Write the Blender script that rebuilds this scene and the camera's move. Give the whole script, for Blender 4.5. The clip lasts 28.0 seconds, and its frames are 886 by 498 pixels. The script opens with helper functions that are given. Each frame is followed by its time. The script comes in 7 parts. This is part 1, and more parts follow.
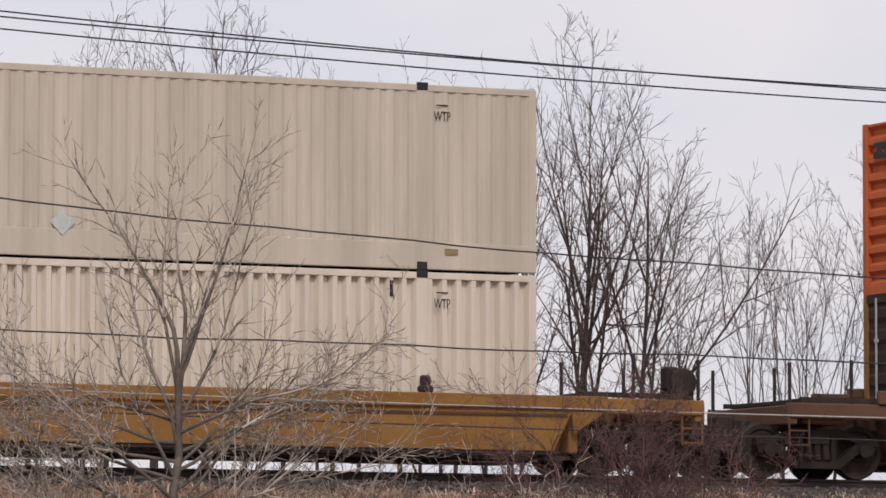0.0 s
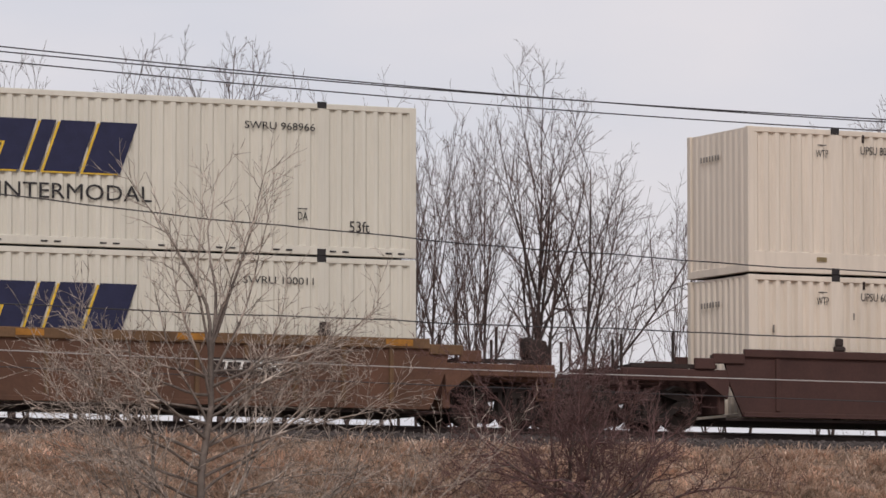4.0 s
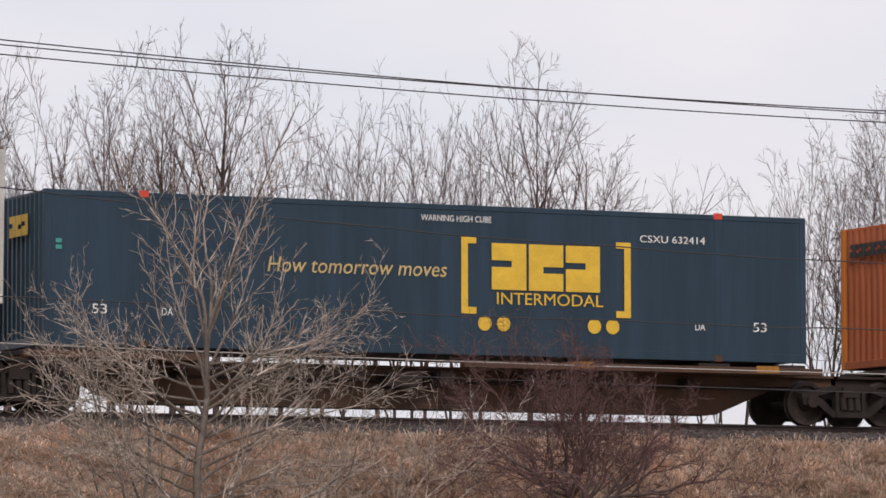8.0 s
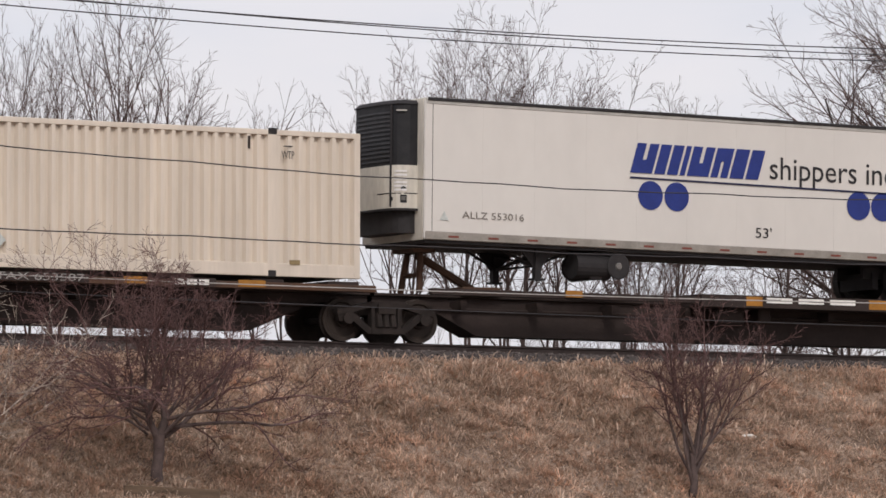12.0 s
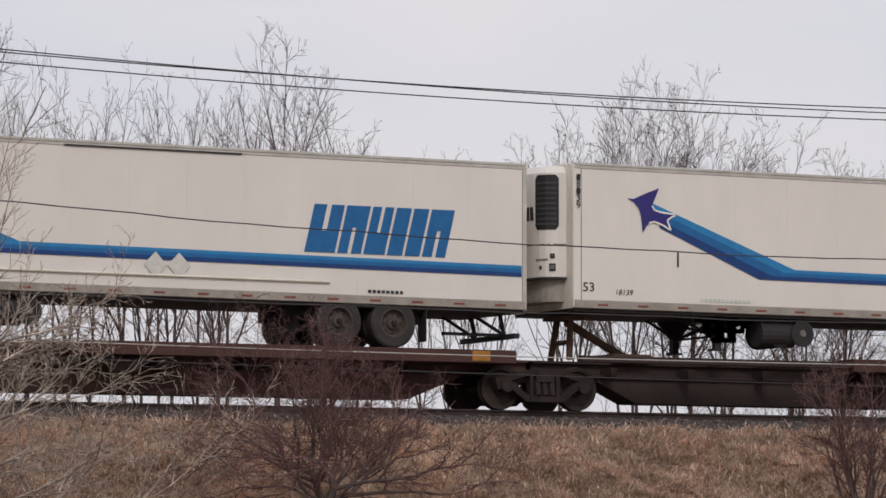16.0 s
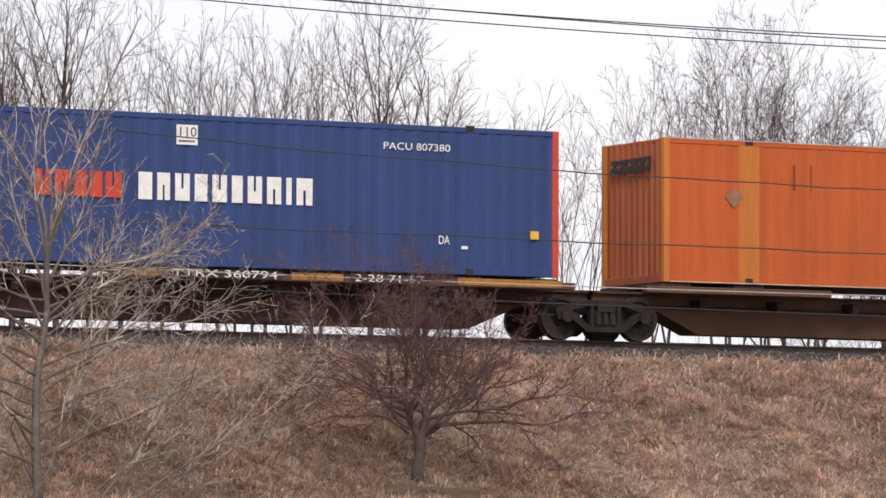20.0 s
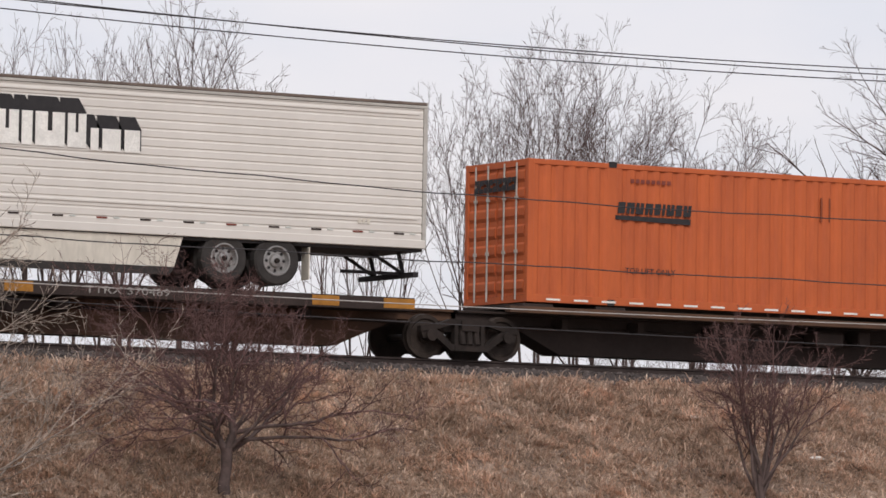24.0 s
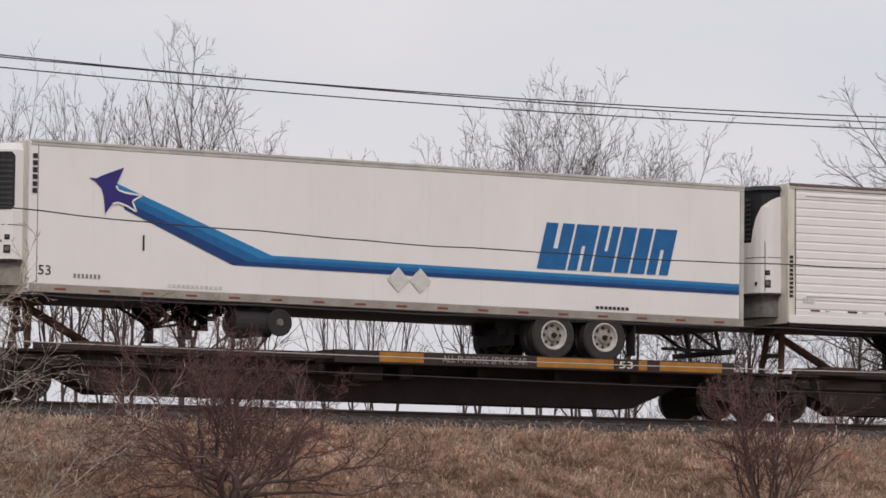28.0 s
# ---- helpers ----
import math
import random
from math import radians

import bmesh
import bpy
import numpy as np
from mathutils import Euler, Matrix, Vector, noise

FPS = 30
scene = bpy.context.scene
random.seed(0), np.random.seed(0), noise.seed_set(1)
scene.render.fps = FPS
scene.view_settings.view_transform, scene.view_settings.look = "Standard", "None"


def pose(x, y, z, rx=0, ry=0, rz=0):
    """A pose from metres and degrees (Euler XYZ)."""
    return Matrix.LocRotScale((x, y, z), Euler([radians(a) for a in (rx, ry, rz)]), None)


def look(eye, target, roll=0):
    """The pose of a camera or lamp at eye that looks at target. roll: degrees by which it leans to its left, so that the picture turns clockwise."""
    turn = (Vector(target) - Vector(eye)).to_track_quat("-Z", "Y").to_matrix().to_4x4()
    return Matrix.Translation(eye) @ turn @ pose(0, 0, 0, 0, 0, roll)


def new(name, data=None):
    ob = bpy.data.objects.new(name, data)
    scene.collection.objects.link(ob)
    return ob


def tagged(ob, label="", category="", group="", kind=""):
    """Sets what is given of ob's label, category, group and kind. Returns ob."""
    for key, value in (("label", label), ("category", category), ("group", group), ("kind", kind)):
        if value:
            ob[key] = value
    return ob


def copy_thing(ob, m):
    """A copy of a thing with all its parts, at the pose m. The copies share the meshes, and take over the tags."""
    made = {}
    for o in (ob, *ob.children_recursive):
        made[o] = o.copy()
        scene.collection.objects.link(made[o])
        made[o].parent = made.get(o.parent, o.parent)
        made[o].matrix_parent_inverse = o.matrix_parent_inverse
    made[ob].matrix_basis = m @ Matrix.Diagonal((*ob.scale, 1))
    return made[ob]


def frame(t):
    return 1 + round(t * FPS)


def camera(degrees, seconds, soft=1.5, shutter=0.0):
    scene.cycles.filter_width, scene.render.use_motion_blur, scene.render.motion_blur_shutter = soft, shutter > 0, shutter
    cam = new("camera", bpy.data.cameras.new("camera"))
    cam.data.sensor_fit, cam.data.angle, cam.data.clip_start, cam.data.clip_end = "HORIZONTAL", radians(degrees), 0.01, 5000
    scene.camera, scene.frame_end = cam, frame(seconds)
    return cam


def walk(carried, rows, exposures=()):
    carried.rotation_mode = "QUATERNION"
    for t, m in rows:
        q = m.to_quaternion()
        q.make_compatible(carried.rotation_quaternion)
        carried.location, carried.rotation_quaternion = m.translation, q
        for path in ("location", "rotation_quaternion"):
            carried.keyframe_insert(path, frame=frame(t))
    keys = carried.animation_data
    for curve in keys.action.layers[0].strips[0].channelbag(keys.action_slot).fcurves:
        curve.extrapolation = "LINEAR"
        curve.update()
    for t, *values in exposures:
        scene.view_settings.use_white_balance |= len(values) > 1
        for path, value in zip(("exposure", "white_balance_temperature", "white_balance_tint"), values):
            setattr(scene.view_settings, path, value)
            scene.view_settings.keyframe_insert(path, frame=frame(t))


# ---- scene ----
# ---- camera ----
cam = camera(10.220, 28.0, soft=1.6)
EYE = Vector((-45.860, -87.353, -4.374))
# seconds, metres moved along the line of sight, heading east of north, tilt up, lean
AIM = [
    (0.0, 17.73, 24.735, 4.576, 0.044),
    (0.5, 17.68, 24.566, 4.54, 0.074),
    (1.0, 17.64, 24.483, 4.588, -0.097),
    (1.5, 17.63, 24.52, 4.559, 0.079),
    (2.0, 9.2, 24.665, 4.601, 0.074),
    (2.5, 0, 24.863, 4.632, -0.055),
    (4.5, 0, 25.119, 4.636, 0.05),
    (5.0, 0, 25.042, 4.655, 0.195),
    (5.5, 0, 25.026, 4.675, 0.07),
    (6.0, 0, 25.017, 4.664, -0.05),
    (6.5, 0, 25.071, 4.7, -0.08),
    (7.0, 0, 25.093, 4.647, -0.114),
    (7.5, 0, 25.138, 4.608, -0.105),
    (8.0, 0, 25.117, 4.538, -0.101),
    (8.5, 0, 25.114, 4.573, -0.008),
    (9.0, 0, 25.128, 4.587, 0.085),
    (9.5, 0, 25.121, 4.599, -0.009),
    (10.0, 0, 25.124, 4.621, -0.102),
    (10.5, 0, 26.817, 4.899, 0.017),
    (11.0, 0, 28.372, 4.336, 0.047),
    (11.5, 0, 29.638, 3.785, 0.064),
    (12.0, 0, 29.973, 3.568, 0.08),
    (12.5, 0, 29.507, 3.579, 0.133),
    (14.5, 0, 28.595, 3.958, 0.168),
    (15.0, 0, 28.49, 4.104, 0.378),
    (15.5, 0, 28.253, 4.252, 0.213),
    (16.0, 0, 28.048, 4.36, -0.257),
    (16.5, 0, 28.003, 4.446, -0.182),
    (17.0, 0, 28.041, 4.475, -0.065),
    (17.5, 0, 27.942, 4.455, -0.122),
    (18.0, 0, 26.939, 4.348, -0.416),
    (18.5, 0, 25.811, 3.938, -0.147),
    (19.0, 0, 26.486, 3.646, -0.101),
    (19.5, 0, 26.815, 3.522, 0.104),
    (20.0, 0, 26.959, 3.553, 0.186),
    (20.5, 0, 27.096, 3.683, 0.398),
    (21.0, 0, 27.262, 3.761, 0.377),
    (21.5, 0, 27.466, 3.792, 0.664),
    (22.0, 0, 27.658, 3.779, 0.999),
    (22.5, 0, 27.942, 3.815, 1.4),
    (24.5, 0, 29.787, 3.655, 0.97),
    (25.0, 0, 30.471, 3.491, 1.296),
    (25.5, 0, 30.78, 3.456, 1.247),
    (26.0, 0, 30.147, 3.587, 1.019),
    (26.5, 0, 29.756, 3.757, 0.807),
    (27.0, 0, 29.562, 3.97, 0.477),
    (27.5, 0, 29.332, 4.166, 0.169),
    (28.0, 0, 29.14, 4.374, 0.235),
]


def aimed(step, head, tilt, lean):
    eye = EYE + step * Vector((math.sin(radians(25)) * math.cos(radians(5.2)), math.cos(radians(25)) * math.cos(radians(5.2)), math.sin(radians(5.2))))
    way = Vector((math.sin(radians(head)) * math.cos(radians(tilt)), math.cos(radians(head)) * math.cos(radians(tilt)), math.sin(radians(tilt))))
    return look(eye, eye + way, lean)


EXPOSURES = [
    (0.0, 0.12), (1.0, -0.03), (2.0, 0.02), (5.0, 0.03), (7.0, 0.05), (8.0, 0.22), (9.0, 0.15), (10.0, -0.08), (11.0, -0.18), (12.0, 0.2), (12.5, 0.2), (14.5, 0.12), (16.0, 0.03), (17.0, 0.03),
    (18.0, 0.05), (19.0, 0.28), (20.0, 0.56), (21.0, 0.59), (22.0, 0.35), (22.5, 0.25), (24.5, 0.25), (25.0, 0.28), (26.0, 0.26), (27.0, 0.12), (28.0, 0.03),
]
walk(cam, [(t, aimed(*a)) for t, *a in AIM], [(t, stops, 6560, 13.0 if t < 10.5 else 11.9) for t, stops in EXPOSURES])

# seconds, metres run by the train
RUN = [
    (0.0, -104.64), (0.5, -99.15), (1.0, -93.64), (1.5, -88.07), (2.0, -82.45), (2.5, -76.74), (4.5, -53.63), (5.0, -47.77),
    (5.5, -41.83), (6.0, -35.83), (6.5, -29.77), (7.0, -23.66), (7.5, -17.52), (8.0, -11.34), (8.5, -5.12), (9.0, 1.14),
    (9.5, 7.48), (10.0, 13.86), (10.5, 20.3), (11.0, 26.78), (11.5, 33.32), (12.0, 39.91), (12.5, 46.56), (14.5, 73.47),
    (15.0, 80.26), (15.5, 87.12), (16.0, 94.02), (16.5, 100.96), (17.0, 107.94), (17.5, 114.96), (18.0, 122.01), (18.5, 129.11),
    (19.0, 136.27), (19.5, 143.48), (20.0, 150.75), (20.5, 158.05), (21.0, 165.39), (21.5, 172.77), (22.0, 180.18), (22.5, 187.63),
    (24.5, 217.51), (25.0, 225.13), (25.5, 232.84), (26.0, 240.61), (26.5, 248.41), (27.0, 256.22), (27.5, 264.04), (28.0, 271.87),
]

# ---- world and light ----
world = bpy.data.worlds.new("sky")
scene.world = world
world.use_nodes = True
wn, wl = world.node_tree.nodes, world.node_tree.links
wn.clear()
sky = wn.new("ShaderNodeTexSky")
sky.sky_type, sky.sun_disc = "NISHITA", False
sky.sun_elevation, sky.sun_rotation = radians(41), radians(201)
sky.air_density, sky.dust_density, sky.ozone_density = 1.0, 3.0, 1.0
coord = wn.new("ShaderNodeTexCoord")
wmap = wn.new("ShaderNodeMapping")
wmap.inputs["Scale"].default_value = (3.2, 3.2, 9.0)
cloud = wn.new("ShaderNodeTexNoise")
cloud.inputs["Scale"].default_value, cloud.inputs["Detail"].default_value = 2.2, 5.0
ramp = wn.new("ShaderNodeValToRGB")
ramp.color_ramp.elements[0].position, ramp.color_ramp.elements[0].color = 0.34, (6.55, 6.76, 7.45, 1)
ramp.color_ramp.elements[1].position, ramp.color_ramp.elements[1].color = 0.66, (7.85, 7.58, 7.8, 1)
wmix = wn.new("ShaderNodeMix")
wmix.data_type = "RGBA"
wmix.inputs["Factor"].default_value = 0.86
bg = wn.new("ShaderNodeBackground")
bg.inputs["Strength"].default_value = 0.1
wo = wn.new("ShaderNodeOutputWorld")
wl.new(coord.outputs["Generated"], wmap.inputs["Vector"])
wl.new(wmap.outputs["Vector"], cloud.inputs["Vector"])
wl.new(cloud.outputs["Fac"], ramp.inputs["Fac"])
wl.new(sky.outputs["Color"], wmix.inputs["A"])
wl.new(ramp.outputs["Color"], wmix.inputs["B"])
wl.new(wmix.outputs["Result"], bg.inputs["Color"])
wl.new(bg.outputs["Background"], wo.inputs["Surface"])

sun = new("sun", bpy.data.lights.new("sun", "SUN"))
sun.data.energy, sun.data.angle, sun.data.color = 1.4, radians(14), (1.0, 0.965, 0.925)
sun.matrix_world = look((-31, -79, 74), (0, 0, 0))


# ---- materials ----
def material(name, color, rough=0.6, metal=0.0, dark=0.72, scale=3.0, fine=40.0, bump=0.15, stretch=(1, 1, 1), stain=0.5, random_part=0.0, tint=None, grain=0.18):
    """A worn surface: large stains and fine grain over one base colour."""
    m = bpy.data.materials.new(name)
    m.use_nodes = True
    n, l = m.node_tree.nodes, m.node_tree.links
    b = n["Principled BSDF"]
    tc = n.new("ShaderNodeTexCoord")
    mp = n.new("ShaderNodeMapping")
    mp.inputs["Scale"].default_value = stretch
    l.new(tc.outputs["Object"], mp.inputs["Vector"])
    big = n.new("ShaderNodeTexNoise")
    big.inputs["Scale"].default_value, big.inputs["Detail"].default_value, big.inputs["Roughness"].default_value = scale, 6.0, 0.65
    small = n.new("ShaderNodeTexNoise")
    small.inputs["Scale"].default_value, small.inputs["Detail"].default_value = fine, 3.0
    for t in (big, small):
        l.new(mp.outputs["Vector"], t.inputs["Vector"])
    r = n.new("ShaderNodeValToRGB")
    r.color_ramp.elements[0].position, r.color_ramp.elements[1].position = 0.5 - 0.22 * stain, 0.5 + 0.3 * stain
    c = color
    d = tint if tint else tuple(v * dark for v in c)
    r.color_ramp.elements[0].color, r.color_ramp.elements[1].color = (*d, 1), (*c, 1)
    l.new(big.outputs["Fac"], r.inputs["Fac"])
    hv = n.new("ShaderNodeHueSaturation")
    mr = n.new("ShaderNodeMapRange")
    mr.inputs["To Min"].default_value, mr.inputs["To Max"].default_value = 1 - grain, 1 + grain
    l.new(small.outputs["Fac"], mr.inputs["Value"])
    last = mr.outputs["Result"]
    if random_part:
        oi = n.new("ShaderNodeObjectInfo" if random_part > 0 else "ShaderNodeNewGeometry")
        rr = n.new("ShaderNodeMapRange")
        rr.inputs["To Min"].default_value, rr.inputs["To Max"].default_value = 1 - abs(random_part), 1 + abs(random_part)
        l.new(oi.outputs["Random" if random_part > 0 else "Random Per Island"], rr.inputs["Value"])
        mu = n.new("ShaderNodeMath")
        mu.operation = "MULTIPLY"
        l.new(last, mu.inputs[0])
        l.new(rr.outputs["Result"], mu.inputs[1])
        last = mu.outputs["Value"]
    l.new(last, hv.inputs["Value"])
    l.new(r.outputs["Color"], hv.inputs["Color"])
    l.new(hv.outputs["Color"], b.inputs["Base Color"])
    b.inputs["Roughness"].default_value, b.inputs["Metallic"].default_value = rough, metal
    b.inputs["Specular IOR Level"].default_value = 0.3
    if bump:
        bp = n.new("ShaderNodeBump")
        bp.inputs["Strength"].default_value, bp.inputs["Distance"].default_value = bump, 0.02
        l.new(small.outputs["Fac"], bp.inputs["Height"])
        l.new(bp.outputs["Normal"], b.inputs["Normal"])
    return m


STREAK = (1.2, 1.2, 0.12)
BEIGE = material("beige_paint", (0.69, 0.607, 0.51), 0.55, dark=0.86, scale=1.4, stretch=STREAK, fine=14, grain=0.06)
BEIGE_GREY = material("greyed_beige_paint", (0.57, 0.50, 0.41), 0.6, dark=0.8, scale=1.2, stretch=STREAK, fine=14, grain=0.06)
CREAM = material("cream_white_paint", (0.63, 0.597, 0.512), 0.5, dark=0.92, scale=1.5, stretch=STREAK, fine=14, grain=0.06)
ORANGE = material("orange_paint", (0.70, 0.125, 0.018), 0.5, dark=0.92, scale=1.6, stretch=STREAK, fine=14, grain=0.06)
ORANGE_DULL = material("dulled_orange_paint", (0.54, 0.125, 0.036), 0.65, scale=1.3, stretch=(1.2, 1.2, 0.3), fine=14, stain=0.8, grain=0.08, tint=(0.38, 0.088, 0.032))
ORANGE_OLD = material("older_orange_paint", (0.47, 0.098, 0.022), 0.55, dark=0.82, scale=1.6, stretch=STREAK, fine=14, grain=0.06)
# rear end of the smooth orange boxes: darker and browner than their sides
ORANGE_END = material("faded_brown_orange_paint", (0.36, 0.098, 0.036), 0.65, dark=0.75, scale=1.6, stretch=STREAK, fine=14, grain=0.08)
DASH_PALE = material("worn_pale_reflector", (0.62, 0.50, 0.43), 0.6, dark=0.6, scale=6)
MARK_TAN = material("tan_yellow_lettering", (0.60, 0.45, 0.20), 0.6, dark=0.8, scale=5)
ORANGE_POST = material("ochre_orange_paint", (0.52, 0.168, 0.03), 0.55, dark=0.8, scale=2, stretch=STREAK, fine=14)
NAVY = material("dark_navy_paint", (0.021, 0.045, 0.070), 0.45, dark=0.75, scale=1.6, stretch=STREAK, fine=14, grain=0.06)
BLUE = material("blue_paint", (0.03, 0.058, 0.175), 0.5, dark=0.8, scale=1.6, stretch=STREAK, fine=14, grain=0.06)
BEIGE_STAIN = material("grey_smear_on_beige", (0.50, 0.44, 0.365), 0.6, dark=0.85, scale=2.0, stretch=STREAK, fine=14, grain=0.06)
MARK_FADED = material("faded_dark_lettering", (0.24, 0.215, 0.19), 0.6, dark=0.7, scale=6)
RED = material("red_paint", (0.55, 0.06, 0.03), 0.5, dark=0.85, scale=2)
WHITE = material("white_trailer_skin", (0.645, 0.616, 0.573), 0.4, dark=0.94, scale=0.6, stretch=(1, 1, 0.5), fine=3, bump=0.02, grain=0.025)
WHITE_NEW = material("clean_white_trailer_skin", (0.712, 0.694, 0.680), 0.4, dark=0.95, scale=0.6, stretch=(1, 1, 0.5), fine=3, bump=0.02, grain=0.025)
OFFWHITE = material("dirty_white_panel", (0.66, 0.62, 0.54), 0.5, dark=0.82, scale=1.6, stretch=(1, 1, 0.3), fine=12)
ALU = material("weathered_aluminium", (0.52, 0.50, 0.46), 0.45, 0.35, dark=0.8, scale=2.5, fine=25)
MARK_WHITE = material("white_lettering", (0.8, 0.79, 0.75), 0.6, dark=0.85, scale=5)
MARK_DARK = material("dark_lettering", (0.03, 0.028, 0.03), 0.6, dark=0.7, scale=6)
MARK_NAVY = material("navy_lettering", (0.02, 0.022, 0.06), 0.5, dark=0.8, scale=4)
MARK_BLUE = material("blue_graphic", (0.02, 0.037, 0.20), 0.5, dark=0.85, scale=4)
MARK_AZURE = material("azure_graphic", (0.012, 0.115, 0.30), 0.5, dark=0.85, scale=4)
MARK_SKY = material("sky_blue_graphic", (0.02, 0.19, 0.42), 0.5, dark=0.85, scale=4)
MARK_DEEP = material("deep_blue_graphic", (0.010, 0.045, 0.17), 0.5, dark=0.85, scale=4)
MARK_INDIGO = material("indigo_graphic", (0.03, 0.025, 0.16), 0.5, dark=0.85, scale=4)
YELLOW = material("yellow_graphic", (0.72, 0.46, 0.05), 0.5, dark=0.85, scale=4)
MARK_TEAL = material("teal_sticker", (0.06, 0.33, 0.28), 0.6, dark=0.8, scale=5)
MARK_GREEN = material("green_graphic", (0.11, 0.125, 0.05), 0.5, dark=0.8, scale=5)
PLACARD = material("grey_placard", (0.55, 0.58, 0.55), 0.5, dark=0.8, scale=6)
LABEL_TAN = material("dull_tan_label", (0.30, 0.225, 0.115), 0.7, dark=0.6, scale=6)
PLACARD_FAINT = material("faded_white_placard", (0.58, 0.57, 0.53), 0.5, dark=0.85, scale=6)
PLACARD_DULL = material("rubbed_brown_placard", (0.32, 0.17, 0.10), 0.6, dark=0.7, scale=8)
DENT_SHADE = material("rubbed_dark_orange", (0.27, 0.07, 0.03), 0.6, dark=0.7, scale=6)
TRIM_PALE = material("pale_worn_edge", (0.55, 0.42, 0.33), 0.6, dark=0.7, scale=3)
REFLECT_RED = material("dark_red_reflector", (0.20, 0.05, 0.035), 0.4, dark=0.8, scale=8)
CAR_YELLOW = material("weathered_yellow_car_paint", (0.29, 0.152, 0.042), 0.7, dark=0.5, scale=1.1, fine=18, stain=0.9, tint=(0.20, 0.085, 0.02))
CAR_BROWN = material("rust_brown_car_paint", (0.14, 0.068, 0.043), 0.75, dark=0.55, scale=1.0, fine=18, stain=0.9, tint=(0.075, 0.038, 0.024))
CAR_MAROON = material("maroon_car_paint", (0.075, 0.036, 0.030), 0.75, dark=0.6, scale=1.2, fine=18, stain=0.9)
# grime, and on some sills the shade under the load, in one dark colour
CAR_DARK = material("grimy_dark_steel", (0.046, 0.032, 0.028), 0.8, dark=0.55, scale=1.5, fine=18, stain=0.9)
CAR_RUST = material("rusty_sill", (0.12, 0.058, 0.030), 0.8, dark=0.45, scale=0.9, fine=18, stain=1.0, tint=(0.045, 0.03, 0.024))
SIGNAL_YELLOW = material("yellow_reflective_plate", (0.46, 0.205, 0.035), 0.7, dark=0.5, scale=3, stain=0.9)
CHORD = material("tan_car_paint", (0.175, 0.10, 0.052), 0.75, dark=0.55, scale=1.5, fine=18, stain=0.9)
STEEL = material("grimy_truck_steel", (0.029, 0.021, 0.018), 0.85, 0.0, dark=0.55, scale=3, fine=25)
WHEEL = material("worn_wheel_steel", (0.042, 0.030, 0.024), 0.7, 0.1, dark=0.6, scale=4)
RUBBER = material("black_rubber", (0.042, 0.038, 0.036), 0.85, dark=0.7, scale=5, fine=60)
BLACK = material("black_plastic_grille", (0.02, 0.02, 0.022), 0.6, dark=0.7, scale=5)
GRILLE = material("dark_grey_grille", (0.05, 0.05, 0.054), 0.5, dark=0.7, scale=6)
CHASSIS = material("black_chassis", (0.032, 0.029, 0.030), 0.75, dark=0.7, scale=3)
DIRTY_RAIL = material("grimy_aluminium_rail", (0.36, 0.33, 0.29), 0.6, 0.1, dark=0.6, scale=2.2, fine=20, stain=0.9)
GRIMY_RAIL = material("grimy_brown_roof_rail", (0.20, 0.155, 0.13), 0.7, 0.1, dark=0.55, scale=1.6, fine=20, stain=0.9)
LEG_GREY = material("grey_leg_paint", (0.17, 0.16, 0.15), 0.6, dark=0.6, scale=5)
RIM_WHITE = material("white_wheel_rim", (0.58, 0.55, 0.51), 0.5, dark=0.7, scale=7)
RIM_DULL = material("dull_grey_wheel_rim", (0.34, 0.315, 0.28), 0.6, dark=0.6, scale=7)
RIM_ALU = material("worn_aluminium_rim", (0.336, 0.328, 0.320), 0.45, 0.5, dark=0.8, scale=7)
RIM_DARK = material("rusty_wheel_rim", (0.075, 0.06, 0.052), 0.7, dark=0.6, scale=7)
RAIL = material("rail_steel", (0.055, 0.04, 0.036), 0.6, 0.3, dark=0.6, scale=3)
TIE = material("sleeper_wood", (0.07, 0.055, 0.045), 0.9, dark=0.6, scale=4, random_part=0.3)
STONE = material("ballast_stone", (0.115, 0.096, 0.090), 0.95, dark=0.7, scale=6, random_part=-0.55, bump=0.3)
BLADE = material("dry_grass_blades", (0.843, 0.607, 0.461), 0.9, dark=0.6, scale=0.8, fine=3.0, stain=0.5, random_part=-0.32, bump=0, tint=(0.455, 0.320, 0.240), grain=0.18)


def let_light_through(m, share):
    """Thin blades pass part of the light on."""
    n, l = m.node_tree.nodes, m.node_tree.links
    b, o = n["Principled BSDF"], n["Material Output"]
    t = n.new("ShaderNodeBsdfTranslucent")
    l.new(b.inputs["Base Color"].links[0].from_socket, t.inputs["Color"])
    x = n.new("ShaderNodeMixShader")
    x.inputs["Fac"].default_value = share
    l.new(b.outputs["BSDF"], x.inputs[1])
    l.new(t.outputs["BSDF"], x.inputs[2])
    l.new(x.outputs["Shader"], o.inputs["Surface"])


let_light_through(BLADE, 0.45)
BLADE_PALE = material("bleached_grass_blades", (0.713, 0.572, 0.464), 0.9, dark=0.6, scale=0.9, fine=2.2, stain=0.9, random_part=-0.5, bump=0, tint=(0.497, 0.378, 0.292))
let_light_through(BLADE_PALE, 0.45)
BARK = material("grey_brown_bark", (0.088, 0.064, 0.059), 0.95, dark=0.6, scale=6, fine=30, bump=0.3, random_part=-0.25)
TWIG = material("grey_brown_twigs", (0.142, 0.098, 0.089), 0.95, dark=0.65, scale=5, fine=30, bump=0, random_part=-0.3)
BLADE_GREY = material("greyed_grass_blades", (0.664, 0.507, 0.387), 0.9, dark=0.6, scale=0.7, fine=2.4, stain=0.7, random_part=-0.3, bump=0, tint=(0.406, 0.304, 0.233), grain=0.18)
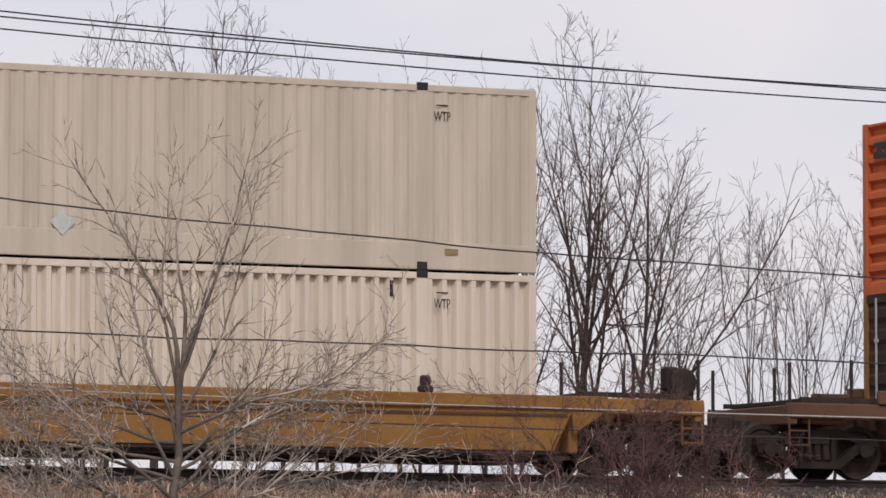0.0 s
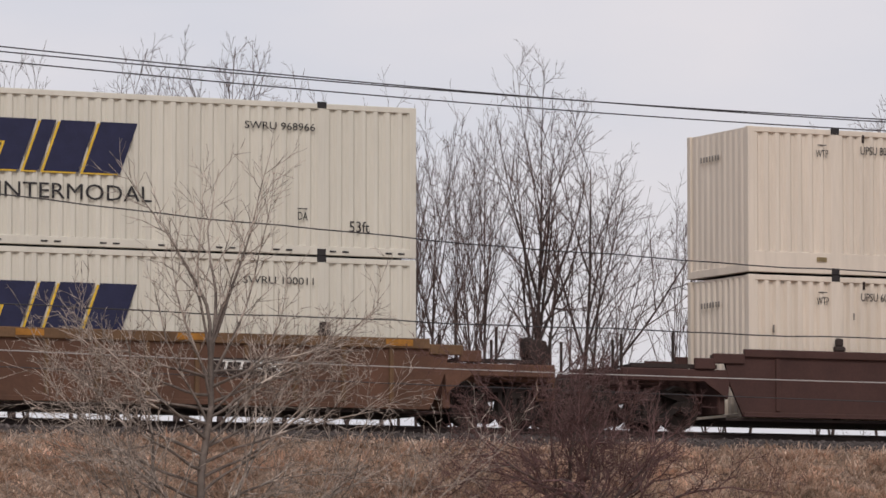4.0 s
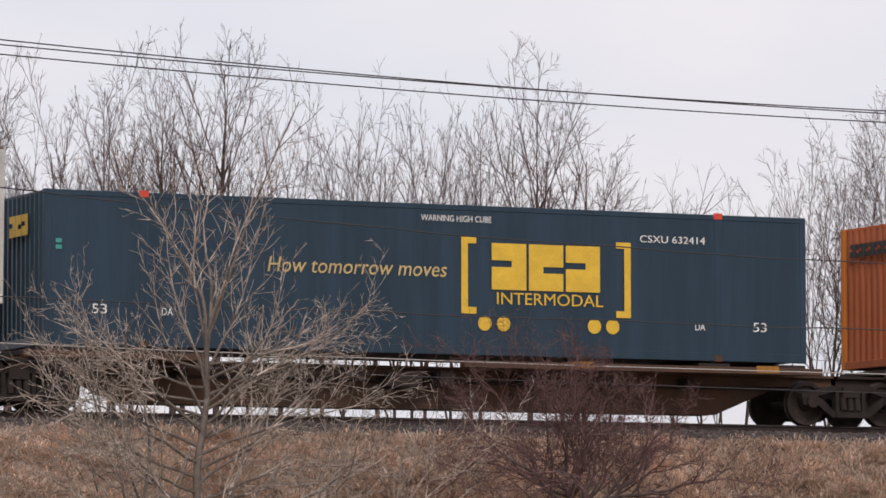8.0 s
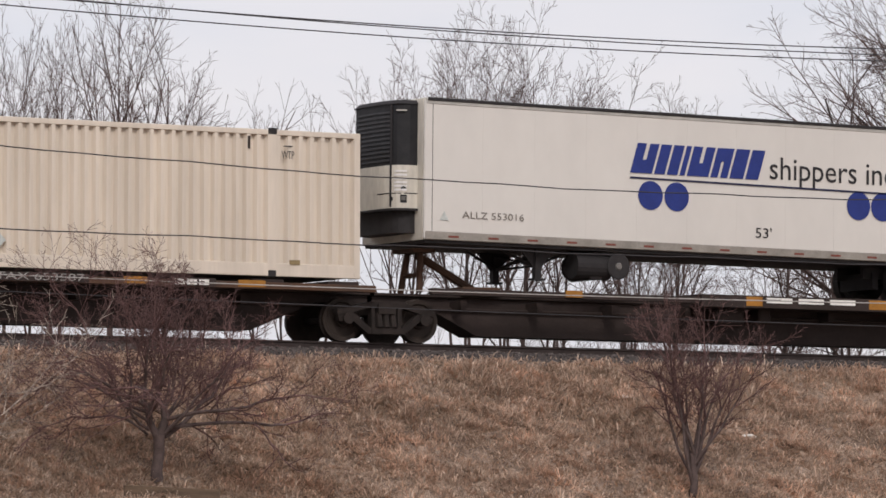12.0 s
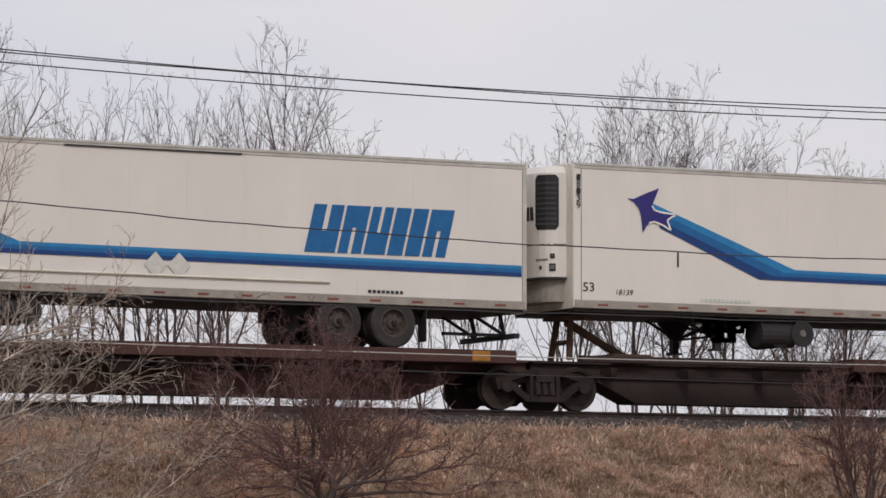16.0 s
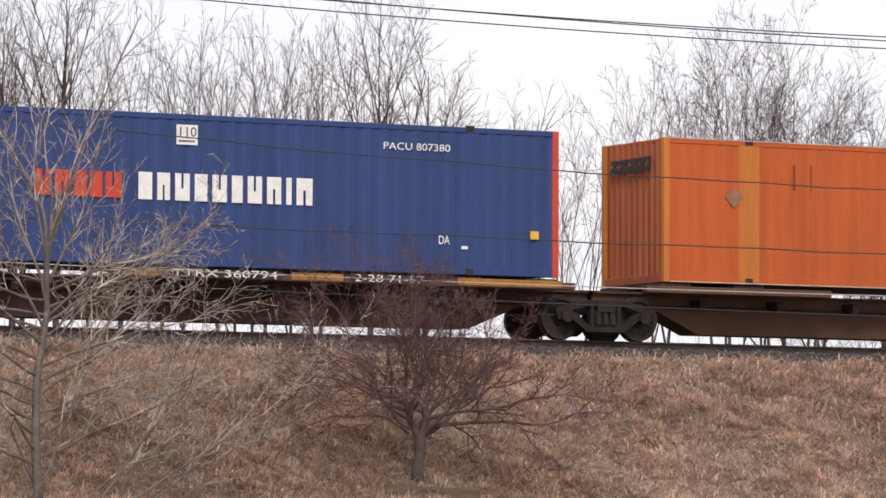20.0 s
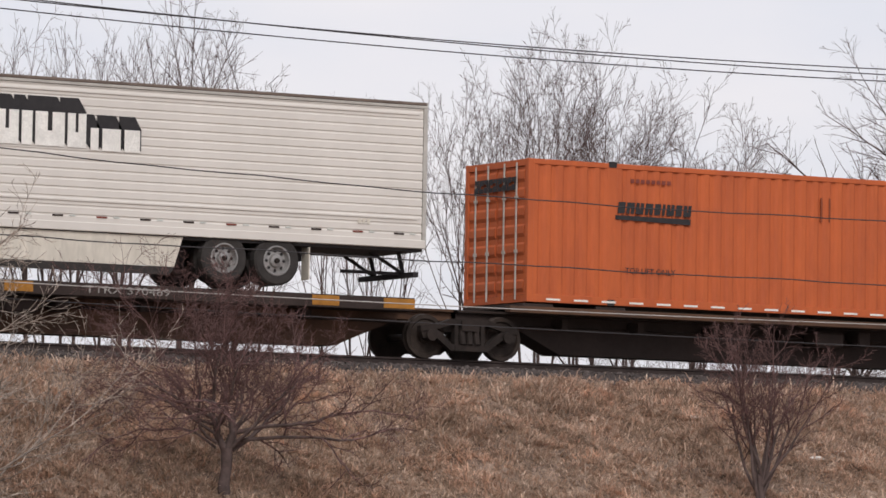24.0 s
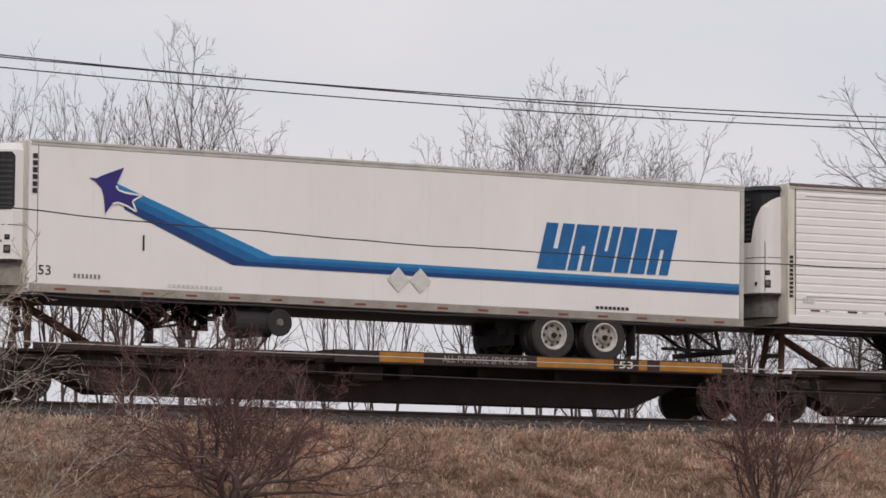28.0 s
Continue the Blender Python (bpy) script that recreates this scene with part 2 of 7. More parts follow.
let_light_through(BLADE_GREY, 0.4)
BARK_PALE = material("pale_grey_bark", (0.155, 0.126, 0.108), 0.9, dark=0.6, scale=5, fine=30, bump=0.3, random_part=-0.35)
BARK_RED = material("purplish_brown_bark", (0.165, 0.094, 0.088), 0.95, dark=0.65, scale=6, fine=30, bump=0.3, random_part=-0.35)
TWIG_PALE = material("pale_twigs", (0.42, 0.35, 0.297), 0.9, dark=0.55, scale=5, fine=30, bump=0, random_part=-0.6)
BOLT = material("dull_dark_galvanised_steel", (0.10, 0.092, 0.09), 0.6, 0.3, dark=0.6, scale=5)
STENCIL = material("dull_grey_stencil_paint", (0.42, 0.40, 0.38), 0.8, dark=0.45, scale=7, stain=0.9)
BARK_DUSK = material("grey_brown_bush_bark", (0.105, 0.076, 0.070), 0.95, dark=0.65, scale=6, fine=30, bump=0.3, random_part=-0.3)
WIRE = material("dark_cable_sheath", (0.045, 0.042, 0.045), 0.6, dark=0.8, scale=4)
WIRE_PALE = material("pale_cable_sheath", (0.42, 0.40, 0.38), 0.5, dark=0.8, scale=4)
LITTER = material("white_litter", (0.8, 0.79, 0.77), 0.6, dark=0.9, scale=8)
BOARD = material("weathered_board", (0.16, 0.11, 0.075), 0.9, dark=0.6, scale=4, stretch=(0.3, 3, 3))


def ground_material():
    """Dry matted grass and soil on the bank, gravel near the track."""
    m = bpy.data.materials.new("dry_grass_ground")
    m.use_nodes = True
    n, l = m.node_tree.nodes, m.node_tree.links
    b = n["Principled BSDF"]
    tc = n.new("ShaderNodeTexCoord")
    big, mid, fine = (n.new("ShaderNodeTexNoise") for _ in range(3))
    for t, s, d in ((big, 0.35, 5), (mid, 2.6, 6), (fine, 22, 4)):
        t.inputs["Scale"].default_value, t.inputs["Detail"].default_value = s, d
        l.new(tc.outputs["Object"], t.inputs["Vector"])
    r = n.new("ShaderNodeValToRGB")
    e = r.color_ramp.elements
    e[0].position, e[0].color = 0.34, (0.248, 0.171, 0.129, 1)
    e[1].position, e[1].color = 0.68, (0.439, 0.322, 0.240, 1)
    l.new(big.outputs["Fac"], r.inputs["Fac"])
    r2 = n.new("ShaderNodeValToRGB")
    e = r2.color_ramp.elements
    e[0].position, e[0].color = 0.34, (0.125, 0.092, 0.073, 1)
    e[1].position, e[1].color = 0.66, (0.394, 0.293, 0.228, 1)
    l.new(mid.outputs["Fac"], r2.inputs["Fac"])
    mx = n.new("ShaderNodeMix")
    mx.data_type = "RGBA"
    mx.inputs["Factor"].default_value = 0.55
    l.new(r.outputs["Color"], mx.inputs["A"])
    l.new(r2.outputs["Color"], mx.inputs["B"])
    hv = n.new("ShaderNodeHueSaturation")
    mr = n.new("ShaderNodeMapRange")
    mr.inputs["From Min"].default_value, mr.inputs["From Max"].default_value = 0.3, 0.7
    mr.inputs["To Min"].default_value, mr.inputs["To Max"].default_value = 0.45, 1.5
    l.new(fine.outputs["Fac"], mr.inputs["Value"])
    l.new(mr.outputs["Result"], hv.inputs["Value"])
    l.new(mx.outputs["Result"], hv.inputs["Color"])
    l.new(hv.outputs["Color"], b.inputs["Base Color"])
    b.inputs["Roughness"].default_value = 1.0
    bp = n.new("ShaderNodeBump")
    bp.inputs["Strength"].default_value, bp.inputs["Distance"].default_value = 0.8, 0.08
    l.new(fine.outputs["Fac"], bp.inputs["Height"])
    l.new(bp.outputs["Normal"], b.inputs["Normal"])
    return m


def soot_material():
    """Soot that thins out towards its edge."""
    m = bpy.data.materials.new("soot")
    m.use_nodes = True
    n, l = m.node_tree.nodes, m.node_tree.links
    b, o = n["Principled BSDF"], n["Material Output"]
    b.inputs["Base Color"].default_value, b.inputs["Roughness"].default_value = (0.05, 0.045, 0.04, 1), 0.9
    tc, mp, g, no = n.new("ShaderNodeTexCoord"), n.new("ShaderNodeMapping"), n.new("ShaderNodeTexGradient"), n.new("ShaderNodeTexNoise")
    g.gradient_type = "QUADRATIC_SPHERE"
    mp.inputs["Location"].default_value, mp.inputs["Scale"].default_value = (-2.62 * 1.9, 0, -2.25 * 2.0), (1.9, 0, 2.0)
    no.inputs["Scale"].default_value = 4.0
    l.new(tc.outputs["Object"], mp.inputs["Vector"])
    l.new(tc.outputs["Object"], no.inputs["Vector"])
    l.new(mp.outputs["Vector"], g.inputs["Vector"])
    mu, x, t = n.new("ShaderNodeMath"), n.new("ShaderNodeMixShader"), n.new("ShaderNodeBsdfTransparent")
    no.inputs["Detail"].default_value = 5.0
    mu.operation = "MULTIPLY"
    l.new(g.outputs["Fac"], mu.inputs[0])
    l.new(no.outputs["Fac"], mu.inputs[1])
    l.new(mu.outputs["Value"], x.inputs["Fac"])
    l.new(t.outputs["BSDF"], x.inputs[1])
    l.new(b.outputs["BSDF"], x.inputs[2])
    l.new(x.outputs["Shader"], o.inputs["Surface"])
    return m


SOOT = soot_material()
GROUND = ground_material()
GRAVEL = material("ballast_bed", (0.085, 0.071, 0.066), 0.95, dark=0.6, scale=2.0, fine=30, bump=0.9)


# ---- building helpers ----
def mesh_of(name, verts, faces, mat, smooth=False):
    me = bpy.data.meshes.new(name)
    me.from_pydata([tuple(v) for v in verts], [], faces)
    me.materials.append(mat)
    if smooth:
        me.polygons.foreach_set("use_smooth", [True] * len(me.polygons))
    return me


def part(name, bm, mat, parent, label=""):
    """One mesh object under a thing or a part; bm is a bmesh or a ready mesh."""
    if isinstance(bm, bmesh.types.BMesh):
        me = bpy.data.meshes.new(name)
        bmesh.ops.recalc_face_normals(bm, faces=bm.faces)
        bm.to_mesh(me)
        bm.free()
        me.materials.append(mat)
    else:
        me = bm
    ob = new(name, me)
    ob.parent = parent
    if label:
        tagged(ob, label)
    return ob


def thing(name, label, category, group="", kind="", at=None):
    ob = new(name)
    ob.empty_display_size = 0.3
    if at is not None:
        ob.matrix_basis = at
    return tagged(ob, label, category, group, kind)


def box(bm, x0, x1, y0, y1, z0, z1, bevel=0.0):
    vs = [bm.verts.new((x, y, z)) for x in (x0, x1) for y in (y0, y1) for z in (z0, z1)]
    fs = [bm.faces.new([vs[i] for i in q]) for q in ((0, 1, 3, 2), (4, 6, 7, 5), (0, 4, 5, 1), (2, 3, 7, 6), (0, 2, 6, 4), (1, 5, 7, 3))]
    if bevel:
        bmesh.ops.recalc_face_normals(bm, faces=fs)
        bmesh.ops.bevel(bm, geom=list({e for f in fs for e in f.edges}), offset=bevel, segments=1, affect="EDGES")
    return bm


def boxes(*rows, bevel=0.0):
    bm = bmesh.new()
    for r in rows:
        box(bm, *r, bevel=bevel)
    return bm


def prism(points, y0, y1, bm=None):
    """A plate of x, z outline between two y."""
    bm = bm or bmesh.new()
    a = [bm.verts.new((x, y0, z)) for x, z in points]
    b = [bm.verts.new((x, y1, z)) for x, z in points]
    bm.faces.new(a)
    bm.faces.new(b[::-1])
    k = len(points)
    for i in range(k):
        bm.faces.new((a[i], b[i], b[(i + 1) % k], a[(i + 1) % k]))
    return bm


def rod(bm, p, q, r, sides=8, r2=None):
    """A round bar from p to q."""
    p, q = Vector(p), Vector(q)
    d = (q - p).normalized()
    u = d.orthogonal().normalized()
    v = d.cross(u)
    r2 = r if r2 is None else r2
    ring = [[bm.verts.new(c + rr * (math.cos(2 * math.pi * i / sides) * u + math.sin(2 * math.pi * i / sides) * v)) for i in range(sides)] for c, rr in ((p, r), (q, r2))]
    for i in range(sides):
        j = (i + 1) % sides
        bm.faces.new((ring[0][i], ring[0][j], ring[1][j], ring[1][i]))
    bm.faces.new(ring[0][::-1])
    bm.faces.new(ring[1])
    return bm


def turned(profile, sides=28, bm=None, centre=(0, 0, 0), front=True, back=True):
    """A turned body: profile of (along, radius), about the y axis; front and back close its first and last ring."""
    bm = bm or bmesh.new()
    cx, cy, cz = centre
    rings = []
    for a, r in profile:
        rings.append([bm.verts.new((cx + r * math.cos(2 * math.pi * i / sides), cy + a, cz + r * math.sin(2 * math.pi * i / sides))) for i in range(sides)])
    for k in range(len(rings) - 1):
        for i in range(sides):
            j = (i + 1) % sides
            bm.faces.new((rings[k][i], rings[k][j], rings[k + 1][j], rings[k + 1][i]))
    if front:
        bm.faces.new(rings[0][::-1])
    if back:
        bm.faces.new(rings[-1])
    return bm


def lettering(text, size, mat, x, z, y, width=None, shear=0.0, turn=0.0, thick=0.004):
    """Built-in font, standing on a side wall that faces -y; x, z is the middle of the word."""
    cu = bpy.data.curves.new("word", "FONT")
    cu.body, cu.size, cu.align_x, cu.align_y, cu.shear, cu.extrude, cu.resolution_u = text, size, "CENTER", "CENTER", shear, thick / 2, 3
    tmp = bpy.data.objects.new("word", cu)
    me = bpy.data.meshes.new_from_object(tmp)
    bpy.data.objects.remove(tmp)
    bpy.data.curves.remove(cu)
    k = 1.0
    if width and len(me.vertices):
        xs = [v.co.x for v in me.vertices]
        k = width / max(1e-6, max(xs) - min(xs))
    me.transform(pose(x, y, z, 90, 0, 0) @ pose(0, 0, 0, 0, 0, turn) @ Matrix.Diagonal((k, 1, 1, 1)))
    me.materials.clear()
    me.materials.append(mat)
    return words_of(me, 0.2 * size * k)


def words_of(me, gap):
    """One mesh for each group of letters that lie closer than gap."""
    spans = []
    for a, b in sorted((min(me.vertices[i].co.x for i in f.vertices), max(me.vertices[i].co.x for i in f.vertices)) for f in me.polygons):
        if spans and a < spans[-1][1] + gap:
            spans[-1][1] = max(b, spans[-1][1])
        else:
            spans.append([a, b])
    if len(spans) < 2:
        me.name = "lettering"
        return [me]
    out = []
    for a, b in spans:
        bm = bmesh.new()
        bm.from_mesh(me)
        bmesh.ops.delete(bm, geom=[v for v in bm.verts if not a - 1e-4 <= v.co.x <= b + 1e-4], context="VERTS")
        word = bpy.data.meshes.new("lettering")
        bm.to_mesh(word)
        bm.free()
        word.materials.append(me.materials[0])
        out.append(word)
    bpy.data.meshes.remove(me)
    return out


def plate(outline, mat, y, thick=0.005, name="mark"):
    """A thin painted shape of x, z outline on a wall that faces -y."""
    bm = prism(outline, y - thick, y)
    me = bpy.data.meshes.new(name)
    bmesh.ops.recalc_face_normals(bm, faces=bm.faces)
    bm.to_mesh(me)
    bm.free()
    me.materials.append(mat)
    return me


def emblem(x0, x1, z0, z1, count, mat, y, slant=0.0, gap=0.16, slit=0.22, thick=0.006):
    """A name drawn as a row of plain slanted blocks, each notched from one side."""
    out = []
    step = (x1 - x0) / count
    h = z1 - z0
    for i in range(count):
        a, b = x0 + step * i, x0 + step * (i + 1 - gap)
        n0, n1 = (0.5 - slit / 2 - 0.05, 0.5 + slit / 2 - 0.05) if i % 2 else (0.5 - slit / 2 + 0.06, 0.5 + slit / 2 + 0.06)
        m = a + 0.42 * (b - a) if i % 2 else b - 0.42 * (b - a)
        pts = [(a, 0), (b, 0)]
        pts += [(b, n0), (m, n0), (m, n1), (b, n1)] if i % 2 else []
        pts += [(b, 1), (a, 1)]
        pts += [] if i % 2 else [(a, n1), (m, n1), (m, n0), (a, n0)]
        out.append(plate([(x + slant * h * f, z0 + h * f) for x, f in pts], mat, y, thick, "emblem_block"))
    return out


def name_blocks(x0, x1, z0, z1, pattern, mat, y, slant=0.3, gap=0.06):
    """A name drawn as plain slanted blocks of given widths; a width below zero is notched."""
    k = (x1 - x0) / (sum(abs(w) for w in pattern) + gap * (len(pattern) - 1))
    out, x, h = [], x0, z1 - z0
    for i, w in enumerate(pattern):
        b = abs(w) * k
        pts = [(0, 0), (1, 0), (1, 1), (0, 1)]
        if w < 0:
            cut = [(0.42, 0), (0.42, 0.55), (0.58, 0.55), (0.58, 0)]
            pts = [(0, 0), *cut, (1, 0), (1, 1), (0, 1)] if i % 2 else [(0, 0), (1, 0), (1, 1), *[(u, 1 - v) for u, v in cut[::-1]], (0, 1)]
        out.append(plate([(x + u * b + slant * h * v, z0 + h * v) for u, v in pts], mat, y, 0.006, "emblem_block"))
        x += b + gap * k
    return out


def disc(x, z, r, mat, y, sides=24, thick=0.005):
    return plate([(x + r * math.cos(2 * math.pi * i / sides), z + r * math.sin(2 * math.pi * i / sides)) for i in range(sides)], mat, y, thick, "disc")


def bars(x0, x1, z0, z1, count, mat, y, gap=0.3):
    """Writing too small to read, as plain bars."""
    step = (x1 - x0) / count
    cells = [(x0 + i * step, x0 + (i + 1 - gap) * step) for i in range(count)]
    return [plate([(a, z0), (b, z0), (b, z1), (a, z1)], mat, y, 0.004, "bar") for a, b in cells]


def turn_marks(meshes, m):
    for me in meshes:
        me.transform(m)


def diamond(x, z, r, mat, y):
    return plate([(x - r, z), (x, z - r), (x + r, z), (x, z + r)], mat, y, 0.006, "placard")


# ---- ground, track ----
RAIL_TOP = -0.07


def bank_height(x, y):
    """Height of the land across the track: ballast shoulder, grass bank, low field."""
    pts = [(-600, -7.0), (-95, -6.3), (-40, -5.2), (-14, -4.2), (-9.0, -3.45), (-3.6, -0.90), (-2.9, -0.62), (-1.75, -0.27), (1.75, -0.27), (3.2, -0.87), (9, -3.0), (30, -3.4), (700, -3.4)]
    ys = [p[0] for p in pts]
    z = np.interp(y, ys, [p[1] for p in pts])
    rough = np.clip((np.abs(y) - 3.0) / 3.0, 0, 1)
    return z + rough * (0.10 * np.sin(0.9 * x + 0.5 * y) * np.sin(0.55 * y + 1.0) + 0.07 * np.sin(2.3 * x - 1.1 * y + 0.6) + 0.045 * np.sin(5.1 * x + 3.7 * y) + 0.05 * np.sin(3.7 * x - 4.9 * y + 0.8 * np.sin(1.3 * x)) * np.sin(2.9 * x + 5.3 * y) + 0.03 * np.sin(8.3 * x + 1.9 * y + np.sin(2.1 * y)) * np.sin(7.1 * y - 2.3 * x))


def build_ground():
    xs = np.concatenate([[-700, -300, -150, -90, -60, -45], [-38], np.arange(-32, -18, 0.5), np.arange(-18, 16, 0.15), np.arange(16, 40, 0.5), [50, 65, 90, 150, 300, 700]])
    ys = np.concatenate([[-600, -300, -150, -95, -70, -50, -40, -30, -22, -17], np.arange(-14, -3.0, 0.15), [-2.9, -2.6, -2.3, -2.0, -1.75, 0, 1.75, 2.5, 3.2, 4.5, 6, 8, 10, 13, 18, 25, 40, 80, 200, 700]])
    gx, gy = np.meshgrid(xs, ys, indexing="ij")
    gz = bank_height(gx, gy)
    n, k = gx.shape
    verts = np.stack([gx, gy, gz], -1).reshape(-1, 3)
    i, j = np.meshgrid(np.arange(n - 1), np.arange(k - 1), indexing="ij")
    a = (i * k + j).ravel()
    faces = np.stack([a, a + k, a + k + 1, a + 1], -1)
    me = bpy.data.meshes.new("ground")
    me.from_pydata(verts.tolist(), [], faces.tolist())
    me.materials.append(GROUND)
    me.materials.append(GRAVEL)
    mid = verts[faces].mean(1)
    me.polygons.foreach_set("material_index", (np.abs(mid[:, 1]) < 2.3).astype(np.int32))
    me.polygons.foreach_set("use_smooth", [True] * len(me.polygons))
    tagged(new("ground", me), "railway embankment of dry matted grass with a gravel crest", "ground", kind="structure")


def build_track():
    def rail(y):
        prof = [(-0.075, 0), (0.075, 0), (0.07, 0.018), (0.012, 0.035), (0.012, 0.12), (0.037, 0.135), (0.037, 0.172), (-0.037, 0.172), (-0.037, 0.135), (-0.012, 0.12), (-0.012, 0.035), (-0.07, 0.018)]
        bm = bmesh.new()
        ring = [[bm.verts.new((x, y + a, b - 0.172)) for a, b in prof] for x in (-400, 400)]
        k = len(prof)
        for q in range(k):
            bm.faces.new((ring[0][q], ring[1][q], ring[1][(q + 1) % k], ring[0][(q + 1) % k]))
        return bm
    track = thing("railway_track", "rusty steel rails on dark timber sleepers in ballast", "railway track", kind="structure", at=pose(0, 0, RAIL_TOP))
    part("rail", rail(-0.755), RAIL, track)
    part("rail", rail(0.755), RAIL, track)
    me = mesh_of("sleeper", *(lambda b: ([v.co[:] for v in b.verts], [[v.index for v in f.verts] for f in b.faces]))(indexed(boxes((-0.115, 0.115, -1.3, 1.3, -0.30, -0.176), bevel=0.012))), TIE)
    rnd = random.Random(5)
    for i in range(110):
        ob = new("sleeper", me)
        ob.parent = track
        ob.matrix_basis = pose(-28 + 0.54 * i + rnd.uniform(-0.03, 0.03), rnd.uniform(-0.05, 0.05), 0, 0, 0, rnd.uniform(-1.2, 1.2))


def indexed(bm):
    bmesh.ops.recalc_face_normals(bm, faces=bm.faces)
    bm.verts.index_update()
    return bm


build_ground()
build_track()


# ---- loads ----
LENGTH, HALF, LIFT_L, LIFT_R = 16.15, 1.295, 1.98, 14.17


def ribbed(x0, x1, z0, z1, y, face, pitch, depth):
    """A sheet with upright trapezoid ribs; face is -1 for a wall that looks to -y."""
    n = max(1, round((x1 - x0) / pitch))
    p = (x1 - x0) / n
    pts = []
    for i in range(n):
        a = x0 + i * p
        pts += [(a, 0), (a + 0.32 * p, 0), (a + 0.52 * p, depth), (a + 0.80 * p, depth)]
    pts.append((x1, 0))
    verts, faces = [], []
    for i, (x, d) in enumerate(pts):
        verts += [(x, y - face * d, z0), (x, y - face * d, z1)]
        if i:
            b = 2 * i
            faces.append((b - 2, b, b + 1, b - 1) if face < 0 else (b - 2, b - 1, b + 1, b))
    return verts, faces


def end_sheet(x, z0, z1, face, pitch=0.24, depth=0.04, level=False):
    """A ribbed end wall across the width at x; level: ribs lie flat."""
    if level:
        v, f = ribbed(z0, z1, -HALF + 0.1, HALF - 0.1, 0, -1, pitch, depth)
        v = [(x + face * -b, c, a) for a, b, c in v]
    else:
        v, f = ribbed(-HALF + 0.1, HALF - 0.1, z0, z1, 0, -1, pitch, depth)
        v = [(x + face * -b, a, c) for a, b, c in v]
    bm = bmesh.new()
    vs = [bm.verts.new(p) for p in v]
    for q in f:
        bm.faces.new([vs[i] for i in q])
    return bm


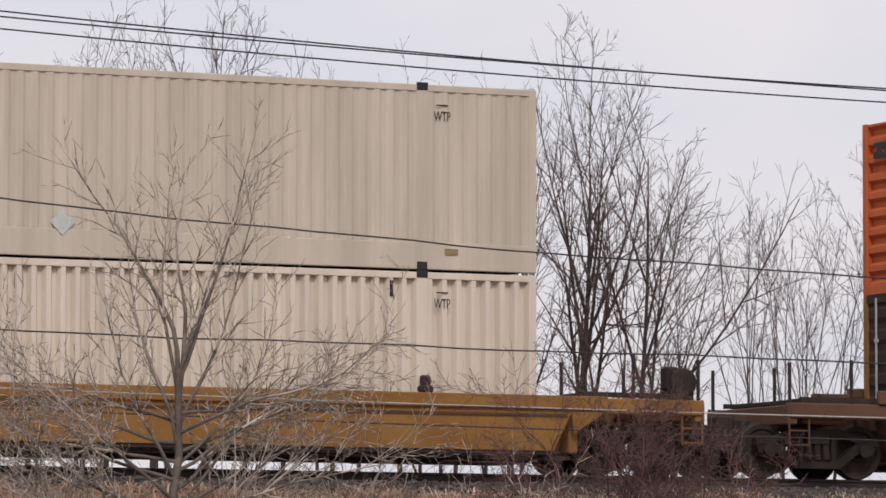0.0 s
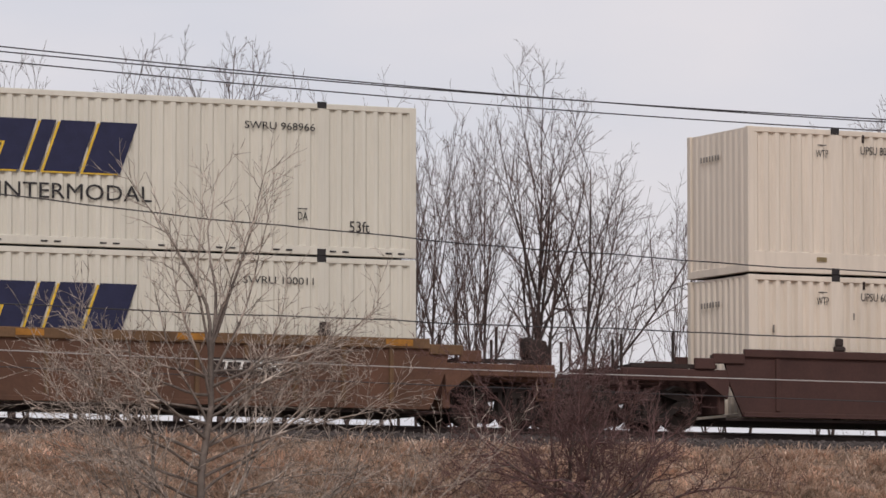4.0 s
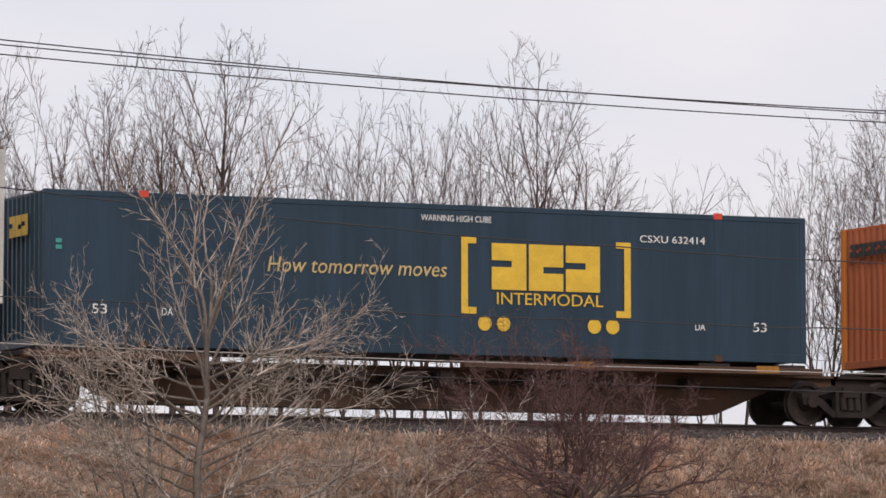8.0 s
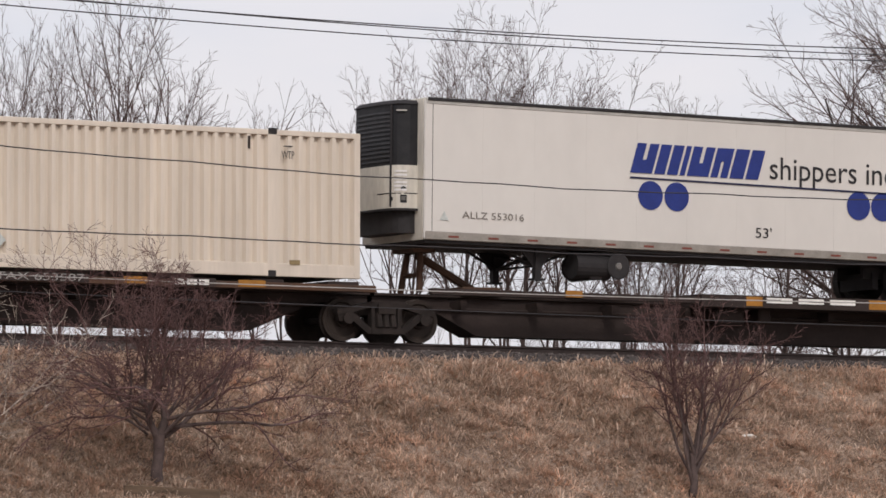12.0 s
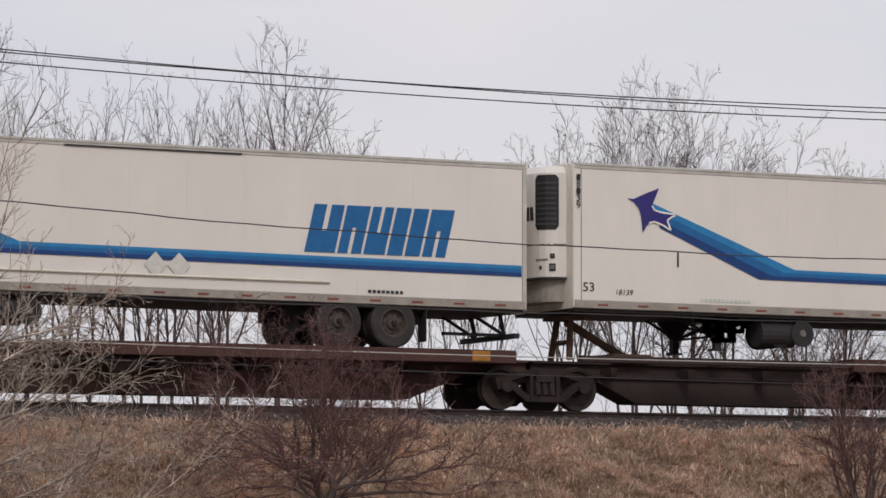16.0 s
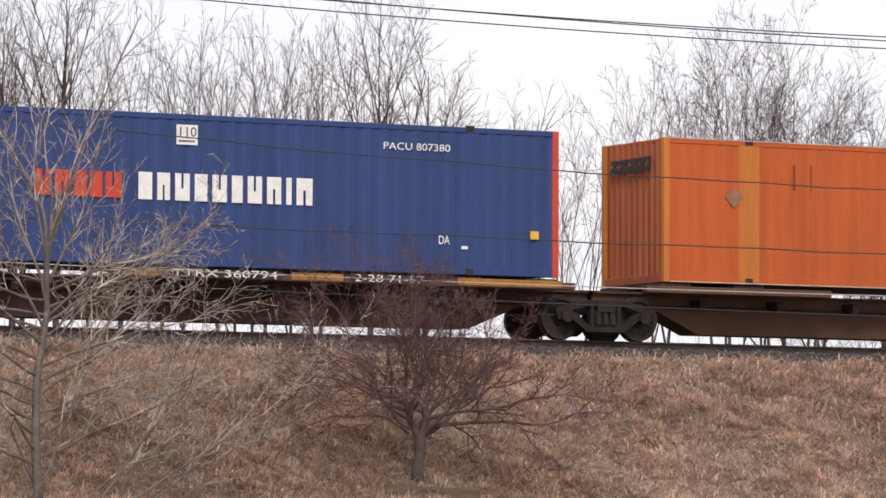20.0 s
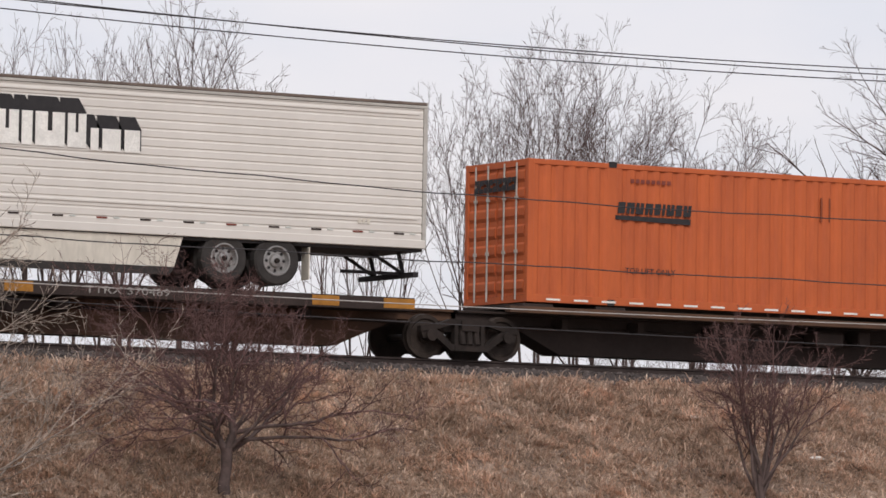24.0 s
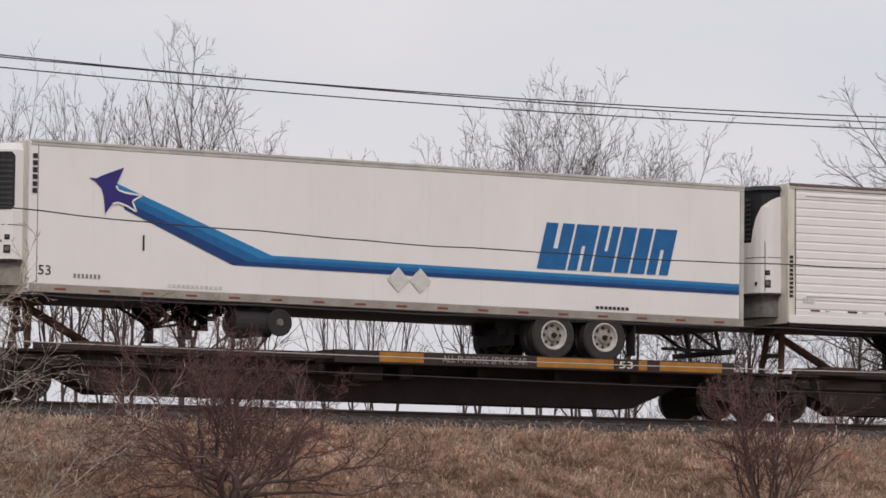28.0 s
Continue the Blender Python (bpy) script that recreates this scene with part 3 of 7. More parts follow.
def container(label, wall, post=None, pitch=0.25, depth=0.035, height=2.9, doors=True, rail=None, corner=None, castings=None, wide=0.14, dashes=None, level_end=False, end_mat=None, skirt=0.17, bolts=None, end_depth=0.05):
    """A 53-foot container; x runs from its rear end, z from its floor."""
    post, rail = post or wall, rail or wall
    corner = corner or post
    ob = thing("shipping_container", label, "container", "containers on the train")
    for face in (-1, 1):
        y = face * (HALF - 0.012)
        for a, b in ((0.13, LIFT_L - wide), (LIFT_L + wide, LIFT_R - wide), (LIFT_R + wide, LENGTH - 0.13)):
            v, f = ribbed(a, b, skirt, height - 0.10, y, face, pitch, depth)
            part("side_panel", mesh_of("side_panel", v, f, wall), None, ob)
        for x in (LIFT_L, LIFT_R):
            part("lift_post", boxes((x - wide, x + wide, y - 0.05 if face > 0 else y - 0.008, y + 0.008 if face > 0 else y + 0.05, 0.04, height - 0.02), bevel=0.006), post, ob)
            part("casting", boxes((x - 0.10, x + 0.10, min(y, y + face * 0.014), max(y, y + face * 0.014), height - 0.10, height + 0.03), bevel=0.008), castings or CHASSIS, ob, "dark steel lifting casting")
            part("casting", boxes((x - 0.09, x + 0.09, min(y, y + face * 0.014), max(y, y + face * 0.014), -0.01, 0.12), bevel=0.008), CAR_RUST if castings else CHASSIS, ob, "dark steel lifting casting")
        part("top_rail", boxes((0.1, LENGTH - 0.1, min(y - face * 0.06, y + face * 0.01), max(y - face * 0.06, y + face * 0.01), height - 0.11, height - 0.004), bevel=0.008), rail, ob)
        part("bottom_rail", boxes((0.1, LENGTH - 0.1, min(y - face * 0.08, y + face * 0.006), max(y - face * 0.08, y + face * 0.006), 0.0, skirt), bevel=0.01), rail, ob)
        if dashes and face < 0:
            for i in range(24):
                x = 0.45 + i * 0.655
                part("reflector", boxes((x, x + 0.33, -HALF - 0.006, -HALF + 0.02, 0.045, 0.085)), dashes, ob, "pale reflective strip")
    for x in (0.07, LENGTH - 0.07):
        for y in (-HALF + 0.07, HALF - 0.07):
            part("corner_post", boxes((x - 0.07, x + 0.07, y - 0.07, y + 0.07, 0.0, height), bevel=0.01), corner, ob)
    part("roof", boxes((0.05, LENGTH - 0.05, -HALF + 0.03, HALF - 0.03, height - 0.05, height - 0.008)), wall, ob)
    part("floor_frame", boxes((0.05, LENGTH - 0.05, -HALF + 0.05, HALF - 0.05, 0.03, 0.15)), CHASSIS, ob)
    part("front_wall", end_sheet(LENGTH - 0.03, 0.1, height - 0.05, 1), wall, ob)
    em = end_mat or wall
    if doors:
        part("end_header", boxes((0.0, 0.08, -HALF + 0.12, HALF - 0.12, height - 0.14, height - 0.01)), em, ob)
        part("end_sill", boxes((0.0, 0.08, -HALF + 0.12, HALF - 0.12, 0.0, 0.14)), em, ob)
        for y0, y1 in ((-HALF + 0.14, -0.012), (0.012, HALF - 0.14)):
            n = 6 if bolts else 7
            z0, z1 = 0.15, height - 0.15
            door = part("door", boxes((0.035, 0.06, y0, y1, z0, z1)), em, ob)
            for i in range(n):
                a, b = z0 + (z1 - z0) * i / n, z0 + (z1 - z0) * (i + 1) / n
                bm = prism([(0.036, a + 0.02), (0.004, a + 0.05), (0.004, b - 0.05), (0.036, b - 0.02)] if bolts else [(0.036, a + 0.05), (0.004, a + 0.13), (0.004, b - 0.10), (0.036, b - 0.05)], y0 + 0.04, y1 - 0.04)
                part("door_panel", bm, em, door)
            for f in (0.28, 0.72):
                y = y0 + (y1 - y0) * f
                bm = rod(bmesh.new(), (-0.012, y, 0.06), (-0.012, y, height - 0.06), 0.02, 6)
                box(bm, -0.03, 0.014, y - 0.05, y + 0.05, 1.0, 1.07)
                box(bm, -0.03, 0.014, y - 0.05, y + 0.05, 2.1, 2.16)
                part("locking_bar", bm, bolts or ALU, door, "grey steel locking bar")
            if bolts:
                hinge = y0 if y0 < -0.1 else y1
                for i in range(5):
                    z = 0.32 + i * 0.56
                    part("hinge", boxes((-0.012, 0.03, hinge - 0.045, hinge + 0.045, z, z + 0.07), bevel=0.006), bolts, door, "dark steel hinge")
                part("gasket", boxes((0.0, 0.05, -0.014 if y0 < -0.1 else 0.002, -0.002 if y0 < -0.1 else 0.014, z0, z1)), RUBBER, door, "black rubber door seal")
    else:
        part("end_sill", boxes((0.0, 0.1, -HALF + 0.14, HALF - 0.14, 0.0, 0.16), bevel=0.008), em, ob)
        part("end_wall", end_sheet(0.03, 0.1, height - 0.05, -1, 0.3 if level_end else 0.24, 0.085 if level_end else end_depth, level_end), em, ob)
    return ob


def mark(ob, me, label=""):
    for m in me if isinstance(me, list) else [me]:
        part(m.name.split(".")[0], m, None, ob, label)


def on_end(me, x, dy=0.0):
    """Turn marks drawn for a side wall onto the rear end at x."""
    for m in me if isinstance(me, list) else [me]:
        m.transform(Matrix.Translation((x, dy, 0)) @ pose(0, 0, 0, 0, 0, -90))
    return me


YW = -HALF - 0.004


def beige_box(code, wall, end_mat=None, ribs=0.035, odd=0, skirt=0.2):
    ob = container("beige corrugated steel freight container with worn paint", wall, pitch=0.235, depth=ribs * 1.2, end_mat=end_mat, doors=False, wide=0.10, skirt=skirt, end_depth=0.018 if skirt == 0.42 else 0.04)
    for x in (LIFT_L - 0.3, LIFT_R + 0.34):
        mark(ob, lettering("WTP", 0.22, MARK_DARK, x, 2.4, YW, 0.28))
        mark(ob, bars(x - 0.1, x + 0.1, 2.57, 2.59, 1, MARK_DARK, YW, gap=0))
    mark(ob, lettering(code, 0.23, MARK_DARK, LIFT_L + 1.05, 2.5, YW, 0.92))
    for x in (LIFT_L - 0.32, LIFT_R + 0.5):
        part("label_plate", boxes((x - 0.11, x + 0.11, YW - 0.012, YW + 0.03, 0.24, 0.33)), LABEL_TAN, ob, "small tan label plate")
    mark(ob, diamond(8.2, 0.52, 0.2, PLACARD, YW), "faded grey hazard placard")
    if odd:
        mark(ob, plate([(4.3, 0.5), (4.52, 0.5), (4.52, 1.9), (4.3, 1.9)], BEIGE_STAIN, YW), "grey scuffed patch")
    if skirt == 0.26:
        mark(ob, lettering("53", 0.26, MARK_DARK, 0.5, 0.62, YW, 0.3))
        mark(ob, on_end(diamond(-0.6, 0.75, 0.22, PLACARD_DULL, 0), -0.01), "rubbed hazard placard on the end")
    # dents and end markings
    for x, z0, z1 in ((LIFT_L + 0.62, 2.66, 2.82),) if skirt == 0.42 else ((LIFT_L + 0.62, 2.66, 2.82), (LIFT_R - 0.55, 2.5, 2.75), (LIFT_L + 0.4, 2.05, 2.18), (LIFT_L + 2.9, 1.35, 1.65), (0.55, 1.75, 1.9), (LIFT_L + 5.1, 0.5, 0.72)):
        part("scuff", boxes((x, x + (0.05 if z1 > 2.4 else 0.025), YW - 0.004, YW + 0.03, z0, z1)), CAR_DARK if z1 > 2.4 else MARK_FADED, ob, "dark scratch")
    mark(ob, on_end(bars(-0.6, 0.25, 2.32, 2.43, 7, MARK_FADED, 0, gap=0.5), -0.004, 0.1))
    return ob


def swift_box(code, upper):
    ob = container("cream white corrugated steel freight container with slanted navy block emblem", CREAM, pitch=0.25, depth=0.05, doors=True, wide=0.07, end_mat=OFFWHITE, bolts=BOLT)
    z = (1.38, 2.34) if upper else (1.28, 2.26)
    mark(ob, name_blocks(6.045, 9.99, z[0] - 0.03, z[1] - 0.03, (-0.8, -1.2, 0.32, 0.75, 0.8), YELLOW, YW + 0.002, 0.36, 0.1), "yellow shadow of the emblem")
    mark(ob, name_blocks(6.1, 10.05, z[0], z[1], (-0.8, -1.2, 0.32, 0.75, 0.8), MARK_NAVY, YW - 0.004, 0.36, 0.1), "slanted navy block emblem")
    if upper:
        mark(ob, lettering("INTERMODAL", 0.42, MARK_DARK, 9.15, 1.0, YW, 3.05))
        mark(ob, lettering("53ft", 0.3, MARK_DARK, 14.95, 0.55, YW, 0.42))
        for x in (LIFT_L + 0.75, LIFT_R - 0.4):
            mark(ob, lettering("DA", 0.22, MARK_DARK, x, 0.72, YW, 0.2))
            mark(ob, bars(x - 0.1, x + 0.1, 0.86, 0.88, 1, MARK_DARK, YW, gap=0))
    mark(ob, lettering(code, 0.2, MARK_DARK, 13.3, 2.42, YW, 1.45))
    mark(ob, bars(1.4, 1.62, 2.42, 2.5, 3, MARK_DARK, YW))
    for i in range(14):
        x = 0.3 + i * 1.17
        part("reflector", boxes((x, x + 0.13, YW - 0.004, YW + 0.02, 0.06, 0.09), (x + 0.26, x + 0.39, YW - 0.004, YW + 0.02, 0.06, 0.09)), MARK_DARK, ob, "dark pocket in the bottom rail")
    me = emblem(-0.95, 0.95, 2.25, 2.62, 5, MARK_NAVY, 0, 0.3, 0.14)
    on_end(me, -0.04)
    mark(ob, me, "navy block emblem on the doors")
    mark(ob, on_end(lettering("INTERMODAL", 0.17, MARK_FADED, 0.28, 2.02, 0, 1.25), 0.002))
    mark(ob, on_end(bars(-0.55, 0.85, 1.68, 1.82, 10, MARK_FADED, 0, gap=0.55), 0.002))
    mark(ob, on_end(bars(-0.95, -0.72, 1.60, 1.64, 1, MARK_FADED, 0, gap=0), 0.002))
    if upper:
        for x, w, z0, z1, mat, words in ((-0.72, 0.26, 0.62, 0.86, PLACARD, "faded paper notice on the door"), (-0.27, 0.2, 0.66, 0.88, CAR_DARK, "small dark plate on the door"), (0.38, 0.22, 0.62, 0.92, SIGNAL_YELLOW, "small yellow label plate"), (0.8, 0.2, 0.68, 0.98, PLACARD, "faded paper notice on the door"), (-0.5, 0.4, 1.08, 1.14, MARK_FADED, "rubbed line of small print")):
            mark(ob, on_end([plate([(x - w / 2, z0), (x + w / 2, z0), (x + w / 2, z1), (x - w / 2, z1)], mat, 0)], 0.001), words)
    return ob


def orange_box(label, kind):
    """kind: smooth (ochre posts), ribbed or plain (pale dashes low on the side)."""
    smooth, plain = kind == "smooth", kind == "plain"
    ob = container(label, ORANGE_OLD if smooth else (ORANGE if plain else ORANGE_DULL), ORANGE_POST if smooth else None, 0.30 if not plain else 0.55,
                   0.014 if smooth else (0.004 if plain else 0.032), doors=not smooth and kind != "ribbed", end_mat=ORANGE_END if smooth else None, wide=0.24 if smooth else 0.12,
                   dashes=None if smooth else (DASH_PALE if kind == "ribbed" else MARK_WHITE), level_end=kind == "ribbed", corner=ORANGE_POST if smooth else None)
    if smooth:
        a, b, z0, z1 = 11.55, 13.3, 2.2, 2.56
        mark(ob, diamond(1.62, 1.75, 0.21, PLACARD_DULL, YW), "rubbed brown hazard placard")
    elif plain:
        a, b, z0, z1 = 2.4, 4.15, 1.78, 2.12
        for z in (0.88, 2.1):
            mark(ob, diamond(7.9, z, 0.21, PLACARD, YW), "grey hazard placard")
            mark(ob, on_end(diamond(-0.55, z - 0.1, 0.2, PLACARD, 0), -0.036), "grey hazard placard on the doors")
        for x in (2.9, 13.2):
            mark(ob, lettering("TOP LIFT ONLY", 0.17, REFLECT_RED, x, 0.66, YW, 1.25))
            mark(ob, bars(x - 0.5, x + 0.6, 2.58, 2.66, 8, REFLECT_RED, YW))
    elif kind == "rear":
        a, b, z0, z1 = 2.05, 3.85, 1.72, 2.12
        for x in (2.9, 13.3):
            mark(ob, lettering("TOP LIFT ONLY", 0.17, MARK_DARK, x, 0.72, YW, 1.2))
            mark(ob, bars(x - 0.5, x + 0.5, 2.52, 2.6, 8, REFLECT_RED, YW))
    else:
        a, b, z0, z1 = 12.0, 13.85, 1.72, 2.14
        mark(ob, diamond(8.0, 1.62, 0.2, PLACARD, YW), "grey hazard placard")
        for x in (1.35, 8.0):
            mark(ob, lettering("TOP LIFT ONLY", 0.17, REFLECT_RED, x, 0.5, YW, 1.1))
        mark(ob, bars(1.05, 1.35, 0.85, 1.2, 2, MARK_TAN, YW, gap=0.15))
    h = z1 - z0
    mark(ob, name_blocks(a + 0.05, b, z0 + 0.42 * h, z1, (0.9, -1, -1, -1, 0.8, 0.35, -1, 0.8, -1), MARK_DARK, YW, 0.12, 0.22), "dark block emblem")
    mark(ob, plate([(a, z0 + 0.1 * h), (b, z0), (b, z0 + 0.3 * h), (a, z0 + 0.32 * h)], MARK_DARK, YW), "dark underline")
    # two upright dents, their shade drawn as thin dark strips
    for x in (3.03, 3.42) if smooth else (8.3, 8.48) if kind == "ribbed" else (7.05, 7.25):
        part("scuff", boxes((x, x + 0.035, YW - 0.003, YW + 0.03, 1.95, 2.45)), DENT_SHADE, ob, "dark line painted as the shade of a dent")
    if smooth:
        for x in (7.35, 7.68):
            mark(ob, disc(x, 1.98, 0.12, DENT_SHADE, YW, 12), "round rubbed patch")
        for z in (0.005, 2.885):
            part("edge_trim", boxes((0.15, LENGTH - 0.15, YW - 0.004, YW + 0.03, z, z + 0.022)), TRIM_PALE, ob, "pale worn edge")
    if plain:
        part("scuff", boxes((7.87, 7.93, YW - 0.003, YW + 0.03, 2.4, 2.58)), MARK_WHITE, ob, "short white stripe")
    me = emblem(-0.85, 0.85, 2.28, 2.55, 9, MARK_DARK, 0, 0.1, 0.1)
    on_end(me, -0.035)
    mark(ob, me, "dark block emblem on the end")
    return ob


def navy_box():
    ob = container("dark navy freight container with yellow emblem and brackets", NAVY, pitch=1.1, depth=0.004, doors=False, wide=0.08, castings=RED)
    mark(ob, emblem(9.2, 11.6, 1.28, 2.18, 3, YELLOW, YW, 0.0, 0.07, 0.14), "yellow block emblem")
    mark(ob, lettering("INTERMODAL", 0.33, YELLOW, 10.45, 1.1, YW, 2.3))
    mark(ob, lettering("How tomorrow moves", 0.42, MARK_TAN, 6.35, 1.62, YW, 3.75, shear=0.2))
    mark(ob, lettering("CSXU 632414", 0.2, MARK_WHITE, 13.15, 2.36, YW, 1.45))
    mark(ob, lettering("WARNING HIGH CUBE", 0.17, MARK_WHITE, 8.45, 2.62, YW, 1.5))
    for x, s in ((8.55, 1), (12.22, -1)):
        mark(ob, plate([(x, 0.8), (x + s * 0.32, 0.8), (x + s * 0.32, 0.93), (x + s * 0.14, 0.93), (x + s * 0.14, 2.16), (x + s * 0.32, 2.16), (x + s * 0.32, 2.28), (x, 2.28)], YELLOW, YW, name="bracket"), "yellow bracket")
    for x in (9.05, 9.45, 11.42, 11.82):
        mark(ob, disc(x, 0.62, 0.145, YELLOW, YW), "yellow dot")
    mark(ob, lettering("53", 0.26, MARK_WHITE, 15.1, 0.68, YW, 0.3))
    mark(ob, lettering("53", 0.26, MARK_WHITE, 1.1, 0.68, YW, 0.3))
    for x in (2.45, 13.75):
        mark(ob, lettering("DA", 0.2, MARK_WHITE, x, 0.66, YW, 0.22))
    for z in (1.78, 1.9):
        mark(ob, plate([(0.22, z), (0.34, z), (0.34, z + 0.08), (0.22, z + 0.08)], MARK_TEAL, YW), "small teal sticker")
    me = emblem(-0.55, 0.45, 2.1, 2.5, 3, YELLOW, 0, 0, 0.08)
    on_end(me, -0.012)
    mark(ob, me, "yellow block emblem on the end")
    return ob


def blue_box():
    ob = container("blue corrugated freight container with red corner posts", BLUE, pitch=0.36, depth=0.022, doors=False, wide=0.09, corner=RED)
    mark(ob, name_blocks(5.0, 6.75, 1.25, 1.74, (-1, -1, 0.8, 0.8, -1), RED, YW, 0.0, 0.2), "red block emblem")
    mark(ob, name_blocks(7.1, 10.75, 1.24, 1.76, (0.75, -0.7, -0.8, 0.7, -0.8, 0.6, -0.8, -0.8, 0.3, -0.9), MARK_WHITE, YW, 0.0, 0.28), "white block emblem")
    mark(ob, lettering("PACU 807380", 0.2, MARK_WHITE, 13.0, 2.46, YW, 1.45))
    mark(ob, lettering("53", 0.42, MARK_WHITE, 1.05, 2.05, YW, 0.34))
    for x, z in ((1.05, 1.55), (8.1, 2.5)):
        mark(ob, plate([(x - 0.22, z - 0.19), (x + 0.22, z - 0.19), (x + 0.22, z + 0.19), (x - 0.22, z + 0.19)], MARK_WHITE, YW), "white height plate")
        mark(ob, lettering("110", 0.26, MARK_DARK, x, z + 0.05, YW - 0.006, 0.34))
        mark(ob, bars(x - 0.17, x + 0.17, z - 0.14, z - 0.1, 6, MARK_DARK, YW - 0.006))
    mark(ob, diamond(2.75, 2.1, 0.34, MARK_WHITE, YW), "white diamond emblem")
    mark(ob, diamond(2.75, 2.1, 0.24, RED, YW - 0.006))
    mark(ob, disc(2.75, 2.1, 0.16, MARK_WHITE, YW - 0.009))
    for i in range(9):
        z = 1.72 + i * 0.09
        mark(ob, plate([(3.0 - abs(i - 4) * 0.03, z), (3.65 + i * 0.03, z), (3.65 + i * 0.03, z + 0.035), (3.0 - abs(i - 4) * 0.03, z + 0.035)], PLACARD, YW, name="speed_stripe"))
    for x in (2.5, 13.6):
        mark(ob, lettering("DA", 0.24, MARK_WHITE, x, 0.66, YW, 0.24))
        mark(ob, bars(x + 0.38, x + 0.52, 0.5, 0.56, 1, MARK_WHITE, YW, gap=0))
    for x in (1.1, 15.6):
        part("label_plate", boxes((x - 0.09, x + 0.09, YW - 0.012, YW + 0.03, 0.72, 0.9)), YELLOW, ob, "small yellow label plate")
    for y, z0, z1, n in ((-0.2, 1.95, 2.3, 2), (-0.2, 1.4, 1.7, 1), (-0.2, 0.7, 0.95, 1)):
        me = bars(y - 0.2, y + 0.25, z0, z1, n, MARK_WHITE, 0, gap=0.25)
        on_end(me, -0.012)
        mark(ob, me)
    return ob


# ---- trailers ----
def slot_mesh():
    bm = rod(bmesh.new(), (0, -0.014, 0), (0, 0.014, 0), 0.033, 8)
    me = bpy.data.meshes.new("rim_slot")
    bm.to_mesh(me)
    bm.free()
    me.materials.append(CHASSIS)
    return me


SLOT = slot_mesh()


def tyre_wheel(parent, x, y, z, rim, dish, inner):
    """Outer road wheel of a trailer axle; dish is -1 when it shows its face to -y."""
    w = part("wheel", turned([(-0.13, 0.30), (-0.13, 0.45), (-0.10, 0.49), (0.10, 0.49), (0.13, 0.45), (0.13, 0.30)], centre=(x, y, z), front=False, back=False), RUBBER, parent)
    o = dish * 0.135
    part("rim", turned([(o - dish * 0.01, 0.30), (o, 0.29), (o, 0.268), (o - dish * 0.075, 0.245), (o - dish * 0.10, 0.225)], centre=(x, y, z), front=False, back=False), rim, w)
    part("rim_disc", turned([(o - dish * 0.10, 0.228), (o - dish * 0.085, 0.14), (o - dish * 0.03, 0.115), (o - dish * 0.02, 0.06)], centre=(x, y, z), front=False), inner, w)
    if y < -1.0:
        for i in range(8):
            a = 2 * math.pi * i / 8
            part("rim_slot", SLOT, None, w).location = (x + 0.19 * math.cos(a), y + o - dish * 0.096, z + 0.19 * math.sin(a))
    part("hub", turned([(o - dish * 0.02, 0.055), (o + dish * 0.03, 0.05), (o + dish * 0.035, 0.03)], sides=12, centre=(x, y, z)), STEEL, w)
    return w


BOW = [(0.0, -1.0), (-0.20, -1.0), (-0.32, -0.965), (-0.42, -0.88), (-0.49, -0.75), (-0.53, -0.55), (-0.545, -0.25), (-0.545, 0.25), (-0.53, 0.55), (-0.49, 0.75), (-0.42, 0.88), (-0.32, 0.965), (-0.20, 1.0), (0.0, 1.0)]


def bow_at(way):
    """A point of the bowed front and its outward normal; way 0 to 4 from the near side to the far one, 1 and 3 at the ends of the face."""
    cuts = [0.0]
    for (xa, ya), (xb, yb) in zip(BOW, BOW[1:]):
        cuts.append(cuts[-1] + math.hypot(xb - xa, yb - ya))
    edge = 0.82
    d = way * edge if way <= 1 else edge + (way - 1) / 2 * (cuts[-1] - 2 * edge) if way <= 3 else cuts[-1] - (4 - way) * edge
    i = max(k for k in range(len(BOW) - 1) if cuts[k] <= d + 1e-9)
    f = (d - cuts[i]) / (cuts[i + 1] - cuts[i])
    (xa, ya), (xb, yb) = BOW[i], BOW[i + 1]
    n = math.hypot(xb - xa, yb - ya)
    return xa + (xb - xa) * f, ya + (yb - ya) * f, (yb - ya) / -n, (xb - xa) / n


def bowed(X, z0, z1, shrink=0.0, shrink_top=None):
    """A body with the bowed plan between two heights, smaller by shrink."""
    bm = bmesh.new()
    rings = []
    for z, t in ((z0, shrink), (z1, shrink if shrink_top is None else shrink_top)):
        rings.append([bm.verts.new((X(min(-0.002, x + (t if x < -0.01 else 0))), y * (1 - t), z)) for x, y in BOW])
    n = len(BOW)
    for k in range(n):
        bm.faces.new((rings[0][k], rings[0][(k + 1) % n], rings[1][(k + 1) % n], rings[1][k]))
    bm.faces.new(rings[0])
    bm.faces.new(rings[1][::-1])
    return bm


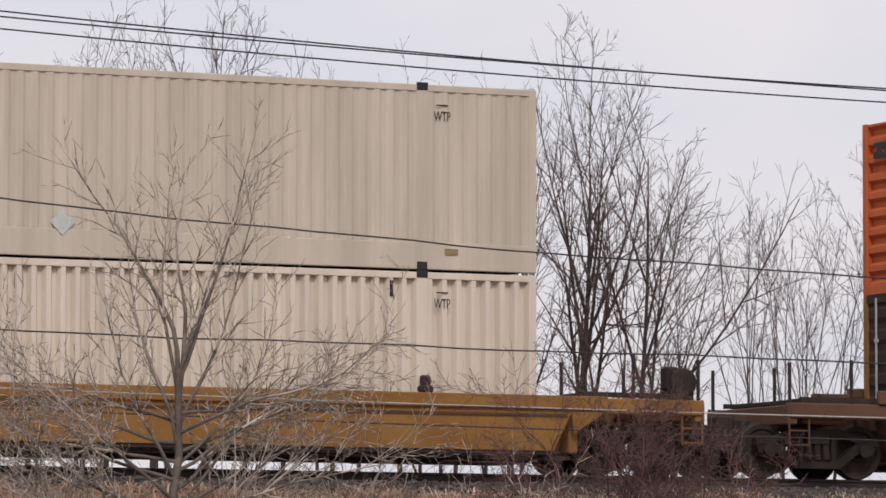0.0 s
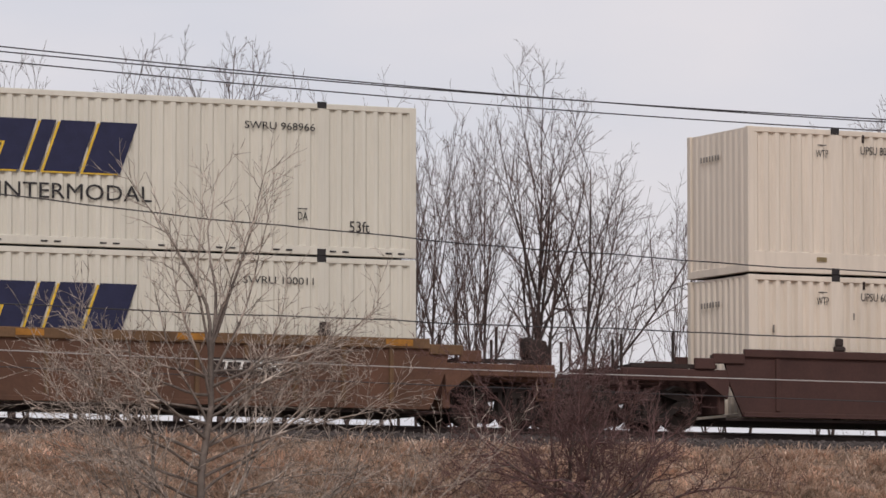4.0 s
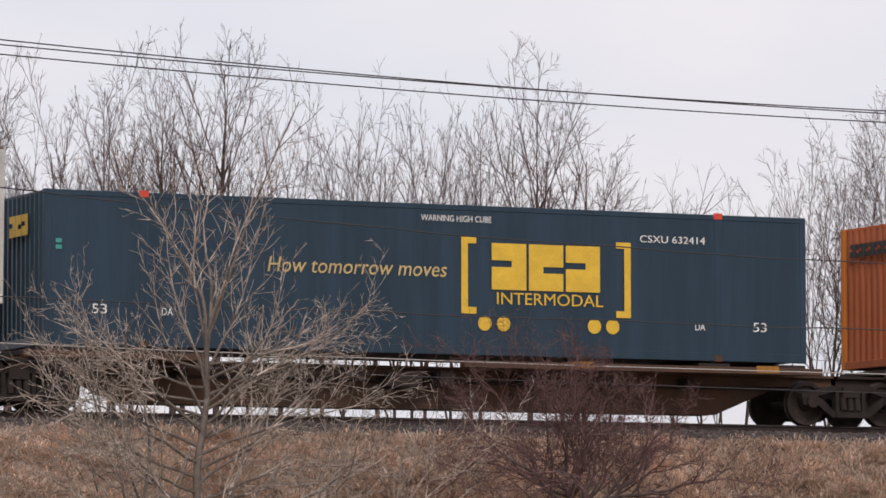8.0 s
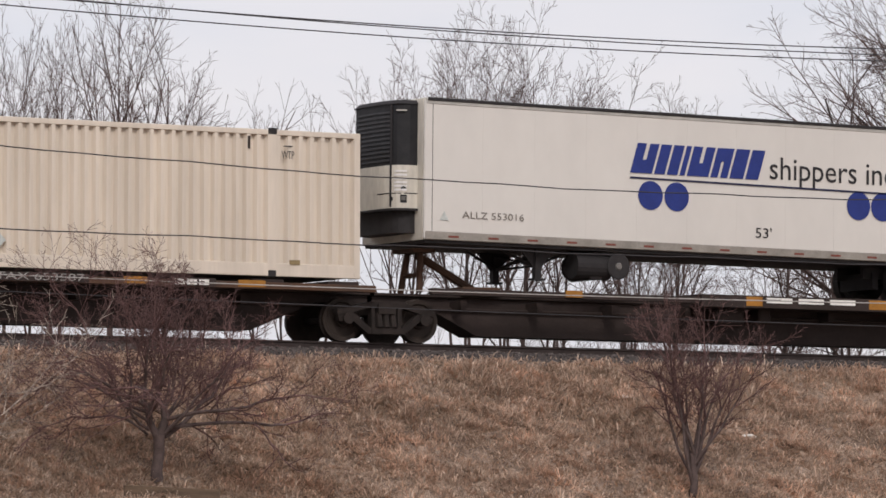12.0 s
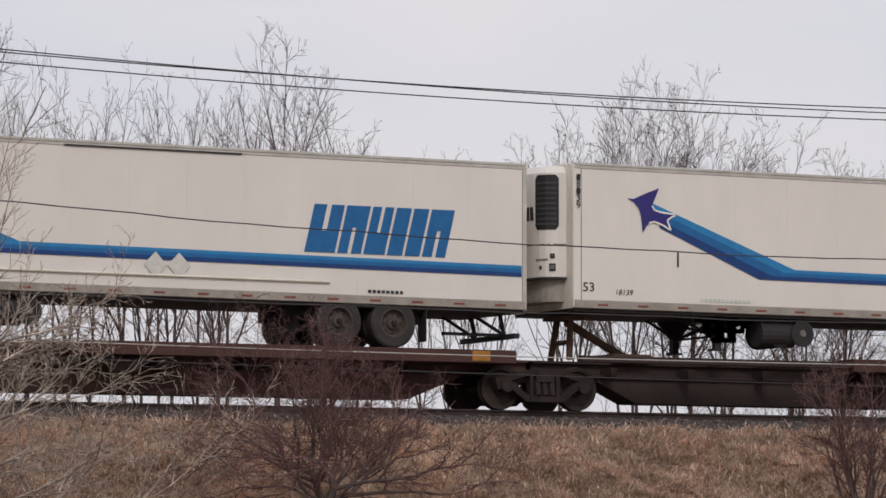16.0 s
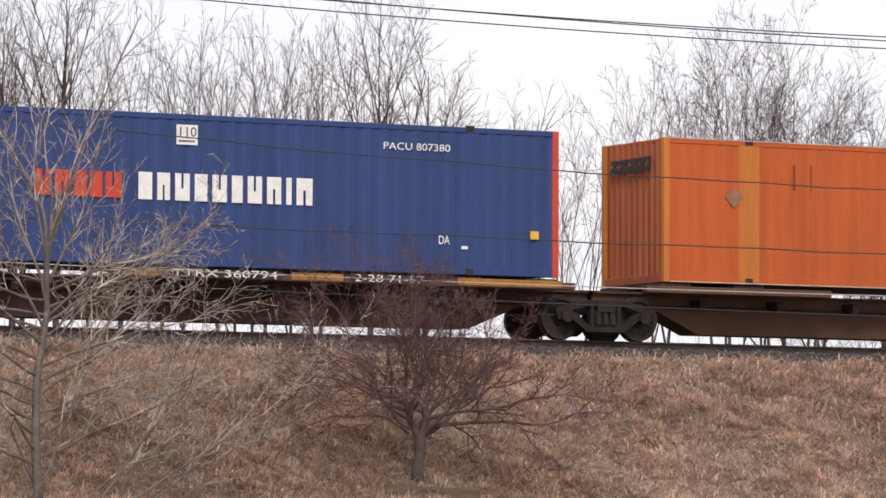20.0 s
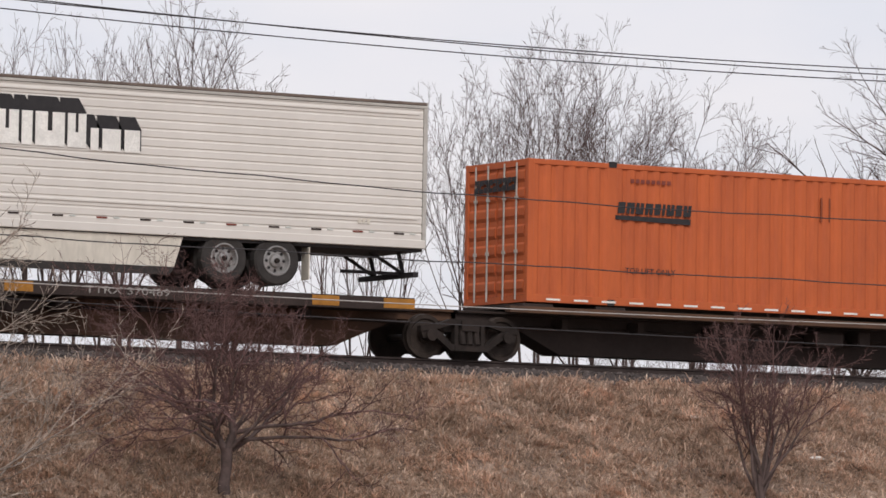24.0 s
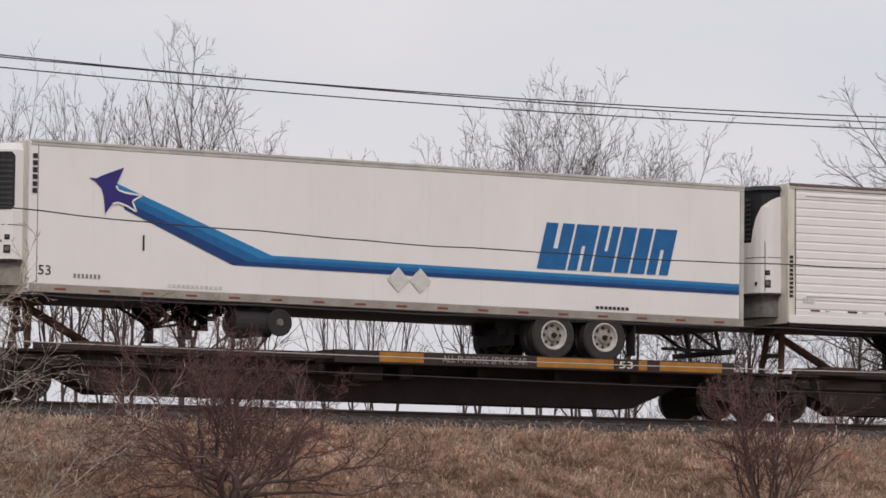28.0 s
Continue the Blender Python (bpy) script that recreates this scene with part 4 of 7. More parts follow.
def cheek(X, rows, out=0.003, side=1):
    """A thin panel that lies on the bowed front; rows of (height, from, to) along its way round."""
    bm = bmesh.new()
    n = 12
    grid = []
    for lift in (out, out - 0.03):
        sheet = []
        for z, a, b in rows:
            line = []
            for k in range(n + 1):
                x, y, nx, ny = bow_at(a + (b - a) * k / n)
                line.append(bm.verts.new((X(min(-0.004, x + nx * lift)), side * (y + ny * lift), z)))
            sheet.append(line)
        grid.append(sheet)
    m = len(rows) - 1
    for f in range(2):
        for r in range(m):
            for k in range(n):
                bm.faces.new((grid[f][r][k], grid[f][r][k + 1], grid[f][r + 1][k + 1], grid[f][r + 1][k]))
    rim = [(0, k) for k in range(n)] + [(r, n) for r in range(m)] + [(m, k) for k in range(n, 0, -1)] + [(r, 0) for r in range(m, 0, -1)]
    for (r, k), (r2, k2) in zip(rim, rim[1:] + rim[:1]):
        bm.faces.new((grid[0][r][k], grid[0][r2][k2], grid[1][r2][k2], grid[1][r][k]))
    return bm


def trailer(label, skin, height, deck, wheels, rim, flip=False, ribs=False, reefer="white", skirt=None, tank=4.9, leg=3.9):
    """A 53-foot road trailer; its nose is at x = 0, or at the other end when flipped. z = 0 is the underside of the box."""
    ob = thing("semi_trailer", label, "trailer", "trailers on the train")
    X = (lambda x: LENGTH - x) if flip else (lambda x: x)

    def bx(x0, x1, *r):
        return (min(X(x0), X(x1)), max(X(x0), X(x1)), *r)
    h = height
    for face in (-1, 1):
        y = face * (HALF - 0.004)
        if ribs:
            bm = bmesh.new()
            n = 15
            zz = [0.16 + (h - 0.16 - 0.14) * i / n for i in range(n + 1)]
            prof = []
            for i in range(n):
                prof += [(zz[i], 0.0), (zz[i] + 0.105, 0.0), (zz[i] + 0.125, 0.014), (zz[i + 1] - 0.03, 0.014), (zz[i + 1] - 0.012, 0.0)]
            prof.append((zz[-1], 0.0))
            rows = [[bm.verts.new((x, y - face * d, z)) for z, d in prof] for x in (0.16, LENGTH - 0.1)]
            for i in range(len(prof) - 1):
                bm.faces.new((rows[0][i], rows[1][i], rows[1][i + 1], rows[0][i + 1]))
            part("side_wall", bm, skin, ob)
        else:
            n = 13
            for i in range(n):
                a, b = 0.12 + (LENGTH - 0.22) * i / n, 0.12 + (LENGTH - 0.22) * (i + 1) / n
                part("side_panel", boxes((a, b - 0.0015, min(y, y - face * 0.03), max(y, y - face * 0.03), 0.16, h - 0.10)), skin, ob)
        part("top_rail", boxes((0.02, LENGTH - 0.02, min(y - face * 0.07, y + face * 0.012), max(y - face * 0.07, y + face * 0.012), h - 0.13, h - 0.065), bevel=0.012), ALU, ob)
        part("roof_rail", boxes((0.02, LENGTH - 0.02, min(y - face * 0.07, y + face * 0.016), max(y - face * 0.07, y + face * 0.016), h - 0.064, h - 0.002), bevel=0.012), GRIMY_RAIL if ribs else ALU, ob, "grimy brown roof rail" if ribs else "")
        part("bottom_rail", boxes((0.02, LENGTH - 0.02, min(y - face * 0.07, y + face * 0.014), max(y - face * 0.07, y + face * 0.014), 0.0, 0.17), bevel=0.012), skin if ribs else DIRTY_RAIL, ob)
        for i in range(17 if face < 0 else 0):
            x = 0.55 + i * 0.93
            if ribs:
                part("reflector", boxes((x, x + 0.22, y - 0.012, y + 0.01, 0.26, 0.295)), CAR_DARK if i % 3 else REFLECT_RED, ob, "dark reflective strip")
                part("reflector", boxes((x + 0.36, x + 0.48, y - 0.012, y + 0.01, 0.27, 0.295)), PLACARD, ob, "small pale reflective strip")
            else:
                part("reflector", boxes((x, x + 0.24, y - 0.02, y, 0.055, 0.095)), REFLECT_RED, ob, "dark red reflective strip")
        if ribs:
            for z in (0.56, h - 0.27):
                part("rub_rail", boxes((0.42, LENGTH - 0.2, min(y, y + face * 0.022), max(y, y + face * 0.022), z, z + 0.05), bevel=0.01), skin, ob)
    part("nose_post", boxes(bx(0.0, 0.17, -HALF, -HALF + 0.1, 0.0, h - 0.02), bevel=0.03), OFFWHITE if ribs else skin, ob)
    part("nose_post", boxes(bx(0.0, 0.17, HALF - 0.1, HALF, 0.0, h - 0.02), bevel=0.03), skin, ob)
    part("nose_seam", boxes(bx(0.168, 0.18, -HALF - 0.003, -HALF + 0.02, 0.02, h - 0.03)), LEG_GREY, ob)
    part("front_wall", boxes(bx(0.0, 0.08, -HALF + 0.1, HALF - 0.1, 0.0, h - 0.02)), OFFWHITE, ob)
    part("roof", boxes((0.02, LENGTH - 0.02, -HALF + 0.02, HALF - 0.02, h - 0.04, h), bevel=0.01), OFFWHITE, ob)
    part("floor_frame", boxes((0.05, LENGTH - 0.05, -HALF + 0.06, HALF - 0.06, -0.06, 0.12)), CHASSIS, ob)
    # rear doors
    part("rear_frame", boxes(bx(LENGTH - 0.09, LENGTH, -HALF, -HALF + 0.1, 0.0, h), bx(LENGTH - 0.09, LENGTH, HALF - 0.1, HALF, 0.0, h), bx(LENGTH - 0.09, LENGTH, -HALF + 0.1, HALF - 0.1, h - 0.14, h), bx(LENGTH - 0.09, LENGTH, -HALF + 0.1, HALF - 0.1, 0.0, 0.14)), ALU, ob)
    for y0, y1 in ((-HALF + 0.1, -0.01), (0.01, HALF - 0.1)):
        door = part("door", boxes(bx(LENGTH - 0.07, LENGTH - 0.02, y0, y1, 0.14, h - 0.14), bevel=0.01), OFFWHITE, ob)
        y = y0 + 0.22 if y0 > 0 else y1 - 0.22
        part("locking_bar", rod(bmesh.new(), (X(LENGTH + 0.01), y, 0.05), (X(LENGTH + 0.01), y, h - 0.05), 0.02, 6), ALU, door)
    # refrigeration unit with a bowed front on the nose; 0 to 4 runs from its near side round the front
    if reefer == "half":
        unit = part("cooling_unit", bowed(X, 0.60, h - 0.12, 0.035), BLACK, ob, "refrigeration unit with black grille and white cowl")
        part("white_cowl", bowed(X, 0.63, 1.69), skin, unit, "white moulded cowl")
        for side in (1, -1):
            part("white_cheek", cheek(X, [(1.69, 0.0, 0.86), (1.95, 0.0, 0.80), (2.2, 0.0, 0.70), (2.42, 0.0, 0.55), (2.56, 0.0, 0.30), (2.64, 0.0, 0.06)], side=side), skin, unit, "white moulded cheek of the cowl")
        part("cowl_top", bowed(X, h - 0.14, h - 0.05, -0.03, 0.05), BLACK, unit, "black overhanging top lip")
        part("cowl_seam", cheek(X, [(1.36, 0.0, 1.1), (1.375, 0.0, 1.1)], 0.004), CHASSIS, unit)
        part("cowl_seam", cheek(X, [(0.66, 0.44, 0.46), (1.70, 0.44, 0.46)], 0.004), CHASSIS, unit)
        for i in range(9):
            z = 1.74 + i * (h - 0.26 - 1.74) / 9
            part("grille_slat", cheek(X, [(z, 0.92, 3.08), (z + 0.055, 0.92, 3.08)], 0.0), GRILLE, unit)
    else:
        white = reefer == "white"
        unit = part("cooling_unit", bowed(X, 0.62, (h - 0.20) if white else 1.5), skin if white else OFFWHITE, ob, "white refrigeration unit on the nose")
        if white:
            part("unit_hood", bowed(X, h - 0.20, h - 0.06, 0.0, 0.10), skin, unit)
            part("cowl_seam", cheek(X, [(1.28, 0.0, 1.4), (1.295, 0.0, 1.4)], 0.004), CHASSIS, unit)
            part("side_grille", cheek(X, [(1.58, 0.30, 0.78), (1.66, 0.22, 0.86), (h - 0.32, 0.22, 0.86), (h - 0.24, 0.30, 0.78)], 0.012), BLACK, unit, "black side grille")
            for i in range(9):
                z = 1.68 + i * (h - 0.32 - 1.68) / 9
                part("grille_slat", cheek(X, [(z, 0.27, 0.81), (z + 0.035, 0.27, 0.81)], 0.02), GRILLE, unit)
            for i in range(6):
                part("name_block", cheek(X, [(1.78, 0.94 + 0.25 * i, 1.14 + 0.25 * i), (2.06, 0.97 + 0.25 * i, 1.17 + 0.25 * i)], 0.004), MARK_DARK, unit, "dark block of the name")
            for z in (h - 0.42, 0.95):
                part("unit_plate", cheek(X, [(z, 0.5, 0.85), (z + 0.05, 0.5, 0.85)], 0.004), MARK_FADED, unit, "small dark plate")
        else:
            part("unit_hood", bowed(X, 1.5, h - 0.10, 0.02), BLACK, unit)
            part("hood_cap", bowed(X, h - 0.12, h - 0.04, -0.01, 0.06), CHASSIS, unit, "dark top cap")
            for i in range(12):
                z = 1.58 + i * (h - 0.22 - 1.58) / 12
                part("grille_slat", cheek(X, [(z, 0.78, 3.1), (z + 0.04, 0.78, 3.1)], 0.0), GRILLE, unit)
            part("grab_handle", cheek(X, [(h - 0.27, 0.32, 0.56), (h - 0.245, 0.32, 0.56)], 0.03), ALU, unit)
            for i in range(6):
                z = 0.98 + i * 0.075
                part("louvre", cheek(X, [(z, 0.30, 0.62), (z + 0.04, 0.30, 0.62)], 0.014), WHITE_NEW, unit, "white pressed louvre")
            part("corner_trim", cheek(X, [(0.66, 0.70, 0.75), (h - 0.14, 0.70, 0.75)], 0.012), CHASSIS, unit)
            part("cowl_seam", cheek(X, [(0.92, 0.0, 1.4), (0.94, 0.0, 1.4)], 0.005), CHASSIS, unit)
    part("unit_base", bowed(X, 0.14, 0.62, 0.10), DIRTY_RAIL if reefer == "white" else LEG_GREY if reefer == "half" else CHASSIS, unit)
    part("unit_shelf", bowed(X, 0.585, 0.63, -0.02), CHASSIS, unit)
    for s0, s1, z0, z1 in ((0.30, 0.46, 0.74, 0.9), (0.32, 0.44, 1.0, 1.1), (0.66, 0.72, 0.78, 0.86)):
        part("control_panel", cheek(X, [(z0, s0, s1), (z1, s0, s1)], 0.012), BLACK, unit, "black control panel")
        part("panel_window", cheek(X, [(z0 + 0.05, s0 + 0.03, s1 - 0.03), (z1 - 0.03, s0 + 0.03, s1 - 0.03)], 0.016), LEG_GREY, unit)
    if reefer == "white" and not flip:
        # perforated gusset beside the landing legs
        bm = bmesh.new()
        net = {}
        for a in range(14):
            for c in range(5):
                if abs(a - 6.5) < 7.5 - 1.15 * c and not (a % 3 == 1 and c in (1, 3)):
                    ring = [(a, c), (a + 1, c), (a + 1, c + 1), (a, c + 1)]
                    for q in ring:
                        if q not in net:
                            net[q] = bm.verts.new((X(leg - 0.6 + 0.1 * q[0]), -0.96, -0.08 - 0.1 * q[1]))
                    bm.faces.new([net[q] for q in ring])
        bmesh.ops.solidify(bm, geom=bm.faces[:], thickness=0.02)
        part("leg_gusset", bm, CHASSIS, ob, "black perforated gusset plate")
    # running gear: local height of the deck under the tyres is -deck
    zc = -deck + 0.49
    bogie = part("sliding_bogie", boxes(bx(wheels[0] - 0.9, wheels[1] + 0.9, -0.55, -0.42, -0.32, -0.06), bx(wheels[0] - 0.9, wheels[1] + 0.9, 0.42, 0.55, -0.32, -0.06), bx(wheels[0] + 0.45, wheels[0] + 0.65, -0.6, 0.6, -0.42, -0.2), bx(wheels[0] - 0.7, wheels[0] - 0.55, -0.6, 0.6, -0.55, -0.2)), CHASSIS, ob)
    for x in wheels:
        part("axle", rod(bmesh.new(), (X(x), -1.0, zc), (X(x), 1.0, zc), 0.09, 10), CHASSIS, bogie)
        for y, dish in ((-1.12, -1), (-0.78, -1), (0.78, 1), (1.12, 1)):
            tyre_wheel(ob, X(x), y, zc, rim, dish, RIM_DULL if rim is RIM_WHITE else rim)
    for y0, y1 in ((-1.22, -0.9), (0.9, 1.22)):
        part("mud_flap", boxes(bx(wheels[1] + 0.72, wheels[1] + 0.74, y0, y1, -deck + 0.15, -0.08)), OFFWHITE if skirt else CHASSIS, ob)
    bm = bmesh.new()
    for y in (-1.0, 1.0):
        rod(bm, (X(LENGTH - 0.25), y * 0.6, 0.0), (X(LENGTH - 0.12), y * 0.6, -0.5), 0.045, 6)
        rod(bm, (X(LENGTH - 0.9), y * 0.6, -0.05), (X(LENGTH - 0.12), y * 0.6, -0.48), 0.035, 6)
    box(bm, *bx(LENGTH - 0.2, LENGTH - 0.08, -1.15, 1.15, -0.56, -0.46))
    box(bm, *bx(LENGTH - 1.5, LENGTH - 0.15, -0.6, -0.5, -0.5, -0.44))
    part("rear_bumper", bm, CHASSIS, ob)
    # landing legs: let down to the car on the turned trailer, folded short on the others
    foot = -1.06 if flip else -deck + 0.1
    for y in (-0.85, 0.85):
        bm = boxes(bx(leg - 0.07, leg + 0.07, y - 0.07, y + 0.07, foot + 0.04, 0.0))
        box(bm, *bx(leg - 0.13, leg + 0.13, y - 0.12, y + 0.12, foot, foot + 0.04))
        rod(bm, (X(leg + 0.95), y * 0.7, -0.05), (X(leg + 0.03), y * 0.9, foot + 0.32), 0.035, 6)
        rod(bm, (X(leg - 0.85), y * 0.7, -0.05), (X(leg - 0.03), y * 0.9, foot + 0.32), 0.03, 6)
        if not flip:
            prism([(X(leg - 0.42), -0.06), (X(leg + 0.42), -0.06), (X(leg + 0.1), -0.42), (X(leg - 0.1), -0.42)], y - 0.02, y + 0.02, bm)
        part("landing_leg", bm, CHASSIS, ob)
    r = 0.036 if flip else 0.025
    part("leg_brace", rod(rod(bmesh.new(), (X(leg), -0.8, -0.12), (X(leg), 0.8, foot + 0.3), r, 6), (X(leg), 0.8, -0.12), (X(leg), -0.8, foot + 0.3), r, 6), CHASSIS, ob)
    part("leg_brace", rod(bmesh.new(), (X(leg), -0.82, foot + 0.3), (X(leg), 0.82, foot + 0.3), r, 6), CHASSIS, ob)
    if tank:
        tk = part("fuel_tank", turned([(-0.62, 0.22), (-0.6, 0.29), (0.3, 0.29), (0.32, 0.22)], centre=(X(tank), -0.45, -0.36)), CHASSIS, ob)
        bm = rod(bmesh.new(), (X(tank - 0.5), -0.9, -0.36), (X(tank + 0.35), -0.9, -0.36), 0.28, 20)
        part("tank_shell", bm, CHASSIS, tk)
        part("tank_end", rod(bmesh.new(), (X(tank + 0.35), -0.9, -0.36), (X(tank + 0.37), -0.9, -0.36), 0.25, 20), OFFWHITE if skirt else CHASSIS, tk, "round end cap")
        part("tank_face", turned([(-0.01, 0.24), (0.0, 0.27), (0.02, 0.27)], centre=(X(tank + 0.45), -1.2, -0.36)), OFFWHITE if skirt else CHASSIS, tk, "round tank face")
        part("tank_boss", turned([(-0.03, 0.06), (0.0, 0.08)], sides=16, centre=(X(tank + 0.45), -1.21, -0.36)), ALU if skirt else LEG_GREY, tk)
    if skirt:
        a, b = skirt
        part("side_skirt", prism([(X(a), -0.02), (X(b), -0.02), (X(b - 0.18), -0.60), (X(a + 0.28), -0.60)], -1.24, -1.21), OFFWHITE, ob, "off-white aerodynamic skirt")
        part("skirt_edge", prism([(X(a + 0.28), -0.605), (X(b - 0.18), -0.605), (X(b - 0.28), -0.76), (X(a + 0.42), -0.76)], -1.235, -1.215), RUBBER, ob, "black rubber skirt edge")
        part("side_skirt", prism([(X(a), -0.02), (X(b), -0.02), (X(b - 0.18), -0.60), (X(a + 0.28), -0.60)], 1.21, 1.24), OFFWHITE, ob)
    return ob


def prime_marks(ob, x, z, w, h, words, lift=0.0):
    """A block name with a dark slanting shadow; words: the sub-line and shield that follow."""
    a, k = x + 0.18, (w - 0.06) / 1.64
    for i, b in enumerate((0.30, 0.34, 0.16, 0.44, 0.28)):
        b *= k
        # a dark slab stepping up behind each plain white block
        mark(ob, plate([(a - 0.17, z + 0.16), (a + 0.02, z - 0.03), (a + b, z + 0.02), (a + b, z + 0.72 * h), (a + b - 0.17, z + h), (a - 0.17, z + h)], MARK_DARK, YW - 0.001 * i, name="emblem_shadow"), "dark slanting shadow of a block")
        mark(ob, name_blocks(a, a + b, z - 0.03, z + 0.68 * h, (1 if i == 2 else -1,), MARK_WHITE, YW - 0.008, 0), "white block with a notch")
        a += b + 0.045 * k
    if words == "intermodal":
        mark(ob, lettering("INTERMODAL", 0.5, MARK_DARK, x + w + 1.83, z + 0.19 + lift, YW, 3.1, shear=0.2))
        # the shield is drawn about its top middle; the older one is larger
        cx, g, zt = x + w + (0.93 if lift else 0.85), 1.22 if lift else 1.0, 1.79 + 2 * lift

        def spot(a, b):
            return (cx + a * g, zt + (b - 1.82) * g)
        edge = [(-0.86, 1.70), (-0.45, 1.79), (0, 1.82), (0.45, 1.79), (0.86, 1.70), (0.62, 0.99), (0, 0.78), (-0.62, 0.99)]
        mark(ob, plate([spot(a, b) for a, b in edge], MARK_DARK, YW - 0.001), "dark shield emblem")
        for k, m2 in ((0.93, MARK_WHITE), (0.87, MARK_DARK)):
            mark(ob, plate([spot(a * k, 1.32 + (b - 1.32) * k) for a, b in edge], m2, YW - 0.001 - 0.004 * (1.0 - k) * 25, 0.003))
        for a, b in ((-0.5, -0.14), (0.5, 0.14)):
            mark(ob, plate([spot(a, 0.98), spot(a + 0.06, 0.98), spot(b + 0.04, 1.68), spot(b, 1.68)], PLACARD, YW - 0.018, 0.003))
        for z0, z1 in ((0.86, 1.02), (1.1, 1.26), (1.34, 1.46), (1.54, 1.66)):
            mark(ob, plate([spot(-0.03, z0), spot(0.03, z0), spot(0.025, z1), spot(-0.025, z1)], MARK_WHITE, YW - 0.018, 0.003))
        mark(ob, bars(cx - 1.35, cx + 1.35, 0.37, 0.46, 19, MARK_FADED, YW, gap=0.42))
    else:
        a = x + w + 0.3
        for b in (0.2, 0.42, 0.36):
            mark(ob, plate([(a - 0.12, z + 0.1), (a + 0.02, z - 0.06), (a + b, z - 0.02), (a + b, z + 0.42 * h), (a + b - 0.14, z + 0.68 * h), (a - 0.12, z + 0.68 * h)], MARK_DARK, YW - 0.001, name="emblem_shadow"), "dark slanting shadow of a block")
            mark(ob, plate([(a, z - 0.06), (a + b - 0.03, z - 0.06), (a + b - 0.03, z + 0.4 * h), (a, z + 0.4 * h)], MARK_WHITE, YW - 0.008, name="emblem_block"), "plain white block")
            a += b + 0.05


def prime_trailer(label, words, wheels, rim, skirt, tank, eco, skin=WHITE, lift=0.0):
    ob = trailer(label, skin, 2.92, 0.87, wheels, rim, ribs=True, reefer="half", skirt=skirt, tank=tank)
    if words == "intermodal":
        prime_marks(ob, 5.45, 2.0, 1.7, 0.66, words, lift)
    else:
        prime_marks(ob, 6.1, 1.62, 2.35, 0.92, words)
    me = bars(1.55, 2.45, -0.06, 0.03, 10, MARK_DARK, YW)
    turn_marks(me, Matrix.Translation((0.08, 0, 0)) @ Matrix.Translation((0, 0, -0.6)) @ Matrix.Rotation(radians(90), 4, "Y"))
    turn_marks(me, Matrix.Translation((0, 0, 3.55)))
    mark(ob, me)
    if eco:
        ex, ez = eco
        ye = YW if ez > 0 else -1.246
        mark(ob, plate([(ex + 0.55, ez + 0.02), (ex + 1.0, ez), (ex + 1.18, ez + 0.14), (ex + 1.1, ez + 0.24), (ex + 0.7, ez + 0.22)], MARK_GREEN if ez < 0 else MARK_DARK, ye, name="leaf_badge"), "dull green leaf badge")
        for k in range(3):
            mark(ob, disc(ex + 0.1 + 0.21 * k, ez + 0.1, 0.09, MARK_DARK, ye - 0.006, 10), "small dark disc of the badge")
    for x, m2 in ((0.35, PLACARD), (14.6, OFFWHITE)):
        mark(ob, bars(x, x + 0.3, 0.44, 0.54, 3, m2, YW - 0.014))
    return ob


